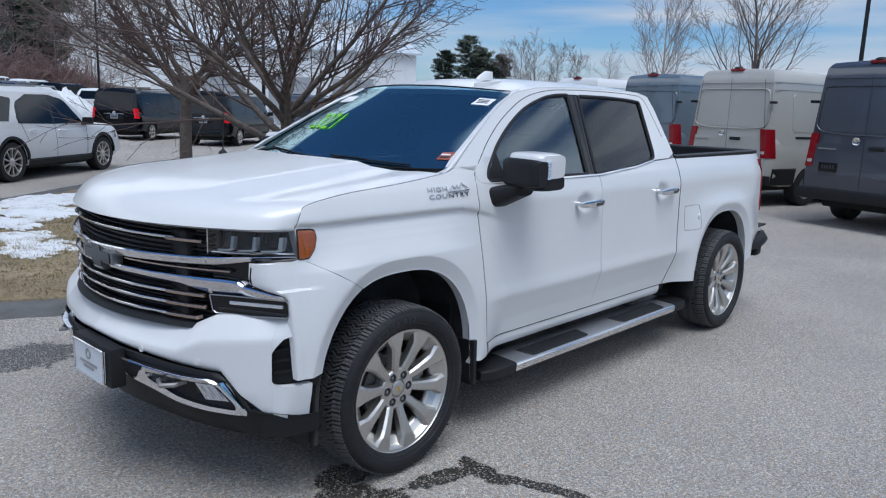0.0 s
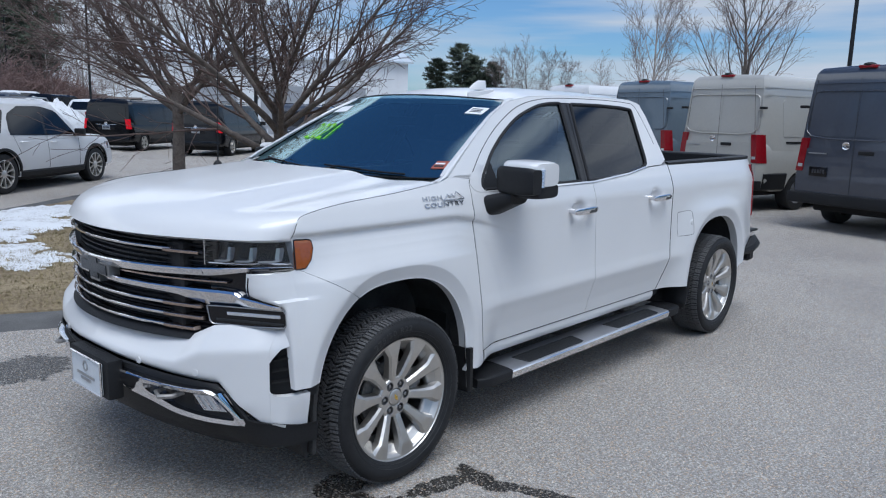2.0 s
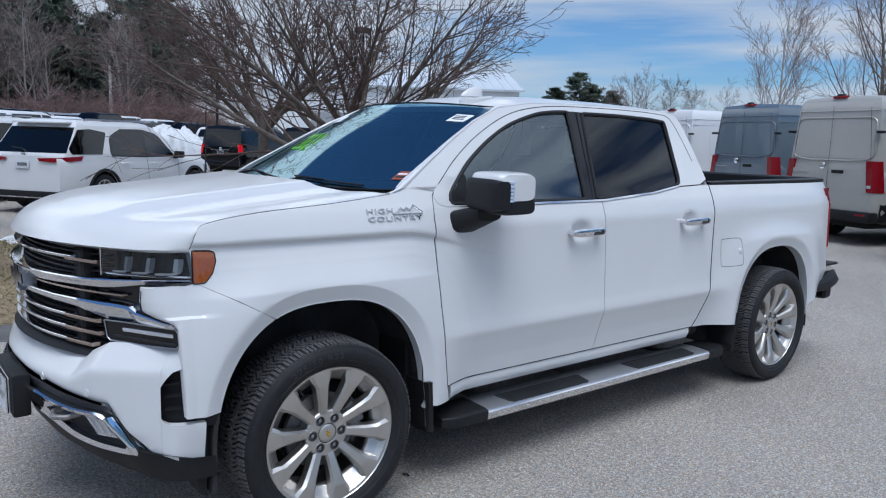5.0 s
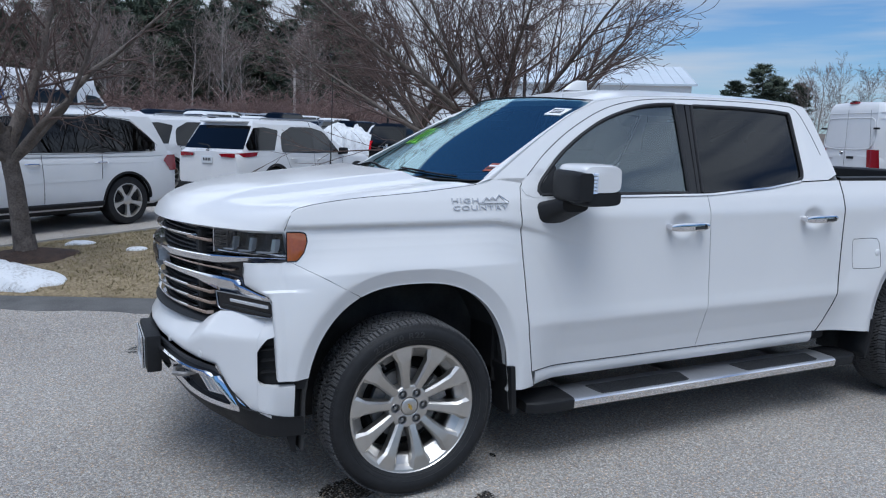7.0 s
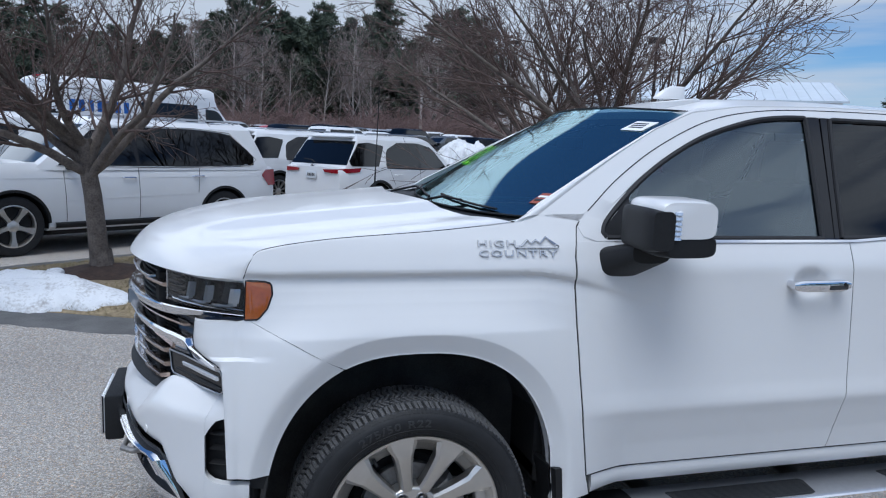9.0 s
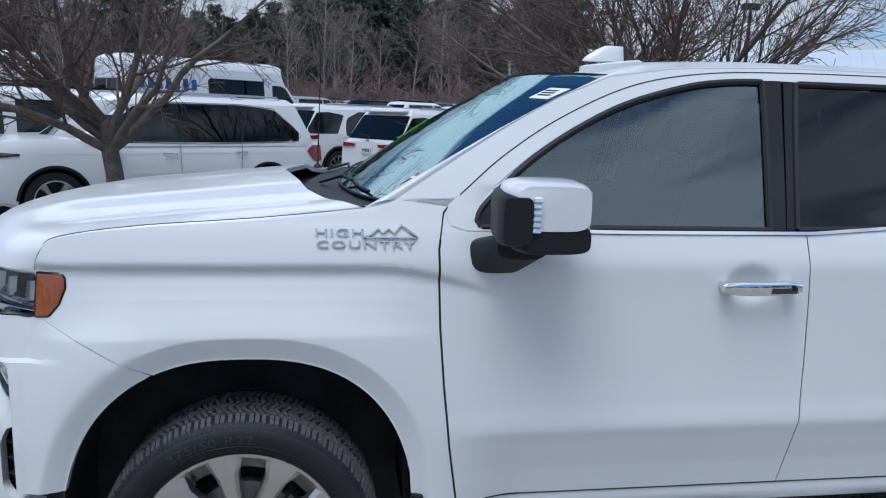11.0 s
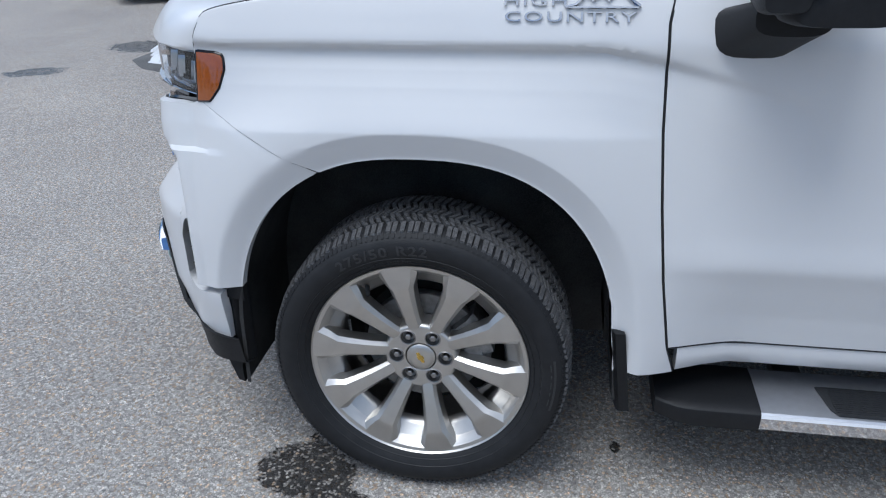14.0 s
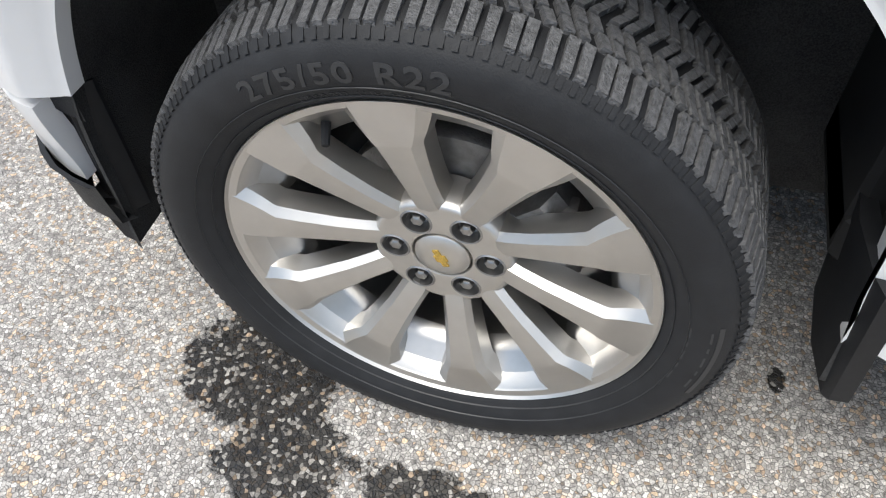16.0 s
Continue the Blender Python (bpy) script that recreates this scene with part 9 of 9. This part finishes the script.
# ---- rows of distant parked cars ----
def small_car(at, paint, label, kind, group="far parked cars"):
    root = thing("car", label, "car", group, at=at)
    if kind == "sedan":
        S = Shape(L=4.65, W=1.80, H=1.45, low=0.26, taper=0.16, round_back=0.8, tumble=0.22, nose_drop=0.10, tail_drop=0.06, wheel_r=0.325, axle_f=1.40, axle_r=-1.32,
                  belt_line=[(-2.35, 0.96), (-1.4, 0.98), (0.9, 0.90), (1.6, 0.84), (2.1, 0.76), (2.32, 0.66)], ws_low=(1.05, 0.90), ws_top=(0.25, 1.38), rw_low=(-1.75, 0.96), rw_top=(-1.0, 1.38))
    else:
        S = Shape(L=4.70, W=1.86, H=1.70, low=0.30, taper=0.15, round_back=0.7, tumble=0.20, nose_drop=0.10, tail_drop=0.04, wheel_r=0.36, axle_f=1.42, axle_r=-1.38,
                  belt_line=[(-2.4, 1.06), (-1.2, 1.05), (0.9, 1.0), (1.6, 0.97), (2.1, 0.88), (2.34, 0.74)], ws_low=(1.12, 1.0), ws_top=(0.38, 1.62), rw_low=(-2.20, 1.04), rw_top=(-1.80, 1.62))
    vehicle(S, paint, root, "five")
    b, t = S.ws_low[1] + 0.05, S.ws_top[1] - 0.05
    back = S.back(t) + 0.12
    for s in (-1, 1):
        side_pane(S, root, s, [(S.front(b) - 0.25, b), (S.front(t) - 0.12, t), (-0.10, t + 0.01), (-0.12, b)], glass_dark)
        side_pane(S, root, s, [(-0.20, b), (-0.18, t + 0.01), (back, t), (S.back(b) + 0.35, b + 0.08), (S.back(b) + 0.4, b)], glass_dark)
        bm = bmesh.new()
        rows = [[S.side(s, -S.L / 2 + 0.3, z, 0.006), (-S.L / 2 - 0.005, s * 0.68, z), (-S.L / 2 - 0.005, s * 0.5, z), (-S.L / 2 + 0.25, s * 0.55, z)] for z in (b - 0.22, b - 0.12, b - 0.05)]
        grid(bm, rows, closed=True, cap=True)
        part("tail_lamp", bm, red_lens, root)
        bm = bmesh.new()
        rows = [[S.side(s, S.L / 2 - 0.45, z, 0.006), (S.L / 2 + 0.0, s * 0.62, z), (S.L / 2 + 0.0, s * 0.42, z), (S.L / 2 - 0.4, s * 0.55, z)] for z in (S.low + 0.34, S.low + 0.42, S.low + 0.48)]
        grid(bm, rows, closed=True, cap=True)
        part("headlamp", bm, lamp_white, root)
    end_pane(S, root, True, -0.68, 0.68, b, t, glass_sky, squeeze=0.12)
    end_pane(S, root, False, -0.62, 0.62, b + 0.05, t, glass_dark, name="rear_window", squeeze=0.12)
    simple_part(root, "grille", (S.L / 2 - 0.08, -0.38, S.low + 0.18), (S.L / 2 + 0.012, 0.38, S.low + 0.40), plastic_gloss, 0.02)
    wing_mirrors(S, root, S.front(b) - 0.35, b - 0.02, paint)
    return root


colours = [("white", paint_car_white), ("silver", material("silver car paint", (0.48, 0.49, 0.50), 0.3, 0.5, vary=0.04, coat=0.6)), ("black", paint_black), ("red", material("red car paint", (0.35, 0.02, 0.02), 0.3, vary=0.06, coat=0.6)),
           ("grey", material("grey car paint", (0.12, 0.125, 0.13), 0.3, 0.3, vary=0.06, coat=0.6)), ("blue", material("blue car paint", (0.03, 0.07, 0.17), 0.3, 0.2, vary=0.06, coat=0.6))]
stock = {}
rng_cars = random.Random(9)


def park(u, n, heading, colour, kind):
    x, y = bay(u, n)
    m = facing(x, y, heading)
    key = (colour, kind)
    if key not in stock:
        stock[key] = small_car(m, dict(colours)[colour], f"{colour} {'saloon car' if kind == 'sedan' else 'SUV'} in a distant parking row", kind)
    else:
        copy_thing(stock[key], m)


# beside the two nearest SUVs
x_, y_ = bay(7.95 + 2.3, -12.15)
copy_of = mid_suv(facing(x_, y_, ROW))
copy_of["label"] = "white SUV parked next to another white SUV"
rv = panel_van(facing(*bay(8.15, -15.3), ROW), paint_car_white, "white high-roof passenger van with blue lettering", True, glass_dark)
rv_shape = Shape(L=5.93, W=2.02, H=2.72, low=0.38, taper=0.10, round_back=0.25, tumble=0.13, nose_drop=0.10, tail_drop=0.0, wheel_r=0.36, axle_f=1.95, axle_r=-1.72,
                 belt_line=[(-2.97, 1.28), (1.5, 1.25), (2.2, 1.20), (2.7, 1.05), (2.96, 0.86)], ws_low=(2.18, 1.22), ws_top=(1.30, 2.35), rw_low=(-2.955, 1.28), rw_top=(-2.86, 2.6))
for sgn in (-1, 1):
    side_pane(rv_shape, rv, sgn, [(0.68, 1.60), (0.68, 2.28), (-0.85, 2.28), (-0.85, 1.60)], glass_dark, 0.014)
    side_pane(rv_shape, rv, sgn, [(1.78, 1.45), (1.32, 2.12), (1.20, 2.18), (0.92, 2.2), (0.92, 1.45)], glass_mid, 0.014)
    bm = bmesh.new()  # writing that cannot be read, as plain bars
    for k in range(7):
        x = -1.15 - 0.21 * k
        box(bm, (x - 0.13, 0.0, 1.97), (x, 0.004, 2.22))
    for v in bm.verts:
        v.co.y = sgn * (1.01 - 0.13 * (v.co.z - 1.25) / 1.4 * 0.95 - 0.03)
    part("lettering", bm, material("blue vinyl lettering", (0.03, 0.16, 0.55), 0.5), rv, "blue vinyl lettering")
for u, n, kind in ((2.4, -14.6, 0), (1.6, -18.0, 1), (1.2, -21.2, 1)):
    panel_van(facing(*bay(u, n), ROW + 180), paint_car_white, "white van in the row behind the long SUV" if not kind else "tall white van in the row behind the long SUV", bool(kind), glass_dark)
for n in (-18.8, -21.6, -24.4, -27.2, -30.0):
    park(10.2, n, ROW, rng_cars.choice(["white", "silver", "grey", "white"]), rng_cars.choice(["sedan", "suv"]))
for u in (24.0, 29.5, 40.0, 45.5, 57.0, 62.5):
    for k in range(15):
        n = -24.5 - 2.95 * k + rng_cars.uniform(-0.2, 0.2)
        x, y = bay(u, n)
        az = math.degrees(math.atan2(y + 3.5, x + 1.5))
        if not 62 < az < 106 or math.hypot(x, y) > 72 or rng_cars.random() < 0.08:
            continue
        park(u, n, ROW + (0 if round(u) % 2 == 0 else 180), rng_cars.choice(["white", "silver", "black", "red", "grey", "blue", "grey", "black", "white"]), rng_cars.choice(["sedan", "suv", "suv"]))
